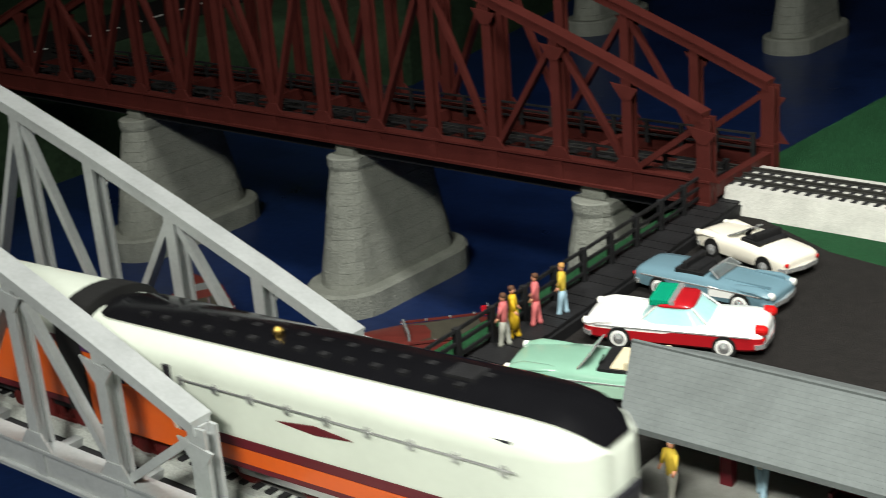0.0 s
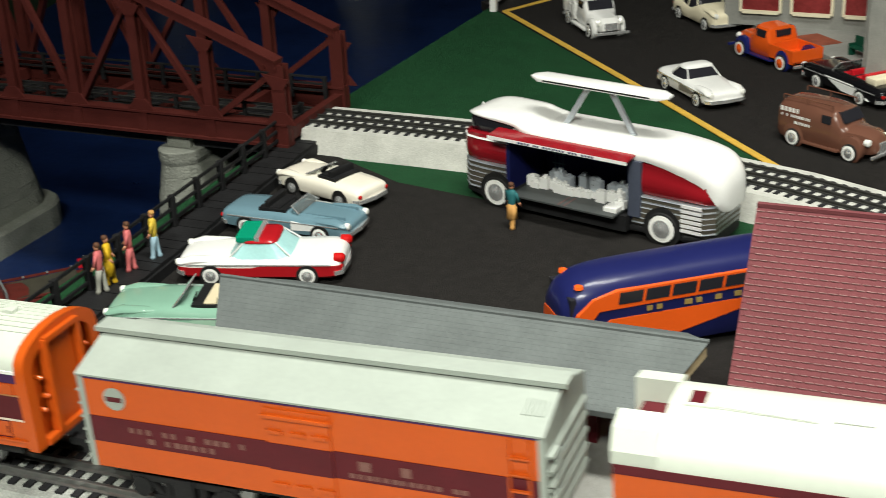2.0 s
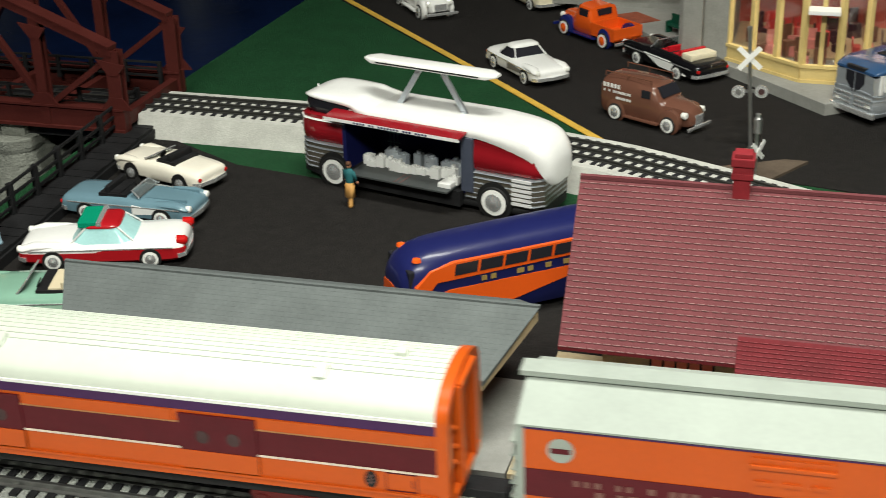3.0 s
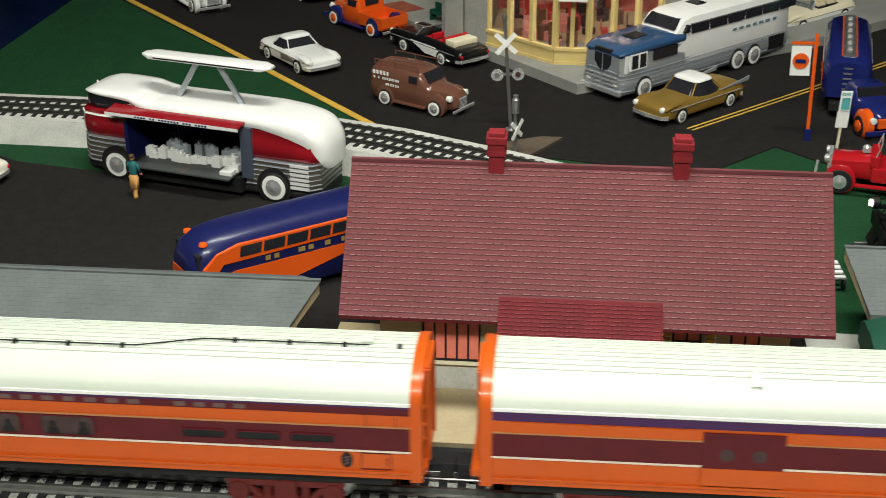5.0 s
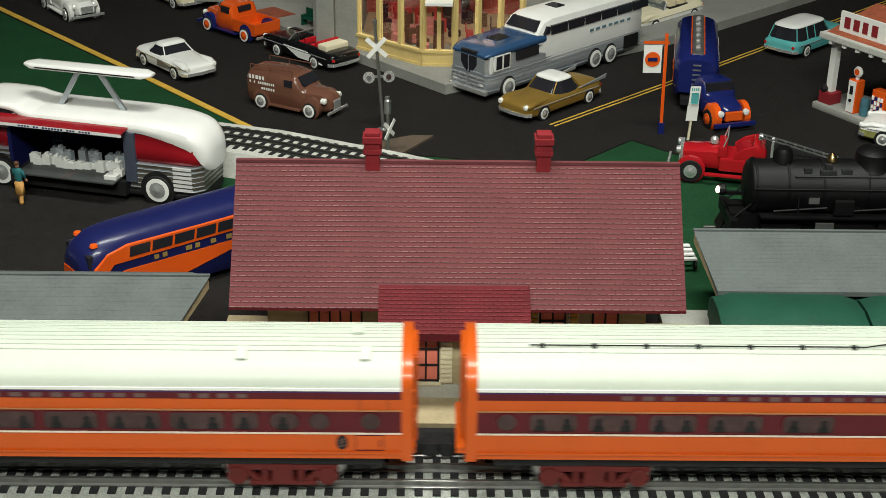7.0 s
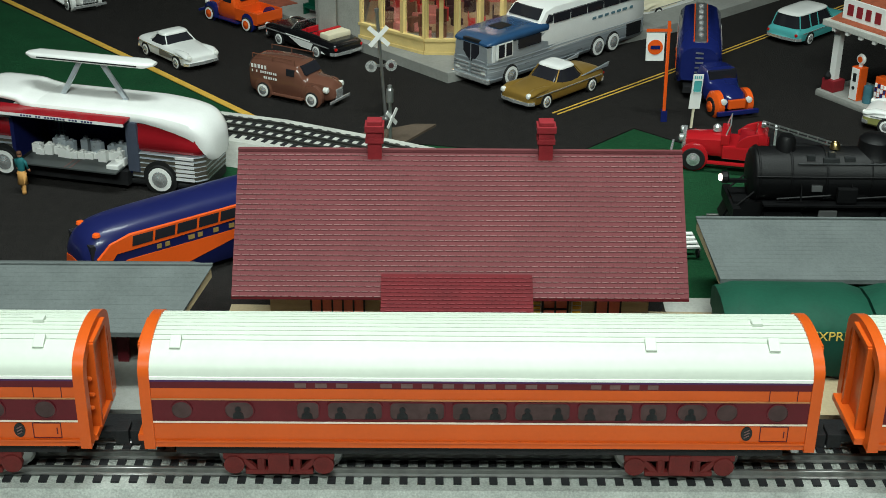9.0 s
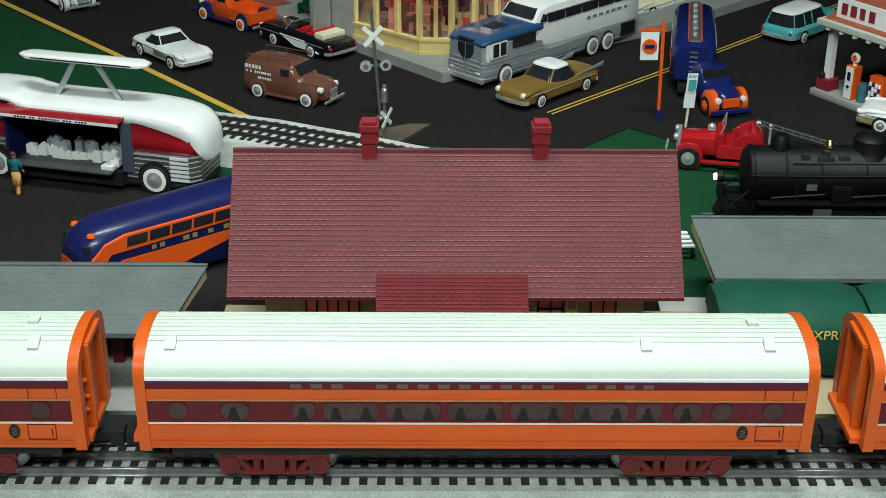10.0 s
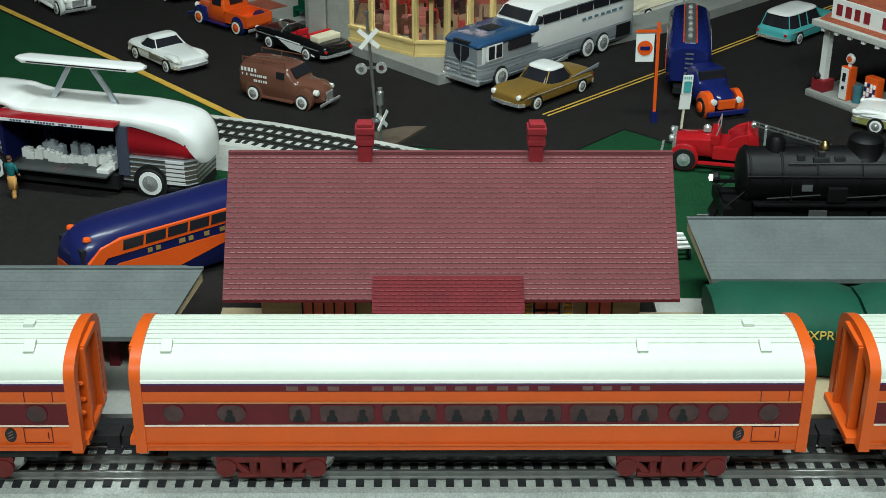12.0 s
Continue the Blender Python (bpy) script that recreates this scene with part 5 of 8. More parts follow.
for s in (-1, 1):
    bm = bmesh.new()
    turned(bm, [(0.0036, 0.004), (0.0036, -0.002), (0.002, -0.004)], 14, (-0.058, s * 0.0165, 0.0185), "x")
    part("tail_light", bm, REDLAMP, car, "large round red tail lamp")
m, wb = axles((-0.4723, 0.8431), (-0.5468, 0.8212), 0.019, "l")
car = auto("convertible", "two-tone green open convertible with a cream interior", m, wb, 0.126, 0.046, MINT, style="roadster4", two=paint("pale_green", (0.35, 0.55, 0.42)), h=0.034, cabin=(-0.3, 0.12))
# street
m, wb = axles((-0.348, 1.441), (-0.306, 1.395), 0.018, "r")
car = auto("sports_coupe", "white sports car with a hardtop and grey side coves", m, wb, 0.104, 0.043, OFFWHITE, style="hardtop", h=0.0308, hood=0.0195, deck=0.0195, cabin=(-0.27, 0.1))
for s in (-1, 1):
    bm = bmesh.new()
    extrude_y(bm, [(-0.002, 0.0085), (0.022, 0.0098), (0.026, 0.0128), (-0.002, 0.0158)], *sorted((s * 0.021, s * 0.0219)))
    part("side_cove", bm, mat("cove_grey", (0.2, 0.2, 0.2), 0.3, metal=0.4, var=0.05), car, "grey side cove")
m, wb = axles((-0.402, 1.712), (-0.36, 1.664), 0.018, "r")
auto("coupe", "rounded cream pre-war style coupe", m, 0.062, 0.102, 0.042, CREAM, style="coupe", h=0.038, hood=0.025, deck=0.022, cabin=(-0.34, 0.1), trim=False)
m, wb = axles((-0.163, 1.44), (-0.209, 1.484), 0.02, "l")
car = auto("convertible", "black and white open convertible with red seats", m, wb, 0.12, 0.046, paint("car_black", (0.006, 0.006, 0.007)), style="roadster4", h=0.034, cabin=(-0.26, 0.13), seat_m=RED)
for s in (-1, 1):
    bm = bmesh.new()
    extrude_y(bm, [(-0.045, 0.007), (-0.005, 0.007), (0.02, 0.0165), (-0.02, 0.0165)], *sorted((s * 0.0222, s * 0.0233)))
    part("side_sweep", bm, OFFWHITE, car, "white side sweep")
part("folded_top", B(-0.045, -0.03, -0.016, 0.016, 0.02, 0.0265, 0.002), CREAM, car, "folded cream top")
m, wb = axles((0.124, 1.344), (0.076, 1.292), 0.019, "l")
car = auto("finned_coupe", "gold hardtop coupe with a white roof and tail fins", m, wb, 0.119, 0.043, GOLD, OFFWHITE, style="hardtop", h=0.035, fins=0.001, cabin=(-0.24, 0.18))
for s in (-1, 1):
    bm = bmesh.new()
    extrude_y(bm, [(-0.02, 0.02), (-0.062, 0.021), (-0.064, 0.0252), (-0.055, 0.0238)], *sorted((s * 0.019, s * 0.0205)))
    part("tail_fin", bm, STEEL, car, "pale tail fin")
m, wb = axles((0.275, 1.655), (0.22, 1.6), 0.02, "l")
auto("finned_convertible", "ivory open convertible behind the coach", m, 0.075, 0.125, 0.047, CREAM, style="roadster4", two=OFFWHITE, h=0.034, fins=0.001, cabin=(-0.25, 0.13))
m, wb = axles((0.381, 1.512), (0.43, 1.562), 0.02, "r")
car = auto("station_wagon", "turquoise station wagon with a white roof", m, 0.07, 0.116, 0.046, TEAL, OFFWHITE, style="wagon", h=0.037, cabin=(-0.47, 0.2))
m, wb = axles((0.455, 1.207), (0.4, 1.235), 0.02, "l")
auto("two_tone_sedan", "white and olive sedan at the filling station", m, 0.07, 0.118, 0.046, OFFWHITE, OFFWHITE, style="hardtop", two=paint("olive", (0.25, 0.25, 0.08)), h=0.036)


def panel_van():
    m, wb = axles((-0.203, 1.312), (-0.153, 1.285), 0.018, "r")
    wb = 0.062
    root = thing("panel_van", "brown panel delivery van with pale lettering on its side", "van", m)
    st = [(-0.052, 0.0165, 0.008, 0.034, 0.76), (-0.049, 0.019, 0.006, 0.0395, 0.78), (-0.04, 0.02, 0.0055, 0.0415, 0.8), (-0.015, 0.0205, 0.0055, 0.0425, 0.8), (0.006, 0.0202, 0.0055, 0.0415, 0.78), (0.0115, 0.0198, 0.0055, 0.0395, 0.78), (0.019, 0.0185, 0.0055, 0.0305, 0.72),
          (0.024, 0.0165, 0.0055, 0.0287, 0.62), (0.036, 0.0135, 0.006, 0.0278, 0.56), (0.046, 0.011, 0.007, 0.025, 0.52), (0.0505, 0.0085, 0.009, 0.0205, 0.5), (0.052, 0.006, 0.011, 0.016, 0.5)]
    part("body", loft(st, fine=True), BROWN, root, smooth=True)
    for s in (-1, 1):
        for x in (-wb / 2, wb / 2):
            bm = bmesh.new()
            turned(bm, [(0.0118, 0), (0.0118, s * 0.005), (0.009, s * 0.0062)], 18, (x, s * 0.0145, 0.0105), "y")
            part("fender", bm, BROWN, root, smooth=True)
            wheel(root, x, s * 0.0192, 0.0082)
        part("running_board", B(-0.02, 0.02, *sorted((s * 0.018, s * 0.0235)), 0.006, 0.0075), BROWN, root)
        part("door_window", B(-0.001, 0.009, *sorted((s * 0.0185, s * 0.0204)), 0.0285, 0.0355), GLASSDARK, root)
        bm = bmesh.new()
        turned(bm, [(0.003, -0.004), (0.0035, 0), (0.002, 0.0012)], 12, (0.046, s * 0.0135, 0.0185), "x")
        part("headlight", bm, LAMP, root)
        bars(root, -0.046, -0.02, 0.031, 0.035, 6, OFFWHITE, s * 0.0204, seed=21)
        bars(root, -0.045, -0.012, 0.0265, 0.029, 12, OFFWHITE, s * 0.0206, seed=22)
        bars(root, -0.03, -0.012, 0.021, 0.0235, 6, OFFWHITE, s * 0.0206, seed=23)
        bm = bmesh.new()
        rod(bm, (-0.046, s * 0.017, 0.045), (0.008, s * 0.017, 0.045), 0.0006, 6)
        for x in (-0.046, -0.02, 0.008):
            rod(bm, (x, s * 0.017, 0.0405), (x, s * 0.017, 0.045), 0.0006, 6)
        part("roof_rail", bm, BROWN, root)
    bm = bmesh.new()
    skin(bm, [[bm.verts.new(p) for p in ((0.0205, -0.0135, 0.0305), (0.0205, 0.0135, 0.0305), (0.0138, 0.0125, 0.0388), (0.0138, -0.0125, 0.0388))], [bm.verts.new(p) for p in ((0.016, -0.0135, 0.0305), (0.016, 0.0135, 0.0305), (0.01, 0.0125, 0.0388), (0.01, -0.0125, 0.0388))]])
    part("windscreen", bm, GLASSDARK, root)
    part("grille", B(0.0485, 0.0525, -0.006, 0.006, 0.0085, 0.0185, 0.001), CHROME, root)
    part("bumper", B(0.0515, 0.0532, -0.018, 0.018, 0.0055, 0.0085, 0.0008), CHROME, root)
    smaller = Matrix.Diagonal((0.94, 0.96, 0.96, 1))
    for ob in root.children_recursive:
        ob.data.transform(smaller)
    return root


panel_van()


def pickup(name, label, m, cab_m, fender_m, bed="open", L=0.105):
    root = thing(name, label, "truck", m, "parked cars")
    w = 0.019
    st = [(-0.012, w, 0.008, 0.0255, 0.85), (-0.009, w, 0.007, 0.0385, 0.8), (0.012, w * 0.98, 0.007, 0.039, 0.8), (0.018, w * 0.95, 0.007, 0.027, 0.85), (0.026, w * 0.75, 0.007, 0.0255, 0.72), (0.045, w * 0.66, 0.008, 0.024, 0.68), (0.049, w * 0.5, 0.01, 0.02, 0.7)]
    part("cab", loft(st), cab_m, root, smooth=True)
    if bed == "open":
        b = part("bed", B(-0.05, -0.012, -w, w, 0.01, 0.013), cab_m, root, "open load bed")
        for q in ((-0.05, -0.012, -w, -w + 0.0015), (-0.05, -0.012, w - 0.0015, w), (-0.0515, -0.05, -w, w), (-0.0135, -0.012, -w, w)):
            part("bed_side", B(*q, 0.012, 0.0235, 0.0004), cab_m, b)
    else:
        b = part("service_body", B(-0.052, -0.014, -w - 0.001, w + 0.001, 0.01, 0.029, 0.002), cab_m, root, "white utility body")
        part("canopy", B(-0.052, -0.016, -w - 0.001, w + 0.001, 0.041, 0.0425, 0.0005), cab_m, b)
        for x in (-0.05, -0.018):
            for s in (-1, 1):
                part("canopy_post", B(x - 0.0012, x + 0.0012, s * w - 0.0012, s * w + 0.0012, 0.029, 0.041), cab_m, b)
        for s in (-1, 1):
            for x in (-0.046, -0.034, -0.022):
                part("locker_door", B(x - 0.005, x + 0.005, *sorted((s * (w + 0.001), s * (w + 0.0018))), 0.0145, 0.0265), cab_m, b)
    for s in (-1, 1):
        for x in (-0.034, 0.033):
            bm = bmesh.new()
            turned(bm, [(0.0115, 0), (0.0115, s * 0.0045), (0.009, s * 0.006)], 18, (x, s * 0.014, 0.0105), "y")
            part("fender", bm, fender_m, root, smooth=True)
            wheel(root, x, s * 0.0185, 0.0085, white=True, hub=CHROME if bed != "open" else HOTORANGE)
        part("running_board", B(-0.02, 0.024, *sorted((s * 0.017, s * 0.023)), 0.0065, 0.008), fender_m, root)
        part("side_window", B(-0.006, 0.009, *sorted((s * (w - 0.002), s * (w - 0.0002))), 0.0275, 0.035), GLASSDARK, root)
        bm = bmesh.new()
        turned(bm, [(0.0028, -0.004), (0.0034, 0), (0.002, 0.001)], 12, (0.046, s * 0.0125, 0.019), "x")
        part("headlight", bm, LAMP, root)
    bm = bmesh.new()
    skin(bm, [[bm.verts.new(p) for p in ((0.0185, -0.0145, 0.0275), (0.0185, 0.0145, 0.0275), (0.0138, 0.0145, 0.0372), (0.0138, -0.0145, 0.0372))], [bm.verts.new(p) for p in ((0.016, -0.0145, 0.0275), (0.016, 0.0145, 0.0275), (0.011, 0.0145, 0.0372), (0.011, -0.0145, 0.0372))]])
    part("windscreen", bm, GLASSDARK, root)
    part("rear_window", B(-0.0122, -0.0095, -0.009, 0.009, 0.029, 0.0355), GLASSDARK, root)
    part("grille", B(0.0475, 0.051, -0.0075, 0.0075, 0.011, 0.019, 0.0008), CHROME, root)
    part("bumper", B(0.0525, 0.0545, -0.02, 0.02, 0.007, 0.01, 0.0006), CHROME if bed != "open" else fender_m, root)
    part("bumper", B(-0.0555, -0.0535, -0.02, 0.02, 0.007, 0.01, 0.0006), CHROME, root)
    return root


m, wb = axles((-0.251, 1.529), (-0.305, 1.577), 0.018, "l")
pickup("pickup_truck", "orange pickup truck with dark blue fenders", m, HOTORANGE, ROYAL)
m, wb = axles((-0.522, 1.66), (-0.474, 1.597), 0.019, "r")
pickup("service_truck", "white service truck with a canopied utility body", m, OFFWHITE, OFFWHITE, bed="box")


DEEPRED = paint("deep_red", (0.26, 0.008, 0.014))


def show_bus():
    """Red and white exhibition bus with its side opened."""
    root = thing("exhibition_bus", "red and white streamlined exhibition bus with an opened side counter", "bus")
    f, r = Vector((-0.4, 1.1052)), Vector((-0.2575, 1.0711))
    d = (f - r).normalized()
    left = Vector((-d.y, d.x))
    c = (f + r) / 2 - left * 0.027
    root.matrix_basis = pose(c.x, c.y, 0.0012, 0, 0, math.degrees(math.atan2(d.y, d.x)))
    wb, w = (f - r).length, 0.0285
    zr = 0.0705

    def shell(x, hw, z0, z1, sq=0.75):
        return (x, hw, z0, z1, sq)
    # lower ribbed body in metal, before and behind the open bay
    ribbed = mat("dull_ribbed_metal", (0.13, 0.115, 0.09), 0.4, metal=0.4, var=0.1)
    for st in ([(-0.112, w * 0.72, 0.012, 0.036, 0.97), (-0.106, w * 0.94, 0.01, 0.036, 0.98), (-0.09, w, 0.009, 0.036, 0.98), (-0.048, w, 0.009, 0.036, 0.98)],
               [(0.064, w, 0.009, 0.036, 0.98), (0.085, w, 0.009, 0.036, 0.98), (0.1, w * 0.94, 0.01, 0.036, 0.98), (0.108, w * 0.7, 0.012, 0.036, 0.97)]):
        part("lower_body", loft(st), ribbed, root, "ribbed bare-metal lower body", smooth=True)
        for k in range(6):
            z = 0.0125 + k * 0.0042
            part("metal_rib", loft([(x, hw * 1.012, z, z + 0.0017, 0.98) for x, hw, a, b, q in st]), STEEL, root)
    part("skirt", loft([(-0.112, w * 0.7, 0.0045, 0.0115, 0.98), (-0.09, w * 0.98, 0.0045, 0.0115, 0.98), (0.085, w * 0.98, 0.0045, 0.0115, 0.98), (0.108, w * 0.68, 0.0045, 0.0115, 0.98)]), BLACK, root)
    # red body, front and rear, with the open bay between
    part("rear_body", loft([shell(-0.113, w * 0.7, 0.035, 0.05, 0.9), shell(-0.106, w * 0.94, 0.035, 0.05, 0.96), shell(-0.088, w * 0.99, 0.035, 0.0565, 0.97), shell(-0.068, w, 0.035, 0.0605, 0.97), shell(-0.046, w, 0.035, 0.0625, 0.97)]), DEEPRED, root, "deep red rear quarter", smooth=True)
    part("front_body", loft([shell(0.062, w, 0.035, 0.06, 0.97), shell(0.09, w, 0.035, 0.06, 0.97), shell(0.102, w * 0.92, 0.035, 0.059, 0.95), shell(0.109, w * 0.66, 0.036, 0.057, 0.9)]), DEEPRED, root, "deep red rounded cab", smooth=True)
    part("white_line", loft([(x, hw * 1.01, 0.0535, 0.0555, 0.98) for x, hw in ((0.062, w), (0.09, w), (0.102, w * 0.92), (0.109, w * 0.67))]), OFFWHITE, root)
    # white top
    st = [(-0.119, w * 0.3, 0.03, 0.04, 0.7), (-0.1175, w * 0.58, 0.03, 0.049, 0.72), (-0.113, w * 0.8, 0.033, 0.0575, 0.74), (-0.104, w * 0.93, 0.046, 0.0645, 0.78), (-0.088, w * 0.985, 0.053, 0.0685, 0.78), (-0.068, w * 1.0, 0.0585, zr - 0.0005, 0.78), (-0.046, w * 1.003, 0.0605, zr, 0.78), (0.04, w * 1.003, 0.0605, zr, 0.78)]
    part("roof", loft(st, fine=True), OFFWHITE, root, "glossy white rounded roof", smooth=True)
    st = [(0.038, w * 1.0, 0.0605, zr, 0.8), (0.05, w * 0.98, 0.064, zr + 0.0022, 0.8), (0.06, w * 0.95, 0.0685, zr + 0.0042, 0.78), (0.09, w * 0.9, 0.0705, zr + 0.005, 0.76), (0.102, w * 0.72, 0.071, zr + 0.003, 0.72), (0.107, w * 0.5, 0.071, zr + 0.0008, 0.7)]
    part("cab_roof", loft(st, fine=True), OFFWHITE, root, "raised white cab roof", smooth=True)
    part("cab_glass", loft([(0.06, w * 0.86, 0.058, 0.0718, 0.95), (0.09, w * 0.84, 0.058, 0.0718, 0.95), (0.101, w * 0.72, 0.058, 0.0718, 0.9), (0.1065, w * 0.48, 0.058, 0.0718, 0.88)]), GLASSDARK, root, "curved dark windscreen", smooth=True)
    for a in (-1, 0, 1):
        bm = bmesh.new()
        bar(bm, (0.105 - abs(a) * 0.008, a * 0.016, 0.058), (0.104 - abs(a) * 0.008, a * 0.0155, 0.0745), 0.001, 0.0012)
        part("screen_pillar", bm, OFFWHITE, root)
    part("screen_step", loft([(0.05, w * 0.99, 0.06, 0.0645, 0.9), (0.058, w * 0.97, 0.058, 0.0665, 0.9), (0.064, w * 0.9, 0.058, 0.0665, 0.9)]), OFFWHITE, root, smooth=True)
    # open bay on the side that faces the lot
    part("bay_floor", B(-0.048, 0.064, -w + 0.004, w - 0.002, 0.012, 0.016), BLACK, root)
    part("bay_back", B(-0.046, 0.062, -w + 0.0005, -w + 0.004, 0.016, 0.062), NAVY, root, "dark blue bay interior")
    part("bay_wall", B(-0.048, -0.0445, -w, w, 0.016, 0.062), NAVY, root)
    part("bay_wall", B(0.0605, 0.064, -w, w, 0.016, 0.062), NAVY, root)
    part("bay_valance", B(-0.044, 0.06, w * 0.93, w, 0.0605, 0.0625), NAVY, root)
    shelf = part("counter", B(-0.041, 0.05, w - 0.026, w + 0.017, 0.0195, 0.021, 0.0004), mat("counter_grey", (0.05, 0.055, 0.055), 0.4, var=0.15), root, "grey fold-down counter")
    for q in (0.001, 0.006):
        part("counter_stripe", B(q, q + 0.0012, w - 0.001, w + 0.0165, 0.0208, 0.0213), LETTER, shelf)
    part("counter_apron", B(-0.046, 0.062, w - 0.001, w + 0.006, 0.006, 0.0185), BLACK, root, "black apron below the counter")
    part("sign_plate", B(-0.026, -0.012, w - 0.0275, w - 0.026, 0.05, 0.056), STEEL, root)
    rnd = random.Random(11)
    for i in range(23):
        back = i < 9
        x = (-0.036 + i * 0.0088 if back else -0.037 + (i - 9) * 0.0064) + rnd.uniform(-0.0012, 0.0012)
        y = (w - 0.021 if back else w - 0.008) + rnd.uniform(-0.0035, 0.0035) + (0.0035 if i % 3 == 0 else 0)
        hgt = rnd.uniform(0.008, 0.013) if back else rnd.uniform(0.004, 0.0095)
        hw = rnd.uniform(0.0028, 0.0042)
        bm = box(bmesh.new(), x - hw, x + hw, y - 0.003, y + 0.003, 0.0209, 0.0209 + hgt, 0.0004)
        box(bm, x - hw * 0.5, x + hw * 0.3, y - 0.0015, y + 0.0015, 0.0209 + hgt, 0.0209 + hgt + rnd.uniform(0.0005, 0.003))
        part("display_model", bm, STEEL if back else OFFWHITE, root, "small pale building model")
    part("display_model", B(-0.04, -0.029, w - 0.002, w + 0.01, 0.0209, 0.0245, 0.0005), OFFWHITE, root, "flat white display block")
    for a in (0.0, 0.0035, 0.007):
        part("door_lattice", B(0.044 + a, 0.0448 + a, -w + 0.004, -w + 0.005, 0.02, 0.06), SKYBLUE, root)
    for z in (0.024, 0.032, 0.04, 0.048, 0.056):
        part("door_lattice", B(0.042, 0.054, -w + 0.004, -w + 0.005, z, z + 0.0008), SKYBLUE, root)
    bm = bmesh.new()
    turned(bm, [(0.0045, 0), (0.0045, 0.0006)], 16, (-0.0505, w - 0.0, 0.053), "y")
    part("bay_clock", bm, GLASSDARK, root)
    part("bay_pillar", B(-0.0555, -0.0455, w - 0.006, w + 0.002, 0.018, 0.0615), mat("slate_pillar", (0.06, 0.07, 0.1), 0.4, var=0.1), root)
    # raised awning
    aw = part("awning", B(-0.05, 0.072, 0, 0.0165, -0.0006, 0.0008), DEEPRED, root, "red lift-up awning")
    aw.matrix_basis = Matrix.Translation((0, w - 0.003, 0.0655)) @ pose(0, 0, 0, -6)
    ed = part("awning_edge", B(-0.05, 0.072, w + 0.0122, w + 0.0136, 0.0618, 0.0645), OFFWHITE, root, "white lettered awning edge")
    bm = bmesh.new()
    for i in range(26):
        if rnd.random() < 0.82:
            x = -0.028 + i * 0.0028
            box(bm, x, x + 0.0018, w + 0.0135, w + 0.0139, 0.0624, 0.0638)
    part("lettering", bm, NAVY, ed, "unreadable dark lettering")
    # light tower
    for q in (-0.03, 0.03):
        bm = bmesh.new()
        bar(bm, (q - 0.005, 0.002, zr - 0.001), (q * 0.28 - 0.004, 0.001, zr + 0.033), 0.004, 0.0025, up=(0, 1, 0))
        part("tower_strut", bm, STEEL, root, "metal light strut")
    st = [(-0.063, 0.004, 0.0325, 0.0345, 0.8), (-0.055, 0.009, 0.031, 0.0355, 0.85), (0.047, 0.009, 0.031, 0.0355, 0.85), (0.055, 0.004, 0.0325, 0.0345, 0.8)]
    lt = part("light_boom", loft([(x, hw, z0 + zr, z1 + zr, q) for x, hw, z0, z1, q in st]), OFFWHITE, root, "long white light boom", smooth=True)
    part("boom_slot", B(-0.05, 0.042, 0.0085, 0.0094, zr + 0.0325, zr + 0.0335), BLACK, lt)
    for x in (-wb / 2, wb / 2):
        for s in (-1, 1):
            bm = bmesh.new()
            turned(bm, [(0.0155, 0), (0.0155, s * 0.0035)], 20, (x, s * (w - 0.003), 0.0135), "y")
            part("wheel_arch", bm, TYRE, root)
            wheel(root, x, s * (w - 0.0015), 0.0128, 0.006)
    for s in (-1, 1):
        bm = bmesh.new()
        for k in range(6):
            box(bm, -0.1045 + 0.0, -0.088, *sorted((s * (w * 0.985), s * (w * 1.03))), 0.0135 + k * 0.0038, 0.0158 + k * 0.0038)
        # near-white paint gives the chrome its lamp reflection
        part("rear_louvre", bm, mat("louvre_glare", (0.9, 0.9, 0.9), 0.25, metal=0.3, var=0.0), root, "chrome louvres, lamp glare put into a near-white colour")
    return root


show_bus()


LETTERGOLD = mat("dull_gold", (0.3, 0.2, 0.06), 0.5, var=0.2)


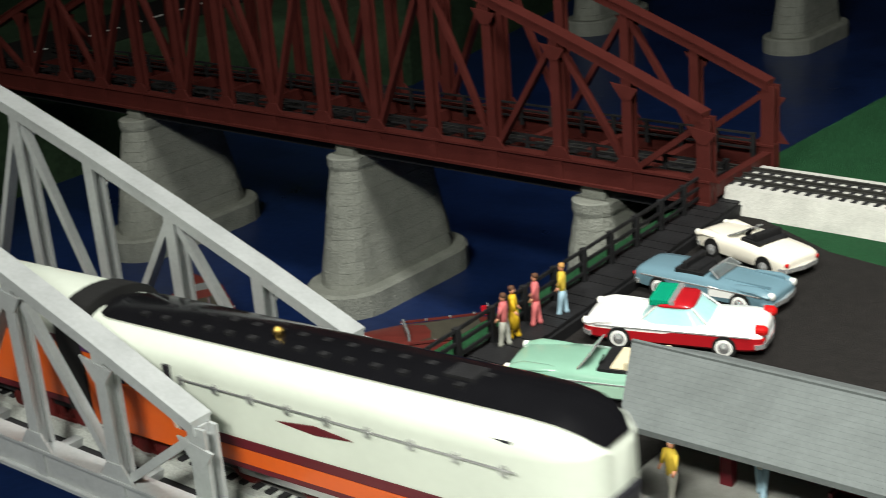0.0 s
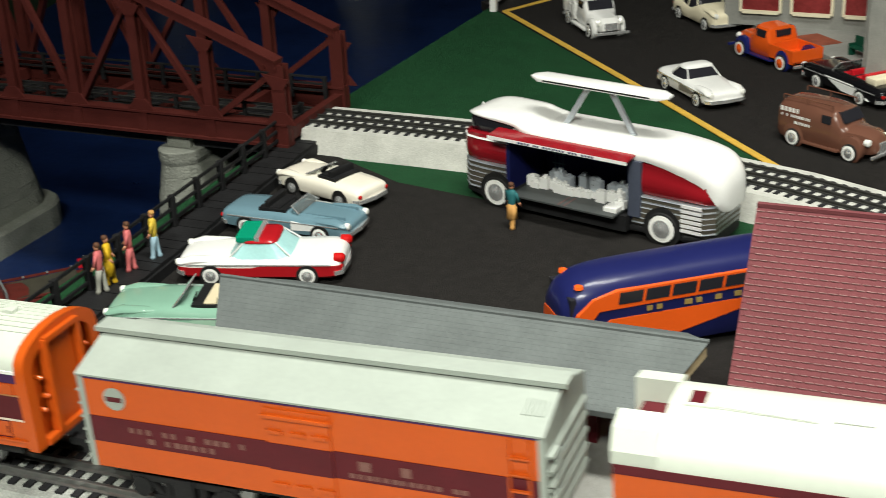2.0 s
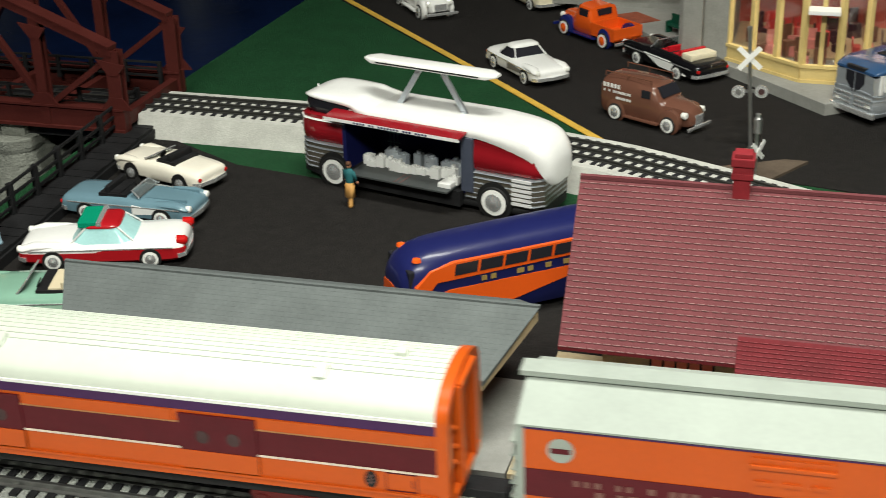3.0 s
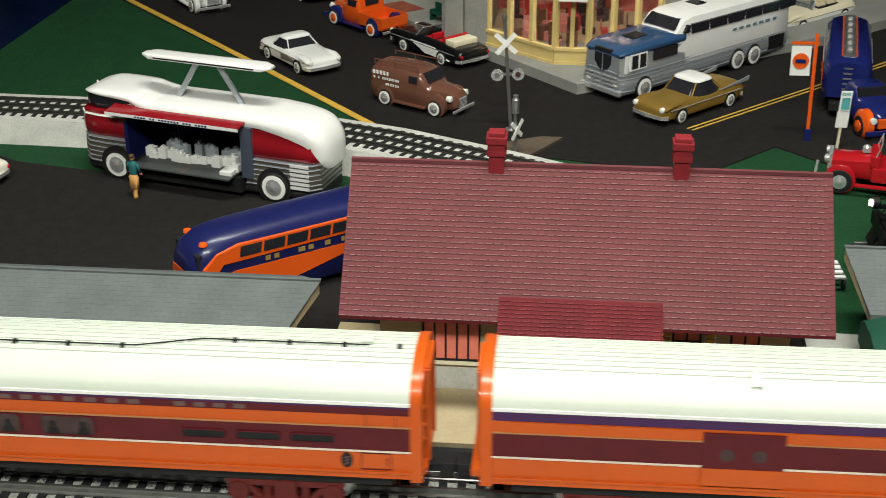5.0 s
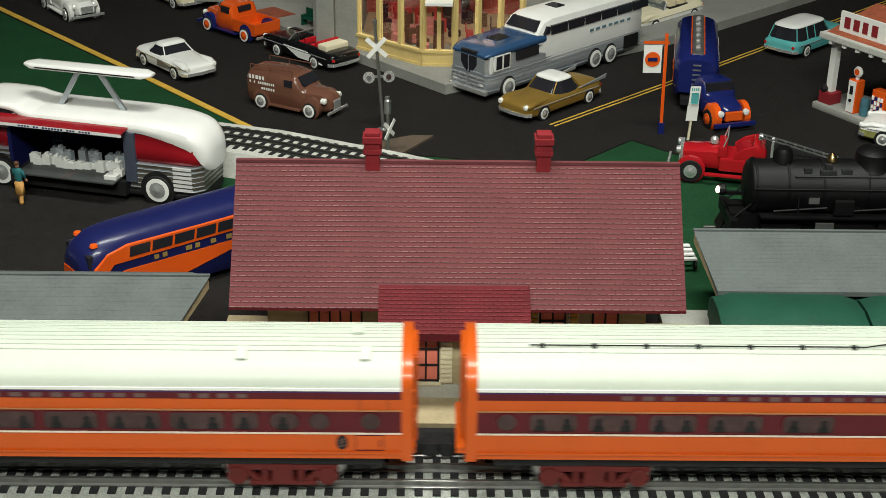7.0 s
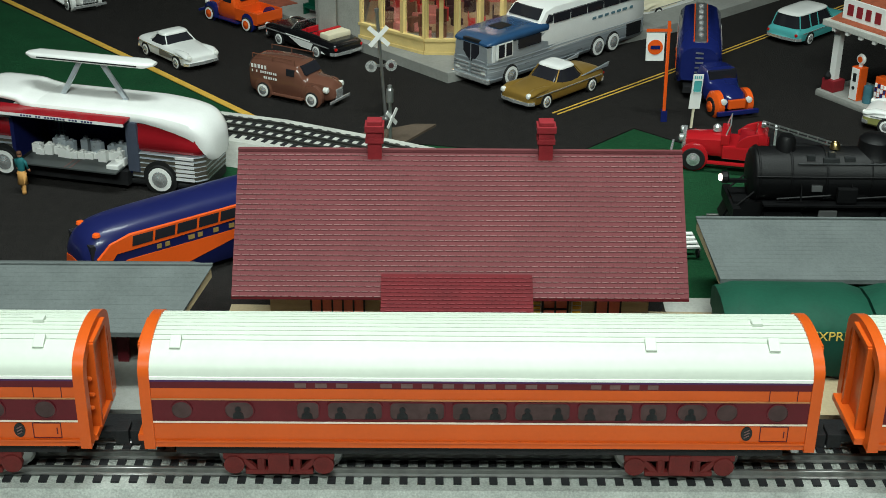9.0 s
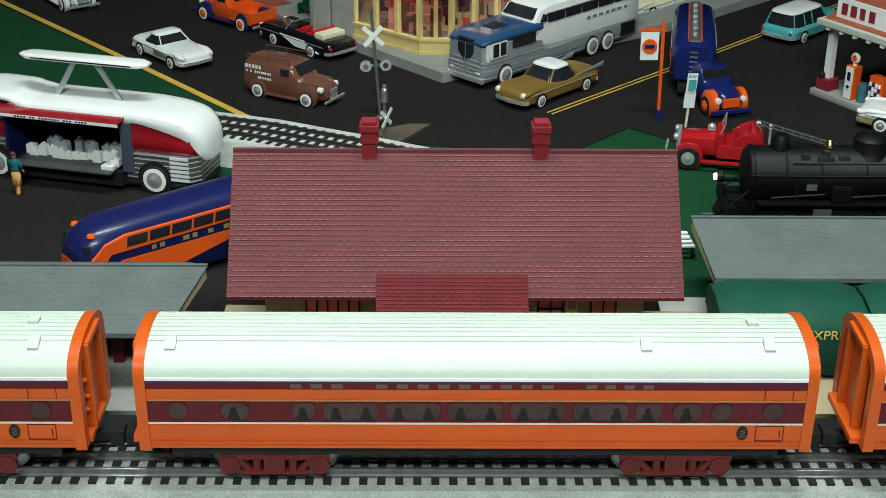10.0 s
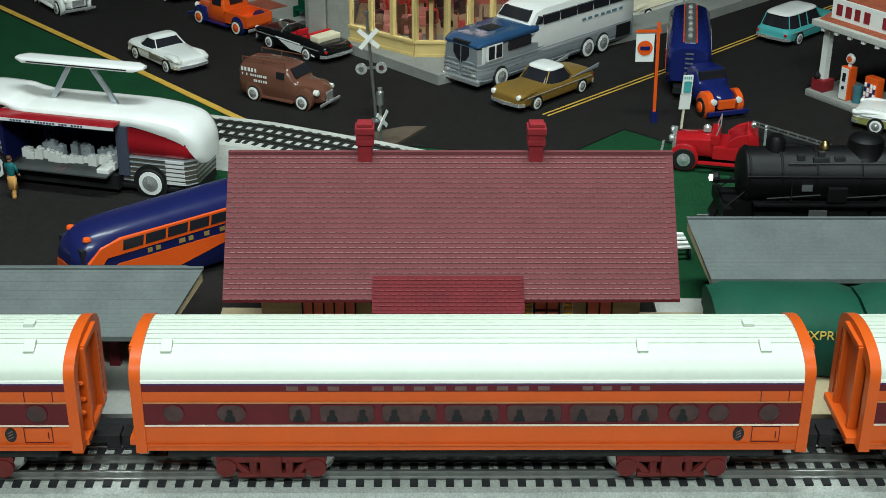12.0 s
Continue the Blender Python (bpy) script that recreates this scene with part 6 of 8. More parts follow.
def coach_bus():
    """Orange and navy intercity bus."""
    root = thing("motor_coach", "navy and orange intercity bus on the parking lot", "bus")
    d = Vector((-0.78, -0.626))
    nose = Vector((-0.279, 0.881))
    L, w = 0.19, 0.0225
    c = nose - d * L / 2
    root.matrix_basis = pose(c.x, c.y, 0.0012, 0, 0, math.degrees(math.atan2(d.y, d.x)))
    k = L / 2
    st = [(-k, w * 0.8, 0.008, 0.048, 0.74), (-k + 0.012, w * 0.97, 0.006, 0.055, 0.74), (-k + 0.05, w, 0.006, 0.058, 0.74), (k - 0.05, w, 0.006, 0.0575, 0.74), (k - 0.02, w * 0.98, 0.006, 0.0555, 0.72), (k - 0.007, w * 0.88, 0.007, 0.05, 0.7), (k - 0.0015, w * 0.74, 0.008, 0.043, 0.68), (k, w * 0.6, 0.009, 0.038, 0.66)]
    part("body", loft(st, fine=True), NAVY, root, "navy blue body and roof", smooth=True)
    for s in (-1, 1):
        y0, y1 = s * (w - 0.003), s * (w + 0.0006)
        bm = bmesh.new()
        extrude_y(bm, [(-k + 0.02, 0.0492), (k - 0.034, 0.0492), (k - 0.018, 0.0455), (k - 0.008, 0.036), (k - 0.006, 0.03), (k - 0.016, 0.03), (k - 0.022, 0.0372), (-k + 0.02, 0.0386)], *sorted((y0, y1)))
        belt = part("window_belt", bm, HOTORANGE, root, "orange window belt")
        for i in range(8):
            a = k - 0.034 - i * 0.0178
            bm = bmesh.new()
            extrude_y(bm, [(a - 0.0158, 0.0402), (a, 0.0402), (a - 0.0012, 0.0478), (a - 0.017, 0.0478)], *sorted((y0, s * (w + 0.001))))
            part("window", bm, GLASSDARK, belt)
        bm = bmesh.new()
        extrude_y(bm, [(-k + 0.04, 0.0305), (k - 0.03, 0.0305), (k - 0.013, 0.023), (k - 0.025, 0.011), (k - 0.06, 0.011), (-k + 0.07, 0.024)], *sorted((y0, s * (w + 0.0005))))
        part("lower_flash", bm, HOTORANGE, root, "orange lower flash")
        bars(root, k - 0.15, k - 0.05, 0.0328, 0.0362, 15, LETTERGOLD, s * (w + 0.0006), seed=31)
        bm = bmesh.new()
        turned(bm, [(0.0032, 0), (0.0026, 0.0018), (0, 0.0024)], 12, (k - 0.012, s * 0.0135, 0.0505))
        part("marker_light", bm, HOTORANGE, root, "orange roof marker light", smooth=True)
        part("windscreen", B(k - 0.0085, k - 0.0045, *sorted((s * 0.002, s * 0.019)), 0.034, 0.046, 0.001), GLASSDARK, root)
        for x in (-k + 0.05, k - 0.06):
            wheel(root, x, s * (w - 0.0045), 0.009, white=False)
    part("nose_trim", loft([(k - 0.004, w * 0.9, 0.012, 0.032, 0.95), (k + 0.0004, w * 0.7, 0.013, 0.031, 0.9)]), HOTORANGE, root)
    part("bumper", B(k - 0.003, k + 0.003, -w * 0.9, w * 0.9, 0.006, 0.01, 0.001), CHROME, root)
    return root


coach_bus()


def corner_pane(x, y0, y1):
    bm = bmesh.new()
    extrude_y(bm, [(x - 0.0055, 0.055), (x + 0.0035, 0.055), (x - 0.002, 0.0625), (x - 0.0055, 0.062)], *sorted((y0, y1)))
    return bm


def scenic_bus():
    """Two-level silver bus."""
    m, wb = axles((0.157, 1.477), (0.042, 1.358), 0.026, "l")
    root = thing("two_level_bus", "silver, white and blue two-level intercity bus", "bus", m)
    L, w = 0.254, 0.0275
    f = wb / 2 + 0.03
    r = f - L
    xm = f - 0.088
    st = [(r, w * 0.86, 0.012, 0.066, 0.85), (r + 0.006, w * 0.98, 0.009, 0.0705, 0.86), (r + 0.03, w, 0.009, 0.072, 0.86), (xm - 0.012, w, 0.009, 0.0725, 0.86), (xm + 0.0, w * 0.98, 0.009, 0.069, 0.86), (xm + 0.012, w * 0.97, 0.009, 0.056, 0.9)]
    part("upper_body", loft(st), OFFWHITE, root, "white raised rear deck", smooth=True)
    st = [(xm, w, 0.009, 0.0545, 0.86), (f - 0.02, w, 0.009, 0.0535, 0.84), (f - 0.006, w * 0.95, 0.009, 0.051, 0.8), (f, w * 0.84, 0.011, 0.046, 0.78)]
    part("front_body", loft([(x, hw, a, min(b, 0.0475), 0.96) for x, hw, a, b, q in st]), STEEL, root, "silver front body", smooth=True)
    part("front_roof", loft([(xm, w * 1.005, 0.0462, 0.0555, 0.86), (f - 0.022, w * 1.005, 0.0462, 0.0545, 0.84), (f - 0.007, w * 0.96, 0.0462, 0.052, 0.8), (f + 0.0004, w * 0.85, 0.0462, 0.0485, 0.76)], fine=True), BUSBLUE, root, "blue front roof", smooth=True)
    st = [(r - 0.0004, w * 0.87, 0.008, 0.034, 0.98), (r + 0.006, w * 0.99, 0.0065, 0.034, 0.985), (r + 0.03, w * 1.012, 0.0065, 0.034, 0.985), (f - 0.02, w * 1.012, 0.0065, 0.0305, 0.985), (f - 0.006, w * 0.97, 0.0065, 0.0305, 0.985), (f + 0.0008, w * 0.86, 0.009, 0.03, 0.98)]
    part("lower_body", loft(st), STEEL, root, "fluted silver lower side", smooth=True)
    for k in range(5):
        z = 0.011 + k * 0.004
        part("flute", loft([(x, hw * 1.0025, z, z + 0.0012, 0.985) for x, hw, a, b, q in st]), STEEL, root)
    bm = bmesh.new()
    skin(bm, [[bm.verts.new(p) for p in ((xm + 0.0115, -w * 0.74, 0.0582), (xm + 0.0115, w * 0.74, 0.0582), (xm + 0.0035, w * 0.66, 0.0675), (xm + 0.0035, -w * 0.66, 0.0675))], [bm.verts.new(p) for p in ((xm + 0.006, -w * 0.74, 0.0582), (xm + 0.006, w * 0.74, 0.0582), (xm - 0.004, w * 0.66, 0.0675), (xm - 0.004, -w * 0.66, 0.0675))]])
    part("upper_windscreen", bm, GLASSDARK, root, "dark upper windscreen")
    part("roof_hatch", B(xm - 0.05, xm - 0.036, -0.008, 0.008, 0.0722, 0.0732), GLASSDARK, root)
    part("roof_hatch", B(xm - 0.11, xm - 0.096, -0.008, 0.008, 0.0722, 0.0732), GLASSDARK, root)
    part("front_hatch", B(xm + 0.035, xm + 0.055, -0.008, 0.008, 0.0546, 0.0556), BLACK, root)
    for s in (-1, 1):
        y0, y1 = s * (w - 0.004), s * (w + 0.0004)
        for i in range(6):
            a = xm - 0.008 - i * 0.0275
            part("upper_window", B(a - 0.0252, a, *sorted((y0, y1)), 0.053, 0.0625, 0.0), GLASSDARK, root, "dark tinted window")
        part("front_window", B(xm + 0.012, xm + 0.046, *sorted((y0, y1)), 0.0365, 0.0465), GLASSDARK, root)
        part("corner_window", corner_pane(xm, y0, y1), GLASSDARK, root, "small slanted corner window")
        part("driver_window_frame", B(f - 0.0325, f - 0.0095, *sorted((y0, s * (w + 0.0004))), 0.0315, 0.0476), OFFWHITE, root, "white driver window surround")
        for a in (f - 0.031, f - 0.02):
            part("driver_window", B(a, a + 0.0085, *sorted((y0, s * (w + 0.0006))), 0.033, 0.0465), GLASSDARK, root)
        bars(root, xm - 0.14, xm - 0.045, 0.0435, 0.0462, 9, SKYBLUE, s * (w + 0.0002), seed=41)
        part("engine_grille", B(r + 0.01, r + 0.035, *sorted((s * w, s * (w * 1.03))), 0.012, 0.026), BLACK, root)
        bm = bmesh.new()
        skin(bm, [[bm.verts.new((x, y, z)) for x, y, z in ((f - 0.006, s * w * 0.93, 0.0305), (f + 0.0005, s * w * 0.8, 0.0295), (f + 0.001, s * 0.001, 0.0275), (f + 0.001, s * 0.001, 0.0455), (f - 0.001, s * w * 0.78, 0.0455), (f - 0.006, s * w * 0.9, 0.0455))],
                  [bm.verts.new((x - 0.004, y, z)) for x, y, z in ((f - 0.006, s * w * 0.93, 0.0305), (f + 0.0005, s * w * 0.8, 0.0295), (f + 0.001, s * 0.001, 0.0275), (f + 0.001, s * 0.001, 0.0455), (f - 0.001, s * w * 0.78, 0.0455), (f - 0.006, s * w * 0.9, 0.0455))]])
        part("windscreen", bm, GLASSDARK, root)
        part("windscreen_post", B(f - 0.0078, f - 0.0045, *sorted((s * w * 0.9, s * w * 0.97)), 0.0295, 0.047), OFFWHITE, root, "white windscreen post")
        for z in (0.0155, 0.0195, 0.0235):
            part("nose_bar", B(f - 0.0005, f + 0.0018, *sorted((s * 0.002, s * w * 0.8)), z, z + 0.0016), CHROME, root)
        bm = bmesh.new()
        turned(bm, [(0.003, 0), (0.003, 0.001), (0, 0.0016)], 12, (f, s * w * 0.66, 0.018), "x")
        part("headlight", bm, LAMP, root)
        wheel(root, wb / 2, s * (w - 0.0012), 0.0115)
        wheel(root, -wb / 2, s * (w - 0.0012), 0.0115)
        wheel(root, -wb / 2 + 0.026, s * (w - 0.0012), 0.0115)
    part("destination_sign", B(f - 0.004, f + 0.0006, -0.011, 0.011, 0.0475, 0.0505), BLACK, root)
    part("bumper", B(f - 0.002, f + 0.0028, -w * 0.95, w * 0.95, 0.0075, 0.0125, 0.0012), CHROME, root)
    return root


scenic_bus()


def tank_truck():
    root = thing("tank_truck", "dark blue tank truck with orange fenders", "truck", pose(0.2315, 1.338, 0.0012, 0, 0, -98.5))
    cab = part("cab", loft([(0.0, 0.018, 0.008, 0.04, 0.8), (0.016, 0.0182, 0.008, 0.0405, 0.8), (0.022, 0.018, 0.008, 0.029, 0.85), (0.03, 0.0145, 0.008, 0.0275, 0.72), (0.047, 0.012, 0.009, 0.025, 0.68), (0.052, 0.009, 0.01, 0.02, 0.7)]), ROYAL, root, smooth=True)
    cab.matrix_basis = pose(0.0145, 0.014, 0, 0, 0, 27)
    part("windscreen", B(0.0165, 0.0215, -0.0145, 0.0145, 0.0295, 0.038), GLASSDARK, cab)
    part("grille", B(0.05, 0.0545, -0.009, 0.009, 0.01, 0.019, 0.001), HOTORANGE, cab, "orange barred grille")
    part("bumper", B(0.055, 0.0585, -0.022, 0.022, 0.005, 0.0095, 0.001), ROYAL, cab)
    for s in (-1, 1):
        bm = bmesh.new()
        turned(bm, [(0.0135, 0), (0.0135, s * 0.006), (0.01, s * 0.0085)], 18, (0.04, s * 0.0125, 0.0115), "y")
        part("fender", bm, HOTORANGE, cab, "orange front fender", smooth=True)
        wheel(cab, 0.04, s * 0.019, 0.0095, white=False, hub=HOTORANGE)
        bm = bmesh.new()
        turned(bm, [(0.003, -0.002), (0.003, 0.001), (0, 0.0015)], 12, (0.0525, s * 0.0135, 0.0175), "x")
        part("headlight", bm, LAMP, cab)
    bm = bmesh.new()
    st = [(-0.145, 0.017, 0.018, 0.05, 0.7), (-0.138, 0.0225, 0.014, 0.0555, 0.72), (0.004, 0.0225, 0.014, 0.0555, 0.72), (0.01, 0.018, 0.018, 0.052, 0.7)]
    t = part("tank", loft(st), ROYAL, root, "glossy dark blue tank", smooth=True)
    part("walkway", B(-0.138, 0.002, -0.0055, 0.0055, 0.0553, 0.057), DULLMETAL, t, "metal walkway with filler caps")
    for k in range(6):
        bm = bmesh.new()
        turned(bm, [(0.0026, 0), (0.0026, 0.002), (0.001, 0.003)], 12, (-0.122 + k * 0.021, 0, 0.057))
        part("filler_cap", bm, CHROME, t)
    for s in (-1, 1):
        part("tank_stripe", B(-0.135, 0.0, s * 0.0065 - 0.0006, s * 0.0065 + 0.0006, 0.0552, 0.0566), HOTORANGE, t)
        part("tank_band", B(-0.135, 0.0, *sorted((s * 0.022, s * 0.0232)), 0.027, 0.031), HOTORANGE, t)
        bars(root, -0.12, -0.04, 0.033, 0.039, 7, OFFWHITE, s * 0.0228, seed=51)
        for x in (-0.118, -0.098):
            wheel(root, x, s * 0.019, 0.0095, white=False, hub=HOTORANGE)
    for k in range(5):
        part("ladder_rung", B(0.0085, 0.0105, -0.004, 0.004, 0.026 + k * 0.005, 0.0275 + k * 0.005), DULLMETAL, t)
    part("chassis", B(-0.135, 0.02, -0.014, 0.014, 0.008, 0.014), BLACK, root)
    return root


tank_truck()


def fire_truck():
    root = thing("vintage_fire_truck", "red vintage fire truck with chrome fittings and a ladder", "truck", pose(0.241, 1.15, 0.0012, 0, 0, 168))
    part("hood", loft([(0.014, 0.0135, 0.012, 0.0315, 0.7), (0.044, 0.0115, 0.012, 0.029, 0.65), (0.047, 0.01, 0.013, 0.028, 0.65)]), SCARLET, root, smooth=True)
    part("body", B(-0.075, 0.014, -0.0175, 0.0175, 0.012, 0.0242, 0.002), SCARLET, root, "red open fire body")
    part("cowl", B(0.008, 0.016, -0.016, 0.016, 0.024, 0.034, 0.002), SCARLET, root)
    part("seat", B(-0.014, 0.0, -0.014, 0.014, 0.0245, 0.03, 0.002), DEEPRED, root, "dark red bench seat")
    part("seat_back", loft([(-0.024, 0.015, 0.024, 0.036, 0.8), (-0.02, 0.0165, 0.024, 0.0405, 0.75), (-0.015, 0.0165, 0.024, 0.0405, 0.75), (-0.0135, 0.0155, 0.024, 0.038, 0.8)]), SCARLET, root, "rounded red seat back", smooth=True)
    for q in (-1, 1):
        part("seat_side", loft([(-0.016, 0.0012, 0.024, 0.038, 0.9), (-0.006, 0.0012, 0.024, 0.0345, 0.9), (0.002, 0.0012, 0.024, 0.028, 0.9)]), SCARLET, root).location.y = q * 0.0158
    part("hose_bed", B(-0.074, -0.026, -0.0165, 0.0165, 0.0238, 0.029, 0.002), BLACK, root, "black hose bed")
    bm = bmesh.new()
    bar(bm, (0.0115, -0.0145, 0.034), (0.0085, -0.0145, 0.0435), 0.001, 0.001)
    bar(bm, (0.0115, 0.0145, 0.034), (0.0085, 0.0145, 0.0435), 0.001, 0.001)
    bar(bm, (0.0085, -0.015, 0.0435), (0.0085, 0.015, 0.0435), 0.001, 0.001)
    part("windscreen_frame", bm, CHROME, root, "chrome windscreen frame")
    part("radiator", B(0.046, 0.0495, -0.0105, 0.0105, 0.012, 0.0305, 0.001), CHROME, root, "chrome radiator shell")
    part("bumper", B(0.0575, 0.0595, -0.019, 0.019, 0.0105, 0.0125), CHROME, root)
    bm = bmesh.new()
    turned(bm, [(0.004, 0), (0.0036, 0.004), (0.0012, 0.006)], 14, (0.02, 0, 0.032))
    part("bell", bm, CHROME, root, smooth=True)
    for s in (-1, 1):
        bm = bmesh.new()
        turned(bm, [(0.0034, -0.003), (0.0036, 0.0), (0.002, 0.001)], 14, (0.0515, s * 0.0105, 0.0265), "x")
        part("headlight", bm, CHROME, root, "chrome headlamp")
        for x in (-0.05, 0.038):
            bm = bmesh.new()
            turned(bm, [(0.0128, 0), (0.0128, s * 0.0035), (0.011, s * 0.0045)], 18, (x, s * 0.0155, 0.012), "y")
            part("fender", bm, SCARLET, root, smooth=True)
            wheel(root, x, s * 0.0188, 0.0105, 0.004, white=False)
        part("running_board", B(-0.035, 0.026, *sorted((s * 0.0165, s * 0.0215)), 0.008, 0.0095), SCARLET, root)
    lean = pose(-0.026, 0, 0.046, 0, -13)
    lad = part("ladder", B(-0.062, 0.008, 0.009, 0.0102, -0.0006, 0.0006), DULLMETAL, root, "metal ladder that slopes to the tail")
    lad.matrix_basis = lean
    part("ladder_rail", B(-0.062, 0.008, 0.0175, 0.0187, -0.0006, 0.0006), DULLMETAL, lad)
    for k in range(8):
        part("rung", B(-0.058 + k * 0.0085, -0.0572 + k * 0.0085, 0.01, 0.018, -0.0004, 0.0004), DULLMETAL, lad)
    part("ladder_bracket", B(-0.031, -0.029, 0.0075, 0.0195, 0.03, 0.0448), CHROME, root, "chrome ladder bracket")
    bm = bmesh.new()
    turned(bm, [(0.0, -0.003), (0.0026, -0.002), (0.003, 0.001), (0.0018, 0.0016)], 12, (-0.019, 0.0145, 0.046), "x")
    part("spotlight", bm, CHROME, root, "chrome spotlight")
    return root


fire_truck()


def steam_engine():
    """Black steam locomotive, nose towards -x."""
    root = thing("steam_locomotive", "black steam locomotive with a lit headlight beside the depot", "locomotive", pose(0.2035, 0.983, -0.0095, 0, 0, 1))
    BL = mat("engine_black", (0.003, 0.003, 0.0034), 0.5, var=0.25, scale=90, bump=0.1)
    ENGINEGREY = mat("worn_engine_grey", (0.035, 0.037, 0.038), 0.4, metal=0.3, var=0.3, scale=200)
    z = 0.074
    bm = bmesh.new()
    turned(bm, [(0.0, -0.001), (0.016, 0.0), (0.0195, 0.0015), (0.0205, 0.003), (0.0205, 0.055), (0.0212, 0.056), (0.0212, 0.21), (0.0225, 0.29)], 32, (0.012, 0, z), "x")
    part("boiler", bm, BL, root, "black boiler with banded jacket", smooth=True)
    for x in (0.016, 0.04, 0.0665, 0.1, 0.135, 0.17, 0.205):
        bm = bmesh.new()
        turned(bm, [(0.0215, 0), (0.0217, 0.0004), (0.0217, 0.0012), (0.0215, 0.0016)], 32, (x, 0, z), "x")
        part("boiler_band", bm, BL, root)
    for x, r, h in ((0.038, 0.0075, 0.0115), (0.1065, 0.0135, 0.0125), (0.19, 0.0105, 0.01)):
        bm = bmesh.new()
        turned(bm, [(r * 1.15, -0.004), (r, 0.0), (r * 0.97, h * 0.7), (r * 0.75, h * 0.92), (0 if x > 0.05 else r * 0.7, h)], 20, (x, 0, z + 0.0195))
        part("smoke_vent" if x < 0.05 else "dome", bm, BL, root, smooth=True)
    bm = bmesh.new()
    turned(bm, [(0.0042, 0), (0.0035, 0.004), (0.0014, 0.006)], 12, (0.075, -0.002, z + 0.0215))
    part("bell", bm, mat("bell_brass", (0.6, 0.45, 0.2), 0.25, metal=1.0, var=0.05), root, "brass bell", smooth=True)
    bm = bmesh.new()
    turned(bm, [(0.0045, -0.004), (0.005, 0.0), (0.004, 0.001)][::-1], 14, (-0.004, 0, z - 0.004), "x")
    part("headlight_shell", bm, BL, root)
    bm = bmesh.new()
    turned(bm, [(0.0, -0.0012), (0.0024, -0.0008), (0.0026, 0.001)], 12, (-0.0092, 0, z - 0.004), "x")
    part("headlight", bm, mat("headlight_glow", (1.0, 0.75, 0.65), 0.3, var=0, emit=14.0), root, "lit white headlight")
    for s in (-1, 1):
        part("running_board", B(0.02, 0.29, *sorted((s * 0.019, s * 0.0275)), 0.0575, 0.059), BL, root)
        bm = bmesh.new()
        rod(bm, (0.014, s * 0.0225, z + 0.006), (0.28, s * 0.0235, z + 0.006), 0.0006, 6)
        part("handrail", bm, BL, root)
        bm = bmesh.new()
        turned(bm, [(0.0075, 0), (0.0075, 0.028), (0.0065, 0.029)], 16, (0.022, s * 0.022, 0.043), "x")
        part("cylinder", bm, BL, root, smooth=True)
        for k in range(4):
            bm = bmesh.new()
            turned(bm, [(0.0165, -0.002), (0.0165, 0.002), (0.0145, 0.0022), (0.004, 0.0022), (0.003, 0.004)], 24, (0.092 + k * 0.0365, s * 0.017, 0.0485), "y")
            part("driving_wheel", bm, BL, root)
        bm = bmesh.new()
        bar(bm, (0.092, s * 0.0225, 0.041), (0.2, s * 0.0225, 0.041), 0.0018, 0.0045)
        bar(bm, (0.05, s * 0.024, 0.043), (0.128, s * 0.024, 0.042), 0.0018, 0.0035)
        part("side_rod", bm, DULLMETAL, root, "steel side rods")
        bm = bmesh.new()
        box(bm, 0.075, 0.09, *sorted((s * 0.0215, s * 0.026)), 0.06, 0.072, 0.001)
        part("air_pump", bm, BL, root)
        part("number_plate", B(0.056, 0.064, *sorted((s * 0.0205, s * 0.022)), 0.068, 0.0725), DULLMETAL, root, "small pale plate")
        for k in range(3):
            rbm = bmesh.new()
            rod(rbm, (0.03 + k * 0.05, s * 0.0225, 0.062), (0.07 + k * 0.05, s * 0.0235, 0.0655), 0.0009, 6)
            part("pipe", rbm, BL, root)
    part("frame", B(0.0, 0.3, -0.014, 0.014, 0.04, 0.056), BL, root)
    for s in (-1, 1):
        bm = bmesh.new()
        extrude_y(bm, [(0.004, 0.034), (-0.005, 0.034), (0.0, 0.045)], *sorted((s * 0.002, s * 0.02)))
        part("pilot", bm, BL, root, "black pilot")
    for k, (xa, ya2, lx, lz) in enumerate(((0.052, -0.012, 0.006, 0.002), (0.064, -0.014, 0.012, 0.0022), (0.068, -0.011, 0.005, 0.004), (0.08, -0.013, 0.008, 0.0018), (0.14, -0.012, 0.01, 0.002), (0.155, -0.01, 0.006, 0.003))):
        zz = z + math.sqrt(0.0212 ** 2 - ya2 ** 2)
        part("boiler_fitting", B(xa, xa + lx, ya2 - 0.0018, ya2 + 0.0018, zz - 0.002, zz + lz, 0.0004), ENGINEGREY, root)
    for x in (0.048, 0.086, 0.124, 0.162):
        bm = bmesh.new()
        rod(bm, (x, -0.0222, z + 0.0005), (x, -0.0248, z - 0.0125), 0.0006, 6)
        part("pipe", bm, BL, root)
    bm = bmesh.new()
    rod(bm, (0.045, -0.0165, z + 0.0142), (0.2, -0.0165, z + 0.0142), 0.0007, 6)
    part("sand_pipe", bm, ENGINEGREY, root)
    part("valve_gear", B(0.062, 0.076, -0.0268, -0.0255, 0.047, 0.0545, 0.0005), DULLMETAL, root, "bright steel valve gear plate")
    part("lamp_bracket", B(-0.004, 0.013, -0.0015, 0.0015, z - 0.008, z - 0.0055), BL, root)
    part("pilot_beam", B(-0.002, 0.004, -0.024, 0.024, 0.045, 0.054), BL, root)
    for s in (-1, 1):
        bm = bmesh.new()
        rod(bm, (0.002, s * 0.017, 0.054), (0.018, s * 0.0175, 0.0695), 0.0008, 6)
        part("pilot_stay", bm, BL, root)
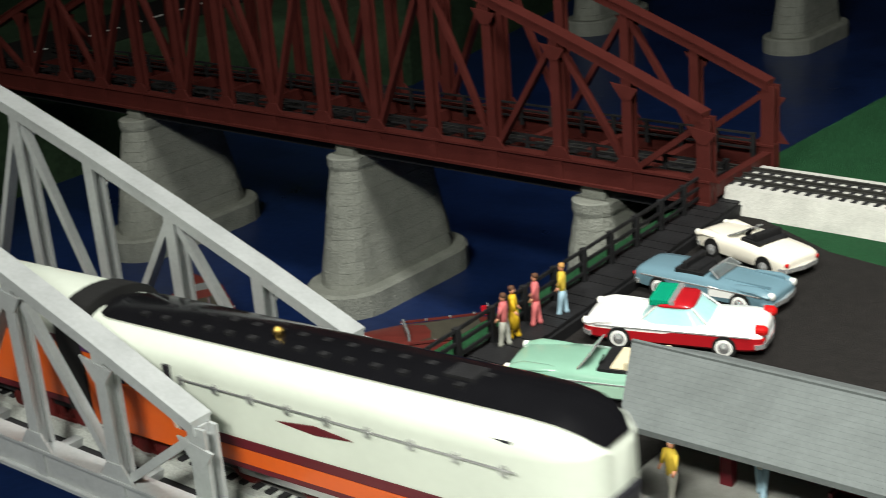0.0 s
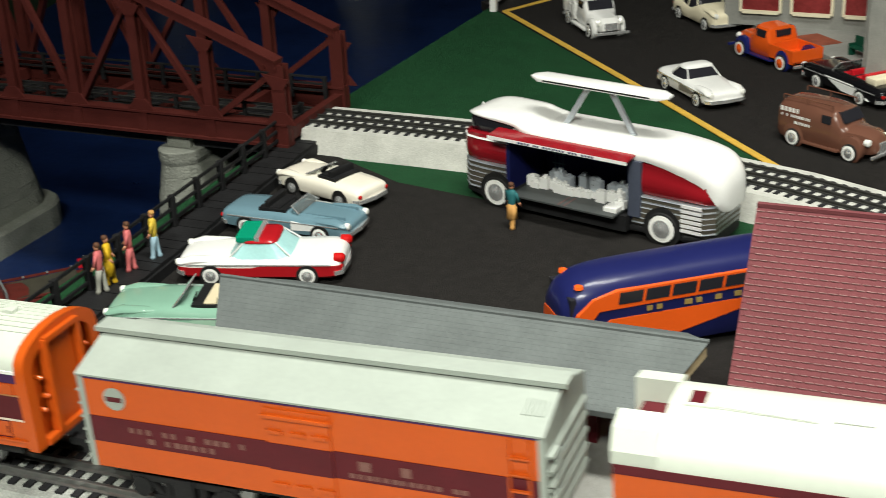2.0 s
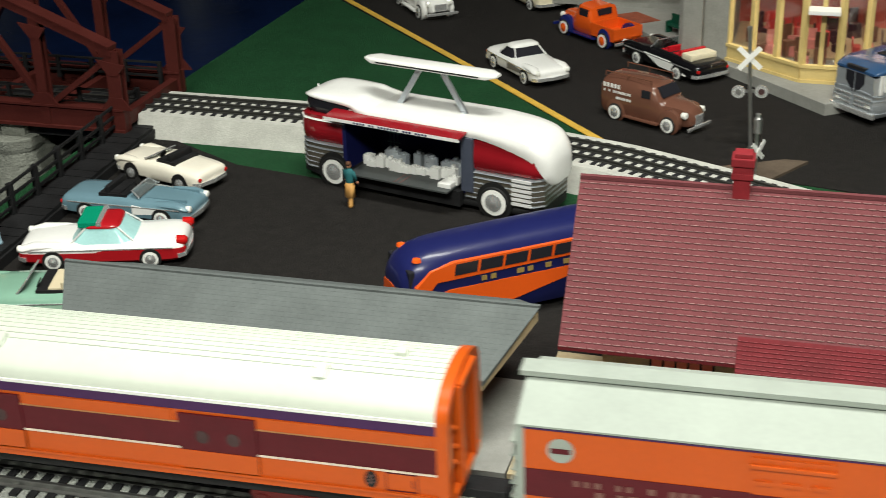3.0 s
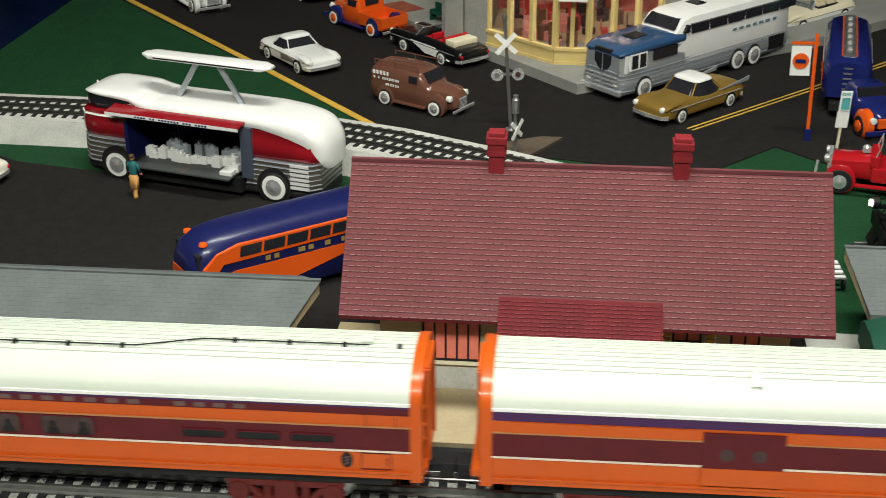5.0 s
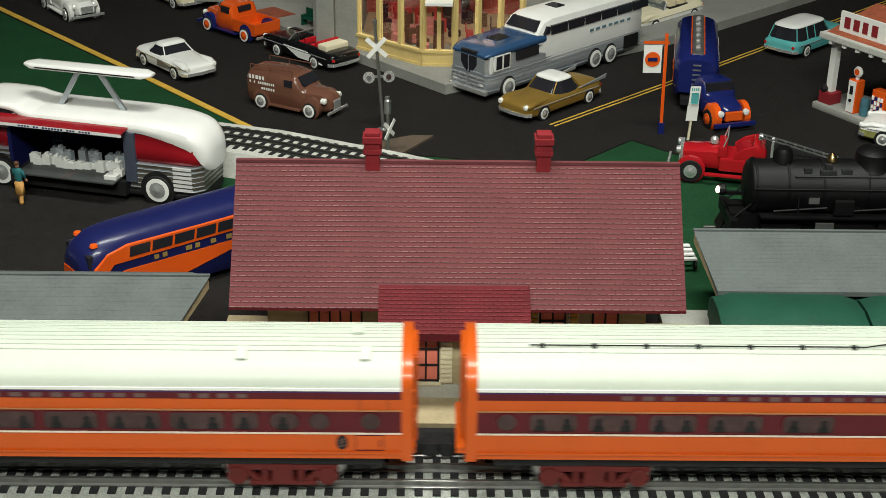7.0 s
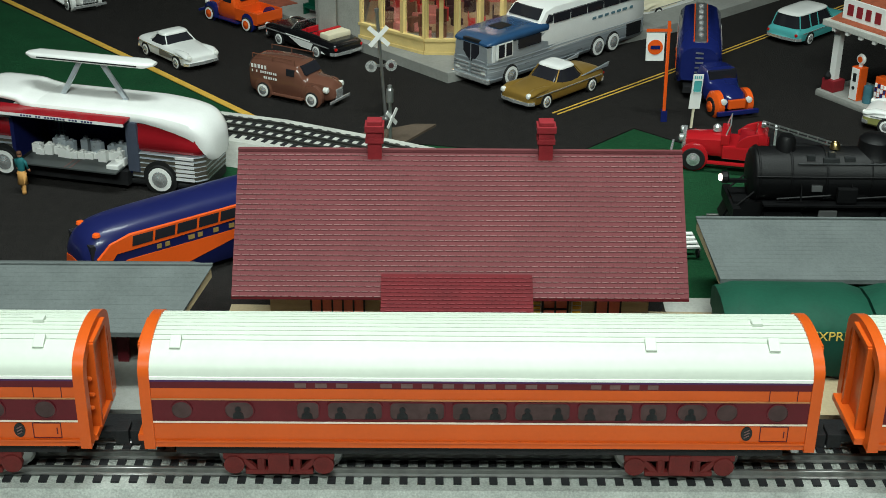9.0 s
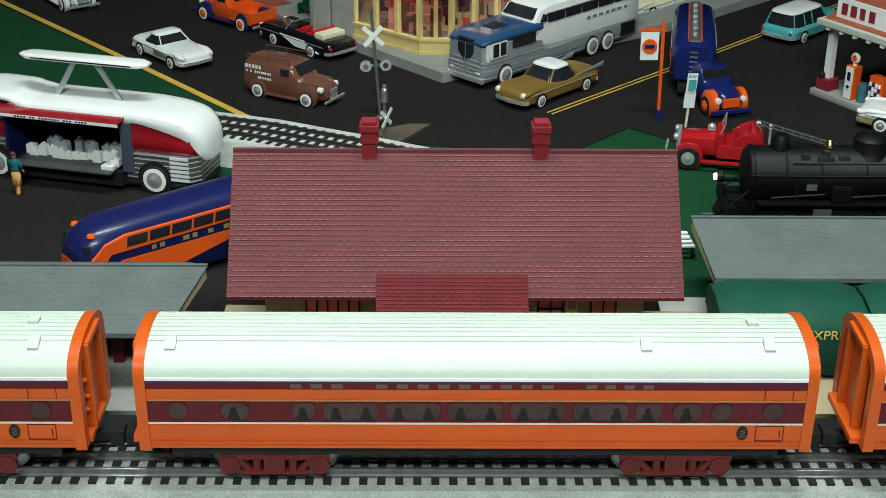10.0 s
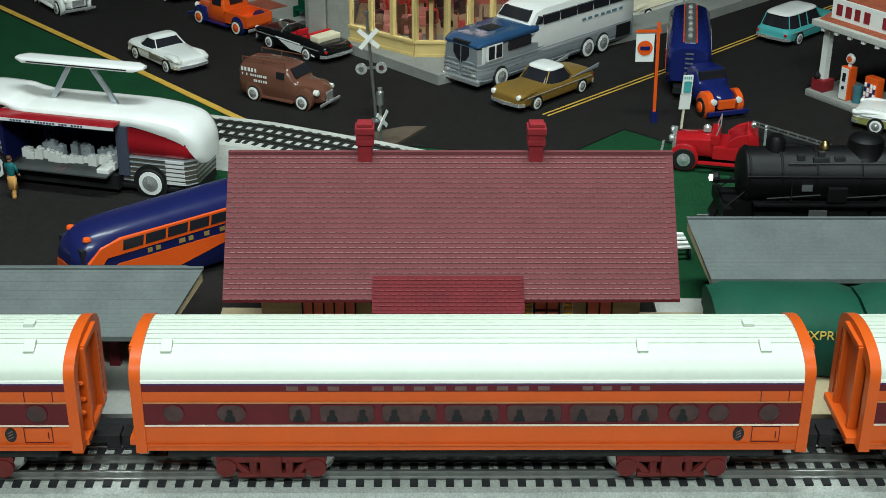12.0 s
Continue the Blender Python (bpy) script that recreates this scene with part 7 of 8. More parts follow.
    part("cab", B(0.29, 0.345, -0.027, 0.027, 0.05, 0.105, 0.002), BL, root)
    return root


steam_engine()


# ---- boardwalk along the river ----
def boardwalk():
    root = thing("boardwalk", "black boardwalk with a three-bar railing above the river", "boardwalk")
    x = lambda y: -0.58 - (y - 0.826) * 0.056
    n = 38
    for i in range(n):
        y0 = 0.72 + i * 0.0132
        a, b = x(y0), x(y0 + 0.0125)
        bm = bmesh.new()
        prism(bm, [(a, y0), (b, y0 + 0.0125), (b - 0.032, y0 + 0.0125), (a - 0.032, y0)], 0.009, 0.0122 + 0.0003 * (i % 3))
        part("plank", bm, BLACK, root)
    bm = bmesh.new()
    prism(bm, [(x(0.72) + 0.002, 0.72), (x(1.222) + 0.002, 1.222), (x(1.222) - 0.034, 1.222), (x(0.72) - 0.034, 0.72)], -0.01, 0.0095)
    part("edge_beam", bm, BLACK, root)
    bm = bmesh.new()
    prism(bm, [(x(0.72) - 0.02, 0.72), (x(1.222) - 0.02, 1.222), (x(1.222) - 0.033, 1.222), (x(0.72) - 0.033, 0.72)], -0.17, -0.01)
    part("pier_wall", bm, BLACK, root)
    P = []
    y = 0.735
    while y < 1.23:
        xx = x(y) - 0.0265
        part("post", B(xx - 0.0022, xx + 0.0022, y - 0.0022, y + 0.0022, 0.012, 0.0375), BLACK, root)
        P.append((xx, y))
        y += 0.039
    for a, b in zip(P, P[1:]):
        for z in (0.0185, 0.027, 0.036):
            bm = bmesh.new()
            bar(bm, (a[0], a[1], z), (b[0], b[1], z), 0.0016, 0.0024)
            part("handrail", bm, BLACK, root)
    return root


boardwalk()


# ---- figures: plain painted shapes ----
def figure(x, y, z, rot, colours, label, h=0.038, stride=0.0025, skirt=False):
    """A small plain painted figure in one mesh."""
    bm = bmesh.new()
    k = h / 0.038
    tags = []

    def tag(i, before):
        for f in list(bm.faces)[before:]:
            f.material_index = i
            f.smooth = True
    n0 = 0
    for s in (-1, 1):
        skin(bm, [ring(bm, Vector((s * stride, s * 0.0021, zz)) * k + Vector((-s * stride * zz / 0.018, 0, 0)) * k, (1, 0, 0), (0, 1, 0), r * k, r * k, 8) for r, zz in ((0.0019, 0.0), (0.0021, 0.002), (0.0016, 0.003), (0.002, 0.01), (0.0025, 0.018))])
    if skirt:
        skin(bm, [ring(bm, (0, 0, zz * k), (1, 0, 0), (0, 1, 0), r * k, r * 1.15 * k, 10) for r, zz in ((0.0042, 0.008), (0.0036, 0.015), (0.003, 0.02))])
    tag(0, n0)
    n0 = len(bm.faces)
    skin(bm, [ring(bm, (0, 0, zz * k), (1, 0, 0), (0, 1, 0), a * k, b * k, 10) for a, b, zz in ((0.0026, 0.0036, 0.0165), (0.0025, 0.0033, 0.021), (0.003, 0.0044, 0.0275), (0.0024, 0.004, 0.0305), (0.0012, 0.0015, 0.0318))])
    for s in (-1, 1):
        rod(bm, Vector((0.0, s * 0.0044, 0.0295)) * k, Vector((0.0018, s * 0.0056, 0.0215)) * k, 0.0013 * k, 7, 0.001 * k)
    tag(1, n0)
    n0 = len(bm.faces)
    for s in (-1, 1):
        rod(bm, Vector((0.0018, s * 0.0056, 0.0215)) * k, Vector((0.004, s * 0.0055, 0.0185)) * k, 0.001 * k, 7, 0.0008 * k)
    turned(bm, [(0.0006, 0), (0.0017, 0.0008), (0.0021, 0.0026), (0.0017, 0.0044), (0.0004, 0.0052)], 10, (0, 0, 0.0318 * k))
    tag(2, n0)
    n0 = len(bm.faces)
    turned(bm, [(0.0021, 0.0), (0.0023, 0.0012), (0.0018, 0.0026), (0.0004, 0.0032)], 10, (-0.0004, 0, 0.0346 * k))
    tag(3, n0)
    bmesh.ops.recalc_face_normals(bm, faces=bm.faces)
    me = bpy.data.meshes.new("figurine")
    bm.to_mesh(me)
    bm.free()
    for c in colours:
        me.materials.append(c)
    ob = new("figurine", me)
    ob.matrix_basis = pose(x, y, z, 0, 0, rot)
    return tagged(ob, label, "figurine", "painted figurines")


F_YEL, F_PINK, F_JEAN, F_HAIR, F_GREY, F_TEAL, F_TAN, F_GOLD = (mat("figure_" + n, c, 0.6, var=0.1, scale=200) for n, c in (("yellow", (0.6, 0.42, 0.05)), ("pink", (0.55, 0.14, 0.14)), ("jeans", (0.28, 0.42, 0.5)), ("hair", (0.1, 0.045, 0.025)), ("grey", (0.3, 0.3, 0.26)), ("teal", (0.02, 0.12, 0.13)), ("tan", (0.5, 0.26, 0.08)), ("gold", (0.65, 0.4, 0.02))))
figure(-0.597, 0.851, 0.0122, 200, (F_GREY, F_PINK, SKIN, F_HAIR), "small painted figurine in pink and grey on the boardwalk")
figure(-0.599, 0.864, 0.0122, 30, (F_GOLD, F_GOLD, SKIN, F_HAIR), "small painted figurine in a yellow dress on the boardwalk", skirt=True)
figure(-0.599, 0.889, 0.0122, 215, (F_PINK, F_PINK, SKIN, F_HAIR), "small painted figurine all in pink on the boardwalk")
figure(-0.594, 0.913, 0.0122, 210, (F_JEAN, F_YEL, SKIN, F_TAN), "small painted figurine in yellow top and pale trousers")
figure(-0.374, 1.066, 0.0015, 70, (F_TAN, F_TEAL, SKIN, F_HAIR), "small painted figurine in a dark teal coat beside the bus", skirt=True)
figure(-0.408, 0.745, 0.009, 250, (F_GREY, F_YEL, SKIN, WHITE), "small painted figurine in yellow on the platform")
figure(-0.372, 0.775, 0.009, 90, (F_JEAN, F_GREY, SKIN, F_HAIR), "small painted figurine in grey under the train shed")


# ---- boats on the river ----
def boat(x, y, rot, L, label):
    root = thing("wooden_boat", label, "boat", pose(x, y, -0.16, 0, 0, rot), "boats")
    WOOD = mat("varnished_wood", (0.13, 0.025, 0.02), 0.35, var=0.3, scale=60, stretch=(1, 6, 1))
    st = [(-L / 2, 0.024, 0.0, 0.026, 0.95), (-L * 0.2, 0.029, 0.0, 0.027, 0.95), (L * 0.15, 0.027, 0.0, 0.029, 0.94), (L * 0.35, 0.017, 0.001, 0.032, 0.9), (L * 0.5, 0.002, 0.006, 0.035, 0.9)]
    part("hull", loft(st), WOOD, root, "dark varnished red hull", smooth=True)
    part("cockpit", B(-L * 0.42, L * 0.12, -0.021, 0.021, 0.02, 0.0279), mat("boat_deck", (0.06, 0.055, 0.04), 0.7, var=0.3, scale=60), root, "dark open cockpit")
    for s in (-1, 1):
        bm = bmesh.new()
        bar(bm, (-L * 0.45, s * 0.0245, 0.0275), (L * 0.15, s * 0.0255, 0.0295), 0.002, 0.002)
        part("gunwale", bm, WOOD, root)
        for k in range(4):
            bm = bmesh.new()
            turned(bm, [(0.0012, 0), (0.0012, 0.0015)], 8, (-L * 0.4 + k * L * 0.18, s * 0.0245, 0.0285))
            part("cleat", bm, CHROME, root)
    part("windscreen", B(L * 0.13, L * 0.145, -0.018, 0.018, 0.028, 0.036), mat("boat_screen", (0.2, 0.22, 0.22), 0.1, var=0), root)
    bm = bmesh.new()
    rod(bm, (-L * 0.47, 0, 0.026), (-L * 0.47, 0, 0.048), 0.0007, 6)
    mast = part("flag_staff", bm, CHROME, root)
    part("flag", B(-L * 0.47, -L * 0.42, -0.0004, 0.0004, 0.036, 0.046), RED, mast, "small red flag")
    return root


boat(-0.878, 1.083, 230, 0.13, "dark red varnished wooden launch below the boardwalk")
boat(-1.14, 1.033, 150, 0.12, "dark red varnished wooden launch behind the silver bridge")


# ---- white fence by the river ----
def fence():
    root = thing("road_fence", "white post and rail fence at the road's end", "fence")
    pts = [(-0.628, 1.695 + 0.062 * i) for i in range(8)]
    for x, y in pts:
        part("post", B(x - 0.0038, x + 0.0038, y - 0.0038, y + 0.0038, 0, 0.028, 0.0006), WHITE, root)
    for a, b in zip(pts, pts[1:]):
        for z in (0.011, 0.0195):
            part("rail", B(a[0] - 0.0014, a[0] + 0.0014, a[1] + 0.0038, b[1] - 0.0038, z - 0.002, z + 0.002), WHITE, root)


fence()


# ---- crossing signals and signs ----
def crossbuck(root, z, r, w):
    for a in (-1, 1):
        bm = bmesh.new()
        bar(bm, (-r * 0.72, -0.0022 - 0.0004 * a, z - a * r * 0.72), (r * 0.72, -0.0022 - 0.0004 * a, z + a * r * 0.72), w, 0.0006, up=(0, 1, 0))
        part("crossbuck_arm", bm, WHITE, root, "white crossbuck board")


def crossing_signal(x, y, h, lean, rot, label, lights):
    root = thing("crossing_signal", label, "signal", pose(x, y, 0, 0, lean, rot), "crossing signals")
    bm = bmesh.new()
    turned(bm, [(0.006, 0), (0.006, 0.002), (0.002, 0.003), (0.0016, 0.006), (0.0016, h), (0.0022, h + 0.001), (0.0022, h + 0.004), (0.0, h + 0.005)], 12)
    part("mast", bm, DULLMETAL, root, "grey metal mast", smooth=True)
    if lights:
        crossbuck(root, h * 0.79, 0.0125, 0.0042)
        part("light_arm", B(-0.011, 0.011, -0.001, 0.001, h * 0.505, h * 0.525), DULLMETAL, root)
        for s in (-1, 1):
            bm = bmesh.new()
            turned(bm, [(0.0056, -0.0012), (0.0056, 0.0), (0.0035, 0.002), (0, 0.003)], 16, (s * 0.0095, -0.001, h * 0.515), "y")
            disc = part("signal_disc", bm, CHROME, root, smooth=True)
            bm = bmesh.new()
            turned(bm, [(0.0026, -0.0012), (0.0026, 0)], 12, (s * 0.0095, -0.0016, h * 0.515), "y")
            part("lens", bm, DULLMETAL if s < 0 else GLASSGREY, disc)
    else:
        bm = bmesh.new()
        turned(bm, [(0.0034, 0), (0.0034, 0.012), (0.002, 0.014)], 12, (0, 0, h - 0.012))
        part("bell_housing", bm, DULLMETAL, root)
        crossbuck(root, h * 0.5, 0.0105, 0.0038)
    return root


crossing_signal(-0.079, 1.257, 0.106, -4, 0, "grey railway crossing signal with white crossbuck and twin lamps", True)
crossing_signal(-0.071, 1.19, 0.054, 0, 58, "small grey crossing signal with a tilted white crossbuck", False)


def fuel_sign():
    root = thing("fuel_sign", "orange hanging fuel sign with a plain round mark", "sign", pose(0.189, 1.261, 0, 0, -1, 0))
    part("base", B(-0.003, 0.003, -0.003, 0.003, 0, 0.012), ROYAL, root, "dark blue foot")
    part("pole", B(-0.0015, 0.0015, -0.0015, 0.0015, 0.012, 0.1), HOTORANGE, root)
    part("arm", B(-0.021, 0.003, -0.001, 0.001, 0.0905, 0.0928), HOTORANGE, root)
    bd = part("board", B(-0.0205, -0.0035, -0.001, 0.001, 0.062, 0.089), WHITE, root, "white square board")
    bm = bmesh.new()
    turned(bm, [(0.0072, 0), (0.0072, -0.0006)], 20, (-0.012, -0.001, 0.0755), "y")
    part("disc", bm, HOTORANGE, bd, "plain orange disc")
    part("disc_bar", B(-0.0165, -0.0075, -0.0022, -0.0015, 0.0738, 0.0772), ROYAL, bd)
    return root


fuel_sign()


def route_sign():
    root = thing("route_sign", "small pale route sign on a cream post", "sign", pose(0.213, 1.243, 0.001, 0, 3, 12))
    part("post", B(-0.001, 0.001, -0.001, 0.001, 0, 0.028), CREAM, root)
    part("plate", B(-0.0055, 0.0055, -0.0016, -0.0004, 0.02, 0.035, 0.0003), WHITE, root)
    part("plate", B(-0.005, 0.005, -0.0018, -0.0004, 0.0352, 0.054, 0.0003), WHITE, root)
    part("shield", B(-0.0036, 0.0036, -0.0023, -0.0016, 0.0375, 0.048, 0.0012), TEAL, root, "blue-green shield")
    bars(root, -0.004, 0.004, 0.05, 0.0525, 4, TEAL, -0.0018, seed=61)


route_sign()


# ---- corner cafe ----
YELLOWTRIM = mat("yellow_trim", (0.62, 0.47, 0.19), 0.55, var=0.1, scale=80)
CAFEWALL = mat("cafe_grey", (0.24, 0.24, 0.22), 0.8, var=0.15, scale=60, bump=0.2)
CLEAR = mat("shop_glass", (0.9, 0.9, 0.9), 0.03, var=0, trans=1.0)


def glazed(root, a, b, z0, z1, cuts, name="shopfront"):
    """A glazed facet of the cafe from a to b."""
    a, b = Vector(a), Vector(b)
    d = (b - a)
    L = d.length
    rot = math.degrees(math.atan2(d.y, d.x))
    front = part(name, B(0, L, -0.002, 0.006, z0, z0 + 0.016), YELLOWTRIM, root, "yellow painted shopfront")
    front.matrix_basis = pose(a.x, a.y, 0, 0, 0, rot)
    part("plinth_moulding", B(-0.0005, L + 0.0005, -0.0035, 0.0, z0 + 0.0, z0 + 0.003), YELLOWTRIM, front)
    part("sill", B(-0.0005, L + 0.0005, -0.0035, 0.002, z0 + 0.0145, z0 + 0.0175), YELLOWTRIM, front)
    part("lintel", B(0, L, -0.002, 0.006, z1 - 0.012, z1), YELLOWTRIM, front)
    for i in range(cuts + 1):
        x = L * i / cuts
        part("mullion", B(x - 0.0022, x + 0.0022, -0.0022, 0.004, z0 + 0.016, z1 - 0.012), YELLOWTRIM, front)
    for i in range(cuts):
        p = part("pane", B(L * i / cuts + 0.0022, L * (i + 1) / cuts - 0.0022, 0.0012, 0.002, z0 + 0.0172, z1 - 0.012), CLEAR, front)
        p.visible_shadow = False
    return front


def cafe():
    root = thing("corner_cafe", "grey corner cafe with yellow-framed bay windows", "building")
    z0, z1 = 0.012, 0.13
    A, Bc, C, D = (-0.12, 1.482), (-0.047, 1.424), (-0.012, 1.424), (0.062, 1.495)
    glazed(root, A, Bc, z0, z1, 3)
    glazed(root, Bc, C, z0, z1, 2)
    glazed(root, C, D, z0, z1, 3)
    bm = bmesh.new()
    prism(bm, [A, Bc, C, D, (0.03, 1.62), (-0.16, 1.62)], z1, z1 + 0.05)
    part("upper_storey", bm, CAFEWALL, root)
    bm = bmesh.new()
    prism(bm, [(-0.13, 1.62), (0.1, 1.62), (0.1, 1.63), (-0.13, 1.63)], z0, z1)
    part("back_wall", bm, mat("cafe_inside", (0.42, 0.1, 0.08), 0.8, var=0.5, scale=45), root, "warm red-brown interior wall")
    part("side_wall", B(-0.162, -0.12, 1.48, 1.63, z0, z1), CAFEWALL, root, "grey side pier")
    part("side_wall", B(0.062, 0.1, 1.495, 1.63, z0, z1), CAFEWALL, root)
    part("awning", B(-0.044, -0.015, 1.405, 1.424, 0.082, 0.086, 0.001), WHITE, root, "pale door canopy")
    part("interior_floor", B(-0.118, 0.06, 1.5, 1.62, z0, z0 + 0.002), WALLTAN, root)
    # unseen emitter added below the ceiling to brighten the rooms behind the glass
    bm = bmesh.new()
    box(bm, -0.09, 0.03, 1.5, 1.58, z1 - 0.006, z1 - 0.003)
    part("fill_lamp", bm, mat("cafe_fill", (1.0, 0.72, 0.55), 0.5, var=0, emit=3.5), root, "unseen glowing panel added to brighten the cafe interior")
    rnd = random.Random(8)
    cols = [mat("booth_red", (0.5, 0.05, 0.045), 0.5, var=0.2), mat("booth_dark", (0.05, 0.02, 0.025), 0.6, var=0.1), mat("booth_rose", (0.55, 0.2, 0.17), 0.5, var=0.2), mat("table_brown", (0.16, 0.07, 0.04), 0.5, var=0.2)]
    for i in range(34):
        x, y = rnd.uniform(-0.105, 0.045), rnd.uniform(1.455, 1.585)
        if y < 1.425 + abs(x + 0.03) * 0.9 + 0.014:
            y += 0.045
        hgt = rnd.uniform(0.014, 0.034)
        bm = box(bmesh.new(), -0.006, 0.006, -0.004, 0.004, 0, hgt * 0.5, 0.0008)
        box(bm, -0.006, 0.006, 0.0035, 0.005, hgt * 0.5, hgt, 0.0005)
        o = part("booth_seat", bm, cols[i % 4], root)
        o.matrix_basis = pose(x, y, z0 + 0.002, 0, 0, rnd.choice((0, 40, -40, 90)))
    for i in range(6):
        x = -0.1 + i * 0.026
        bm = bmesh.new()
        turned(bm, [(0.001, 0.02), (0.001, 0.008), (0.008, 0.004), (0.0085, 0.0)], 14, (x, 1.5 + abs(x + 0.03) * 0.5, 0.095))
        part("pendant_shade", bm, cols[0], root, "red pendant shade")
    # left wing with a shop window
    part("wing_wall", B(-0.34, -0.162, 1.66, 1.78, z0, 0.15), CAFEWALL, root, "grey wing wall")
    part("column", B(-0.165, -0.145, 1.465, 1.487, z0, 0.15, 0.002), CAFEWALL, root, "grey corner column")
    part("link_wall", B(-0.17, -0.158, 1.487, 1.66, z0, 0.15), CAFEWALL, root)
    for a in (-0.32, -0.265, -0.21):
        w = part("shop_window", B(a, a + 0.04, 1.657, 1.661, 0.03, 0.1), mat("shop_dark_red", (0.2, 0.03, 0.03), 0.2, var=0.4, scale=40), root, "dark red shop window")
        part("window_frame", B(a - 0.003, a, 1.655, 1.661, 0.028, 0.102), CREAM, w)
        part("window_frame", B(a + 0.04, a + 0.043, 1.655, 1.661, 0.028, 0.102), CREAM, w)
        part("window_frame", B(a, a + 0.04, 1.655, 1.661, 0.026, 0.03), CREAM, w)
    return root


cafe()
bench(-0.172, 1.553, 0.012, 0.048, GREEN, "dark green slatted bench on the sidewalk", -42)
slab("tiled_panel", [(-0.235, 1.585), (-0.205, 1.61), (-0.235, 1.64), (-0.265, 1.615)], 0.012, 0.0128, mat("brick_panel", (0.25, 0.07, 0.04), 0.8, var=0.3, scale=120), "red brick panel set in the sidewalk", "paving")


# ---- filling station ----
def gas_station():
    root = thing("filling_station", "filling station canopy with an orange roof and white posts", "filling station", pose(0.369, 1.34, 0, 0, 0, -56))
    # local x runs along the canopy's front towards the viewer, y away behind it
    part("island", B(-0.012, 0.2, -0.012, 0.05, 0.0, 0.008, 0.003), SIDEWALK, root, "pale concrete pump island")
    rf = part("roof", B(-0.012, 0.22, -0.014, 0.13, 0.075, 0.081, 0.001), CONCRETE, root, "pale canopy edge")
    bm = bmesh.new()
    extrude_x(bm, [(-0.008, 0.081), (0.06, 0.1), (0.13, 0.081)], -0.008, 0.216)
    part("roof_slope", bm, mat("brick_orange_roof", (0.3, 0.08, 0.04), 0.75, var=0.3, scale=160), rf, "orange-brown tiled slope")
    for i in range(12):
        part("canopy_lamp", B(0.0 + i * 0.017, 0.004 + i * 0.017, -0.013, -0.009, 0.0715, 0.075, 0.0008), WHITE, rf)
    for x in (0.0, 0.19):
        part("post", B(x - 0.0035, x + 0.0035, -0.0035, 0.0035, 0.008, 0.075), WHITE, root, "white canopy post")
        pl = part("planter", B(x - 0.008, x + 0.008, -0.008, 0.008, 0.008, 0.02, 0.001), CHIMNEY, root, "dark red planter")
        bm = bmesh.new()
        turned(bm, [(0.003, 0), (0.0036, 0.003), (0.001, 0.008)], 8, (x - 0.003, -0.006, 0.02))
        part("shrub", bm, BLACK, pl)
    sg = part("sign_board", B(0.0, 0.16, 0.0, 0.003, 0.083, 0.103), WHITE, root, "white roof sign with dark plain bars")
    bm = bmesh.new()
    x = 0.006
    for w in (0.009, 0.009, 0.008, 0.009, 0, 0.009, 0.009, 0.009, 0.009, 0.008, 0.007, 0.009):
        if w:
            box(bm, x, x + w * 0.8, -0.0006, 0.0, 0.0875, 0.0985)
        x += 0.0115
    part("sign_bars", bm, CHIMNEY, sg)
    part("office_wall", B(0.0, 0.2, 0.125, 0.13, 0.0, 0.075), CAFEWALL, root)
    return root


gas_station()


def fuel_pump(x, y, rot):
    root = thing("fuel_pump", "orange and white fuel pump with a round globe", "fuel pump", pose(x, y, 0.008, 0, 0, rot), "fuel pumps")
    part("cabinet", B(-0.0055, 0.0055, -0.0055, 0.0055, 0, 0.034, 0.001), HOTORANGE, root, "orange cabinet")
    fr = part("face", B(-0.0062, -0.0054, -0.0045, 0.0045, 0.001, 0.033), WHITE, root, "white front panel")
    part("dial", B(-0.0066, -0.0061, -0.002, 0.002, 0.0195, 0.028), BLACK, fr)
    bm = bmesh.new()
    turned(bm, [(0.0018, 0), (0.0018, -0.0006)], 12, (-0.0062, 0, 0.013), "x")
    part("emblem", bm, BLACK, fr)
    bm = bmesh.new()
    turned(bm, [(0.002, 0), (0.002, 0.002)], 10, (0, 0, 0.034))
    turned(bm, [(0.0, -0.002), (0.0045, -0.0018), (0.0055, 0), (0.0045, 0.0018), (0, 0.002)], 18, (0, 0, 0.0415), "x")
    part("globe", bm, WHITE, root, "white round globe", smooth=True)
    part("globe_mark", turned(bmesh.new(), [(0.003, -0.0024), (0.003, -0.0019)], 14, (0, 0, 0.0415), "x"), HOTORANGE, root)
    return root


fuel_pump(0.386, 1.312, 32)
fuel_pump(0.45, 1.222, 32)


def oil_rack():
    root = thing("oil_rack", "orange oil rack with rows of pale cans", "display rack", pose(0.404, 1.287, 0.008, 0, 0, 32))
    part("frame", B(-0.004, 0.006, -0.008, 0.008, 0, 0.031, 0.0008), HOTORANGE, root)
    for r in range(5):
        for c in range(4):
            bm = bmesh.new()
            turned(bm, [(0.0013, 0), (0.0013, 0.0035)], 8, (-0.0048, -0.0055 + c * 0.0037, 0.003 + r * 0.0046))
            part("oil_can", bm, WHITE if (r + c) % 3 else ROYAL, root)
    return root


oil_rack()
d = thing("oil_drum", "faded teal oil drum between the pumps", "drum", pose(0.394, 1.302, 0.008))
part("body", turned(bmesh.new(), [(0.0045, 0), (0.0048, 0.005), (0.0045, 0.006), (0.0048, 0.011), (0.0045, 0.017)], 16), mat("drum_teal", (0.06, 0.16, 0.2), 0.5, var=0.2, scale=120), d, smooth=True)
part("lid", turned(bmesh.new(), [(0.0042, 0.017), (0.004, 0.0175)], 16), mat("drum_lid", (0.05, 0.13, 0.17), 0.5, var=0.2), d)


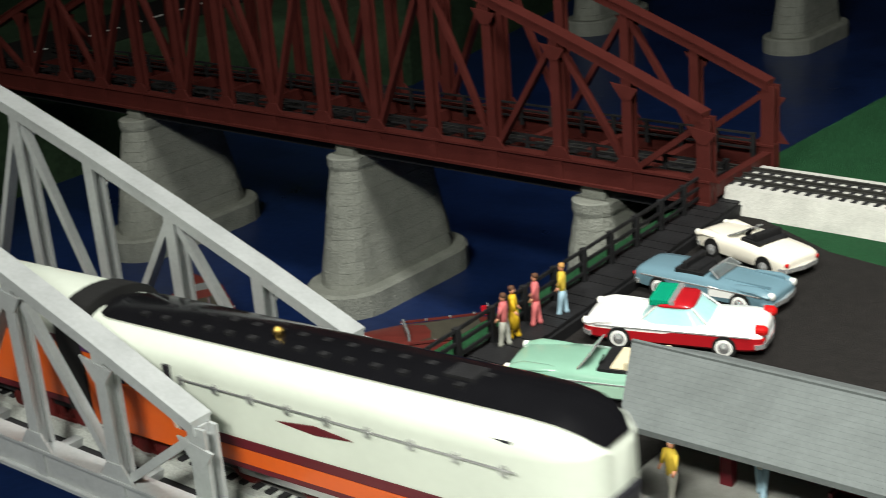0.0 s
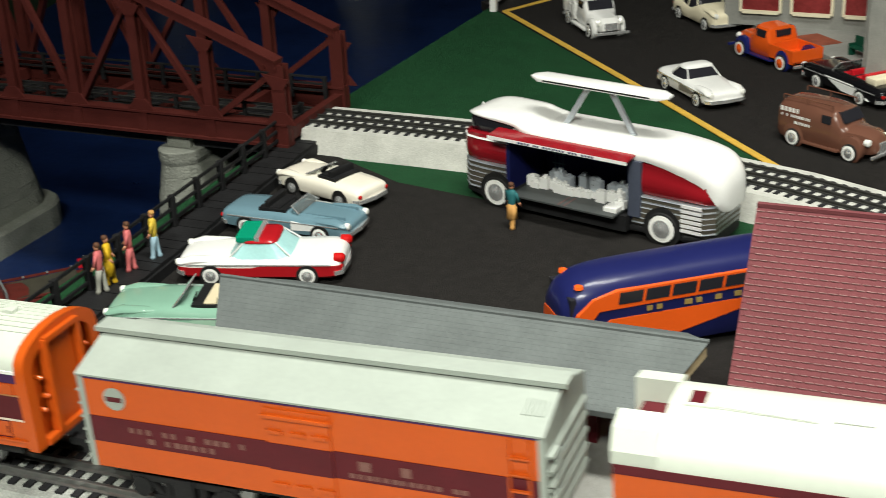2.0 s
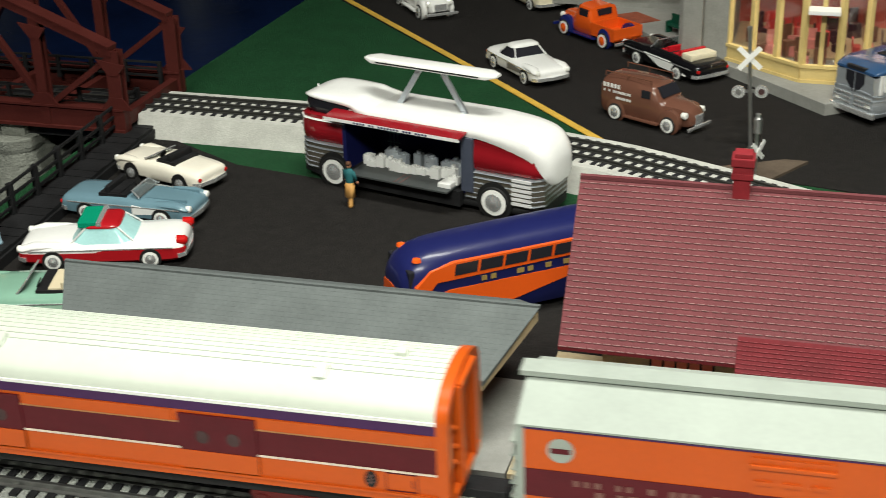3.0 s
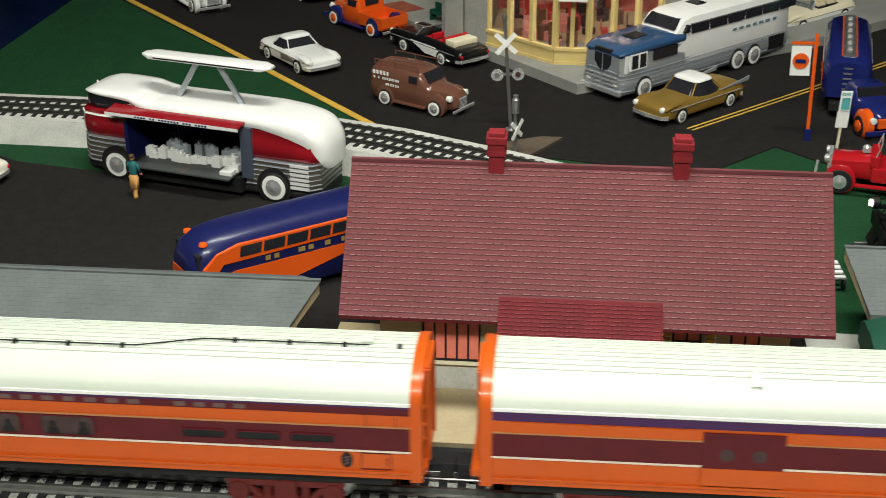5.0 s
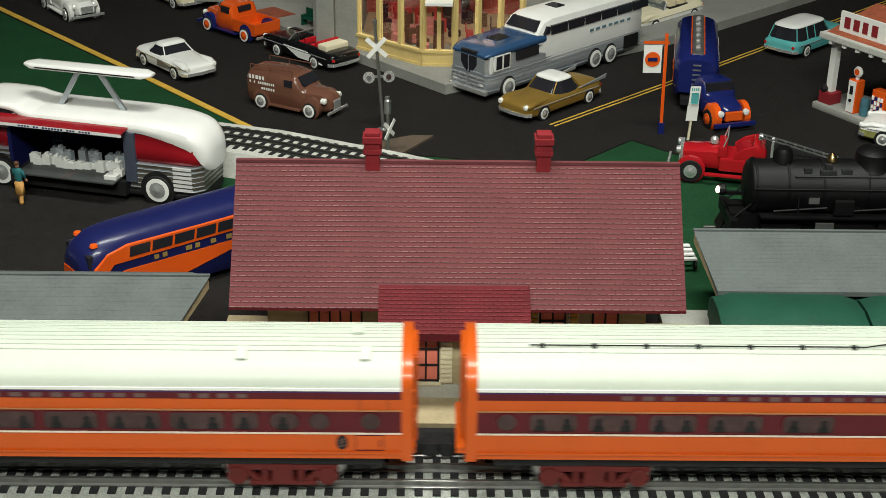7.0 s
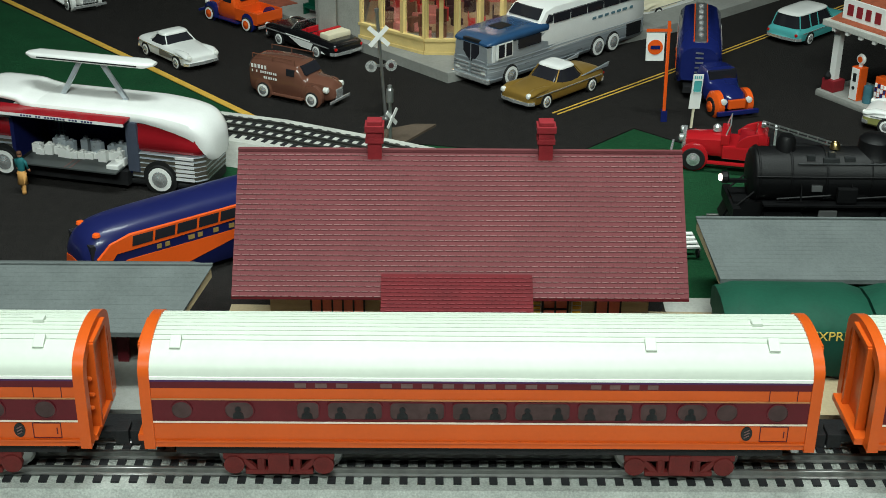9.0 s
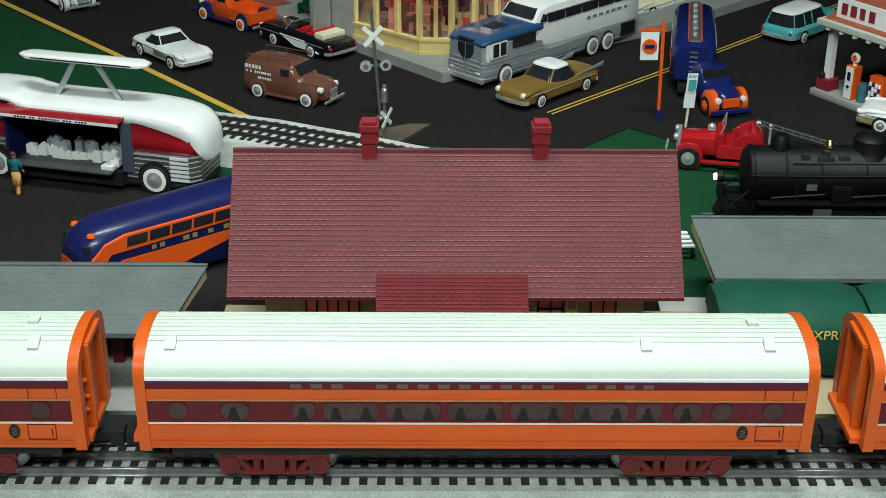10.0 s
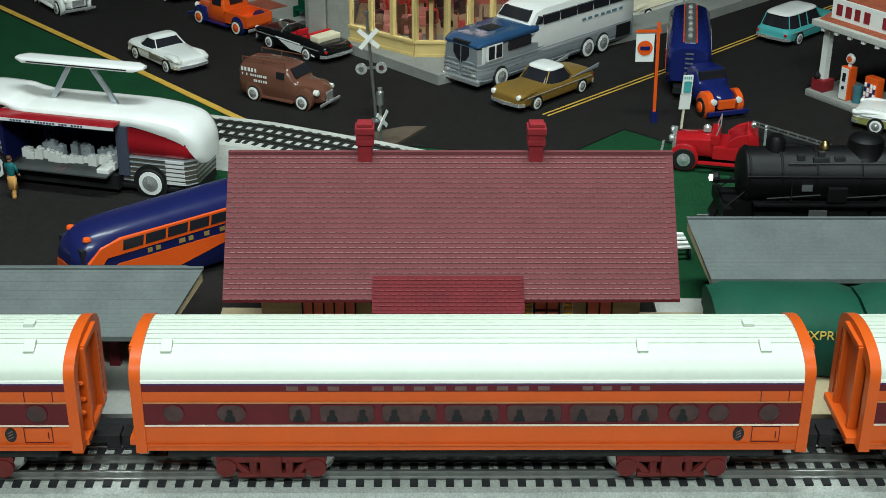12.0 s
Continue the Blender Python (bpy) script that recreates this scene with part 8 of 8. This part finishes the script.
# ---- express trailers and platform clutter ----
def express_trailer(x0, x1, text):
    root = thing("express_wagon", "green covered express wagon with gold lettering", "wagon", None, "express wagons")
    ya, yb = 0.772, 0.835
    TARP = mat("green_tarp", (0.009, 0.06, 0.036), 0.65, var=0.18, scale=40, bump=0.25, bscale=120)
    bm = bmesh.new()
    n = 9
    rings = []
    for i in range(n):
        t = i / (n - 1)
        x = x0 + (x1 - x0) * t
        sag = 0.0012 * math.sin(t * math.pi * 4)
        e = 0.004 * max(0, 1 - min(t, 1 - t) * 12)
        rings.append([bm.verts.new((x, y, z)) for y, z in ((ya + e * 0.3, 0.03), (ya, 0.042), (ya + 0.003, 0.0475 - e + sag), (ya + 0.014, 0.0535 - e + sag), ((ya + yb) / 2, 0.0555 - e + sag), (yb - 0.012, 0.0535 - e), (yb, 0.047 - e), (yb, 0.03))])
    skin(bm, rings)
    part("tarpaulin", bm, TARP, root, "draped green cover", smooth=True)
    side = part("side_board", B(x0 + 0.002, x1 - 0.002, ya - 0.001, yb + 0.001, 0.012, 0.044), mat("wagon_dark_green", (0.008, 0.05, 0.035), 0.5, var=0.12), root, "dark green side")
    if text:
        cu = bpy.data.curves.new("express_text", "FONT")
        cu.body, cu.size, cu.extrude, cu.align_x = "EXPRESS", 0.009, 0.0002, "CENTER"
        tmp = bpy.data.objects.new("express_text", cu)
        scene.collection.objects.link(tmp)
        me = bpy.data.meshes.new_from_object(tmp.evaluated_get(bpy.context.evaluated_depsgraph_get()))
        bpy.data.objects.remove(tmp)
        me.materials.append(mat("gold_letters", (0.7, 0.5, 0.1), 0.5, var=0.05))
        o = new("lettering", me)
        o.parent = side
        o.matrix_basis = pose(0.237, ya - 0.0013, 0.0385, 90)
    for x in (x0 + 0.02, x1 - 0.02):
        for y in (ya + 0.002, yb - 0.002):
            bm = bmesh.new()
            turned(bm, [(0.008, -0.0015), (0.008, 0.0015), (0.002, 0.0025)], 16, (x, y, 0.017), "y")
            part("wheel", bm, BLACK, root)
    return root


express_trailer(0.167, 0.2625, True)
express_trailer(0.2645, 0.37, False)


def cart():
    root = thing("baggage_cart", "white slatted baggage cart beside the depot", "cart", pose(0.172, 0.972, 0.001, 0, 0, 5))
    for k in range(4):
        part("slat", B(-0.007, 0.007, -0.012 + k * 0.008, -0.0085 + k * 0.008, 0.009, 0.0105), WHITE, root)
    part("frame", B(-0.0078, -0.0066, -0.013, 0.017, 0.0075, 0.0095), DULLMETAL, root)
    part("frame", B(0.0066, 0.0078, -0.013, 0.017, 0.0075, 0.0095), DULLMETAL, root)
    for x in (-0.0065, 0.0065):
        for y in (-0.009, 0.012):
            bm = bmesh.new()
            turned(bm, [(0.0042, -0.0008), (0.0042, 0.0008)], 12, (x, y, 0.0042), "x")
            part("wheel", bm, BLACK, root)


cart()
# far bank road with its dashes
slab("bank_road", [(-1.78, 1.3), (-1.96, 1.32), (-2.05, 1.9), (-1.87, 1.9)], -0.012, -0.008, ASPHALT, "dark road on the far bank", "road")
bm = bmesh.new()
for k in range(9):
    y = 1.36 + k * 0.05
    prism(bm, [(-1.868 - k * 0.006, y), (-1.862 - k * 0.006, y), (-1.866 - k * 0.006, y + 0.025), (-1.872 - k * 0.006, y + 0.025)], -0.008, -0.007)
tagged(part("road_dashes", bm, WHITE), "white dashed line on the far road", "road marking", kind="structure")


# ---- what moves ----
TRAIN = [(0, -2.057), (0.5, -1.823), (1, -1.625), (1.5, -1.434), (2, -1.266), (2.5, -1.114), (3, -0.966), (3.5, -0.827), (4, -0.706), (4.5, -0.591), (5, -0.478), (5.5, -0.3655),
         (6, -0.2515), (6.5, -0.139), (7, -0.0262), (7.5, 0.0755), (8, 0.148), (8.3, 0.1765), (8.6, 0.1918), (8.8, 0.1939), (12.0, 0.1939)]
# grade on which the train leaves the bridge: seconds, rise per metre, level point
GRADE = [(0, 0.045, -0.48), (0.5, 0.05, -0.51), (1, 0.042, -0.5), (1.5, 0.042, -0.53), (2, 0.032, -0.52), (2.5, 0.023, -0.55), (3, 0.015, -0.57), (3.5, 0.01, -0.56), (5.5, 0.006, -0.35), (6.5, 0.003, -0.4), (7.5, 0, -0.4), (12, 0, -0.4)]


def riding(t, x):
    g = np.interp(t, [r[0] for r in GRADE], [r[1] for r in GRADE])
    level = np.interp(t, [r[0] for r in GRADE], [r[2] for r in GRADE])
    z = max(-0.012, min(0.014, g * (x - level)))
    return float(z), math.degrees(math.atan(g))


def motions():
    for unit, off in CONSIST:
        rows = []
        for t, s in TRAIN:
            z, slope = riding(t, s + off)
            rows.append((t, LINE @ pose(s + off, TRACK_Y, z, 0, -slope, 0)))
        walk(unit, rows)


motions()
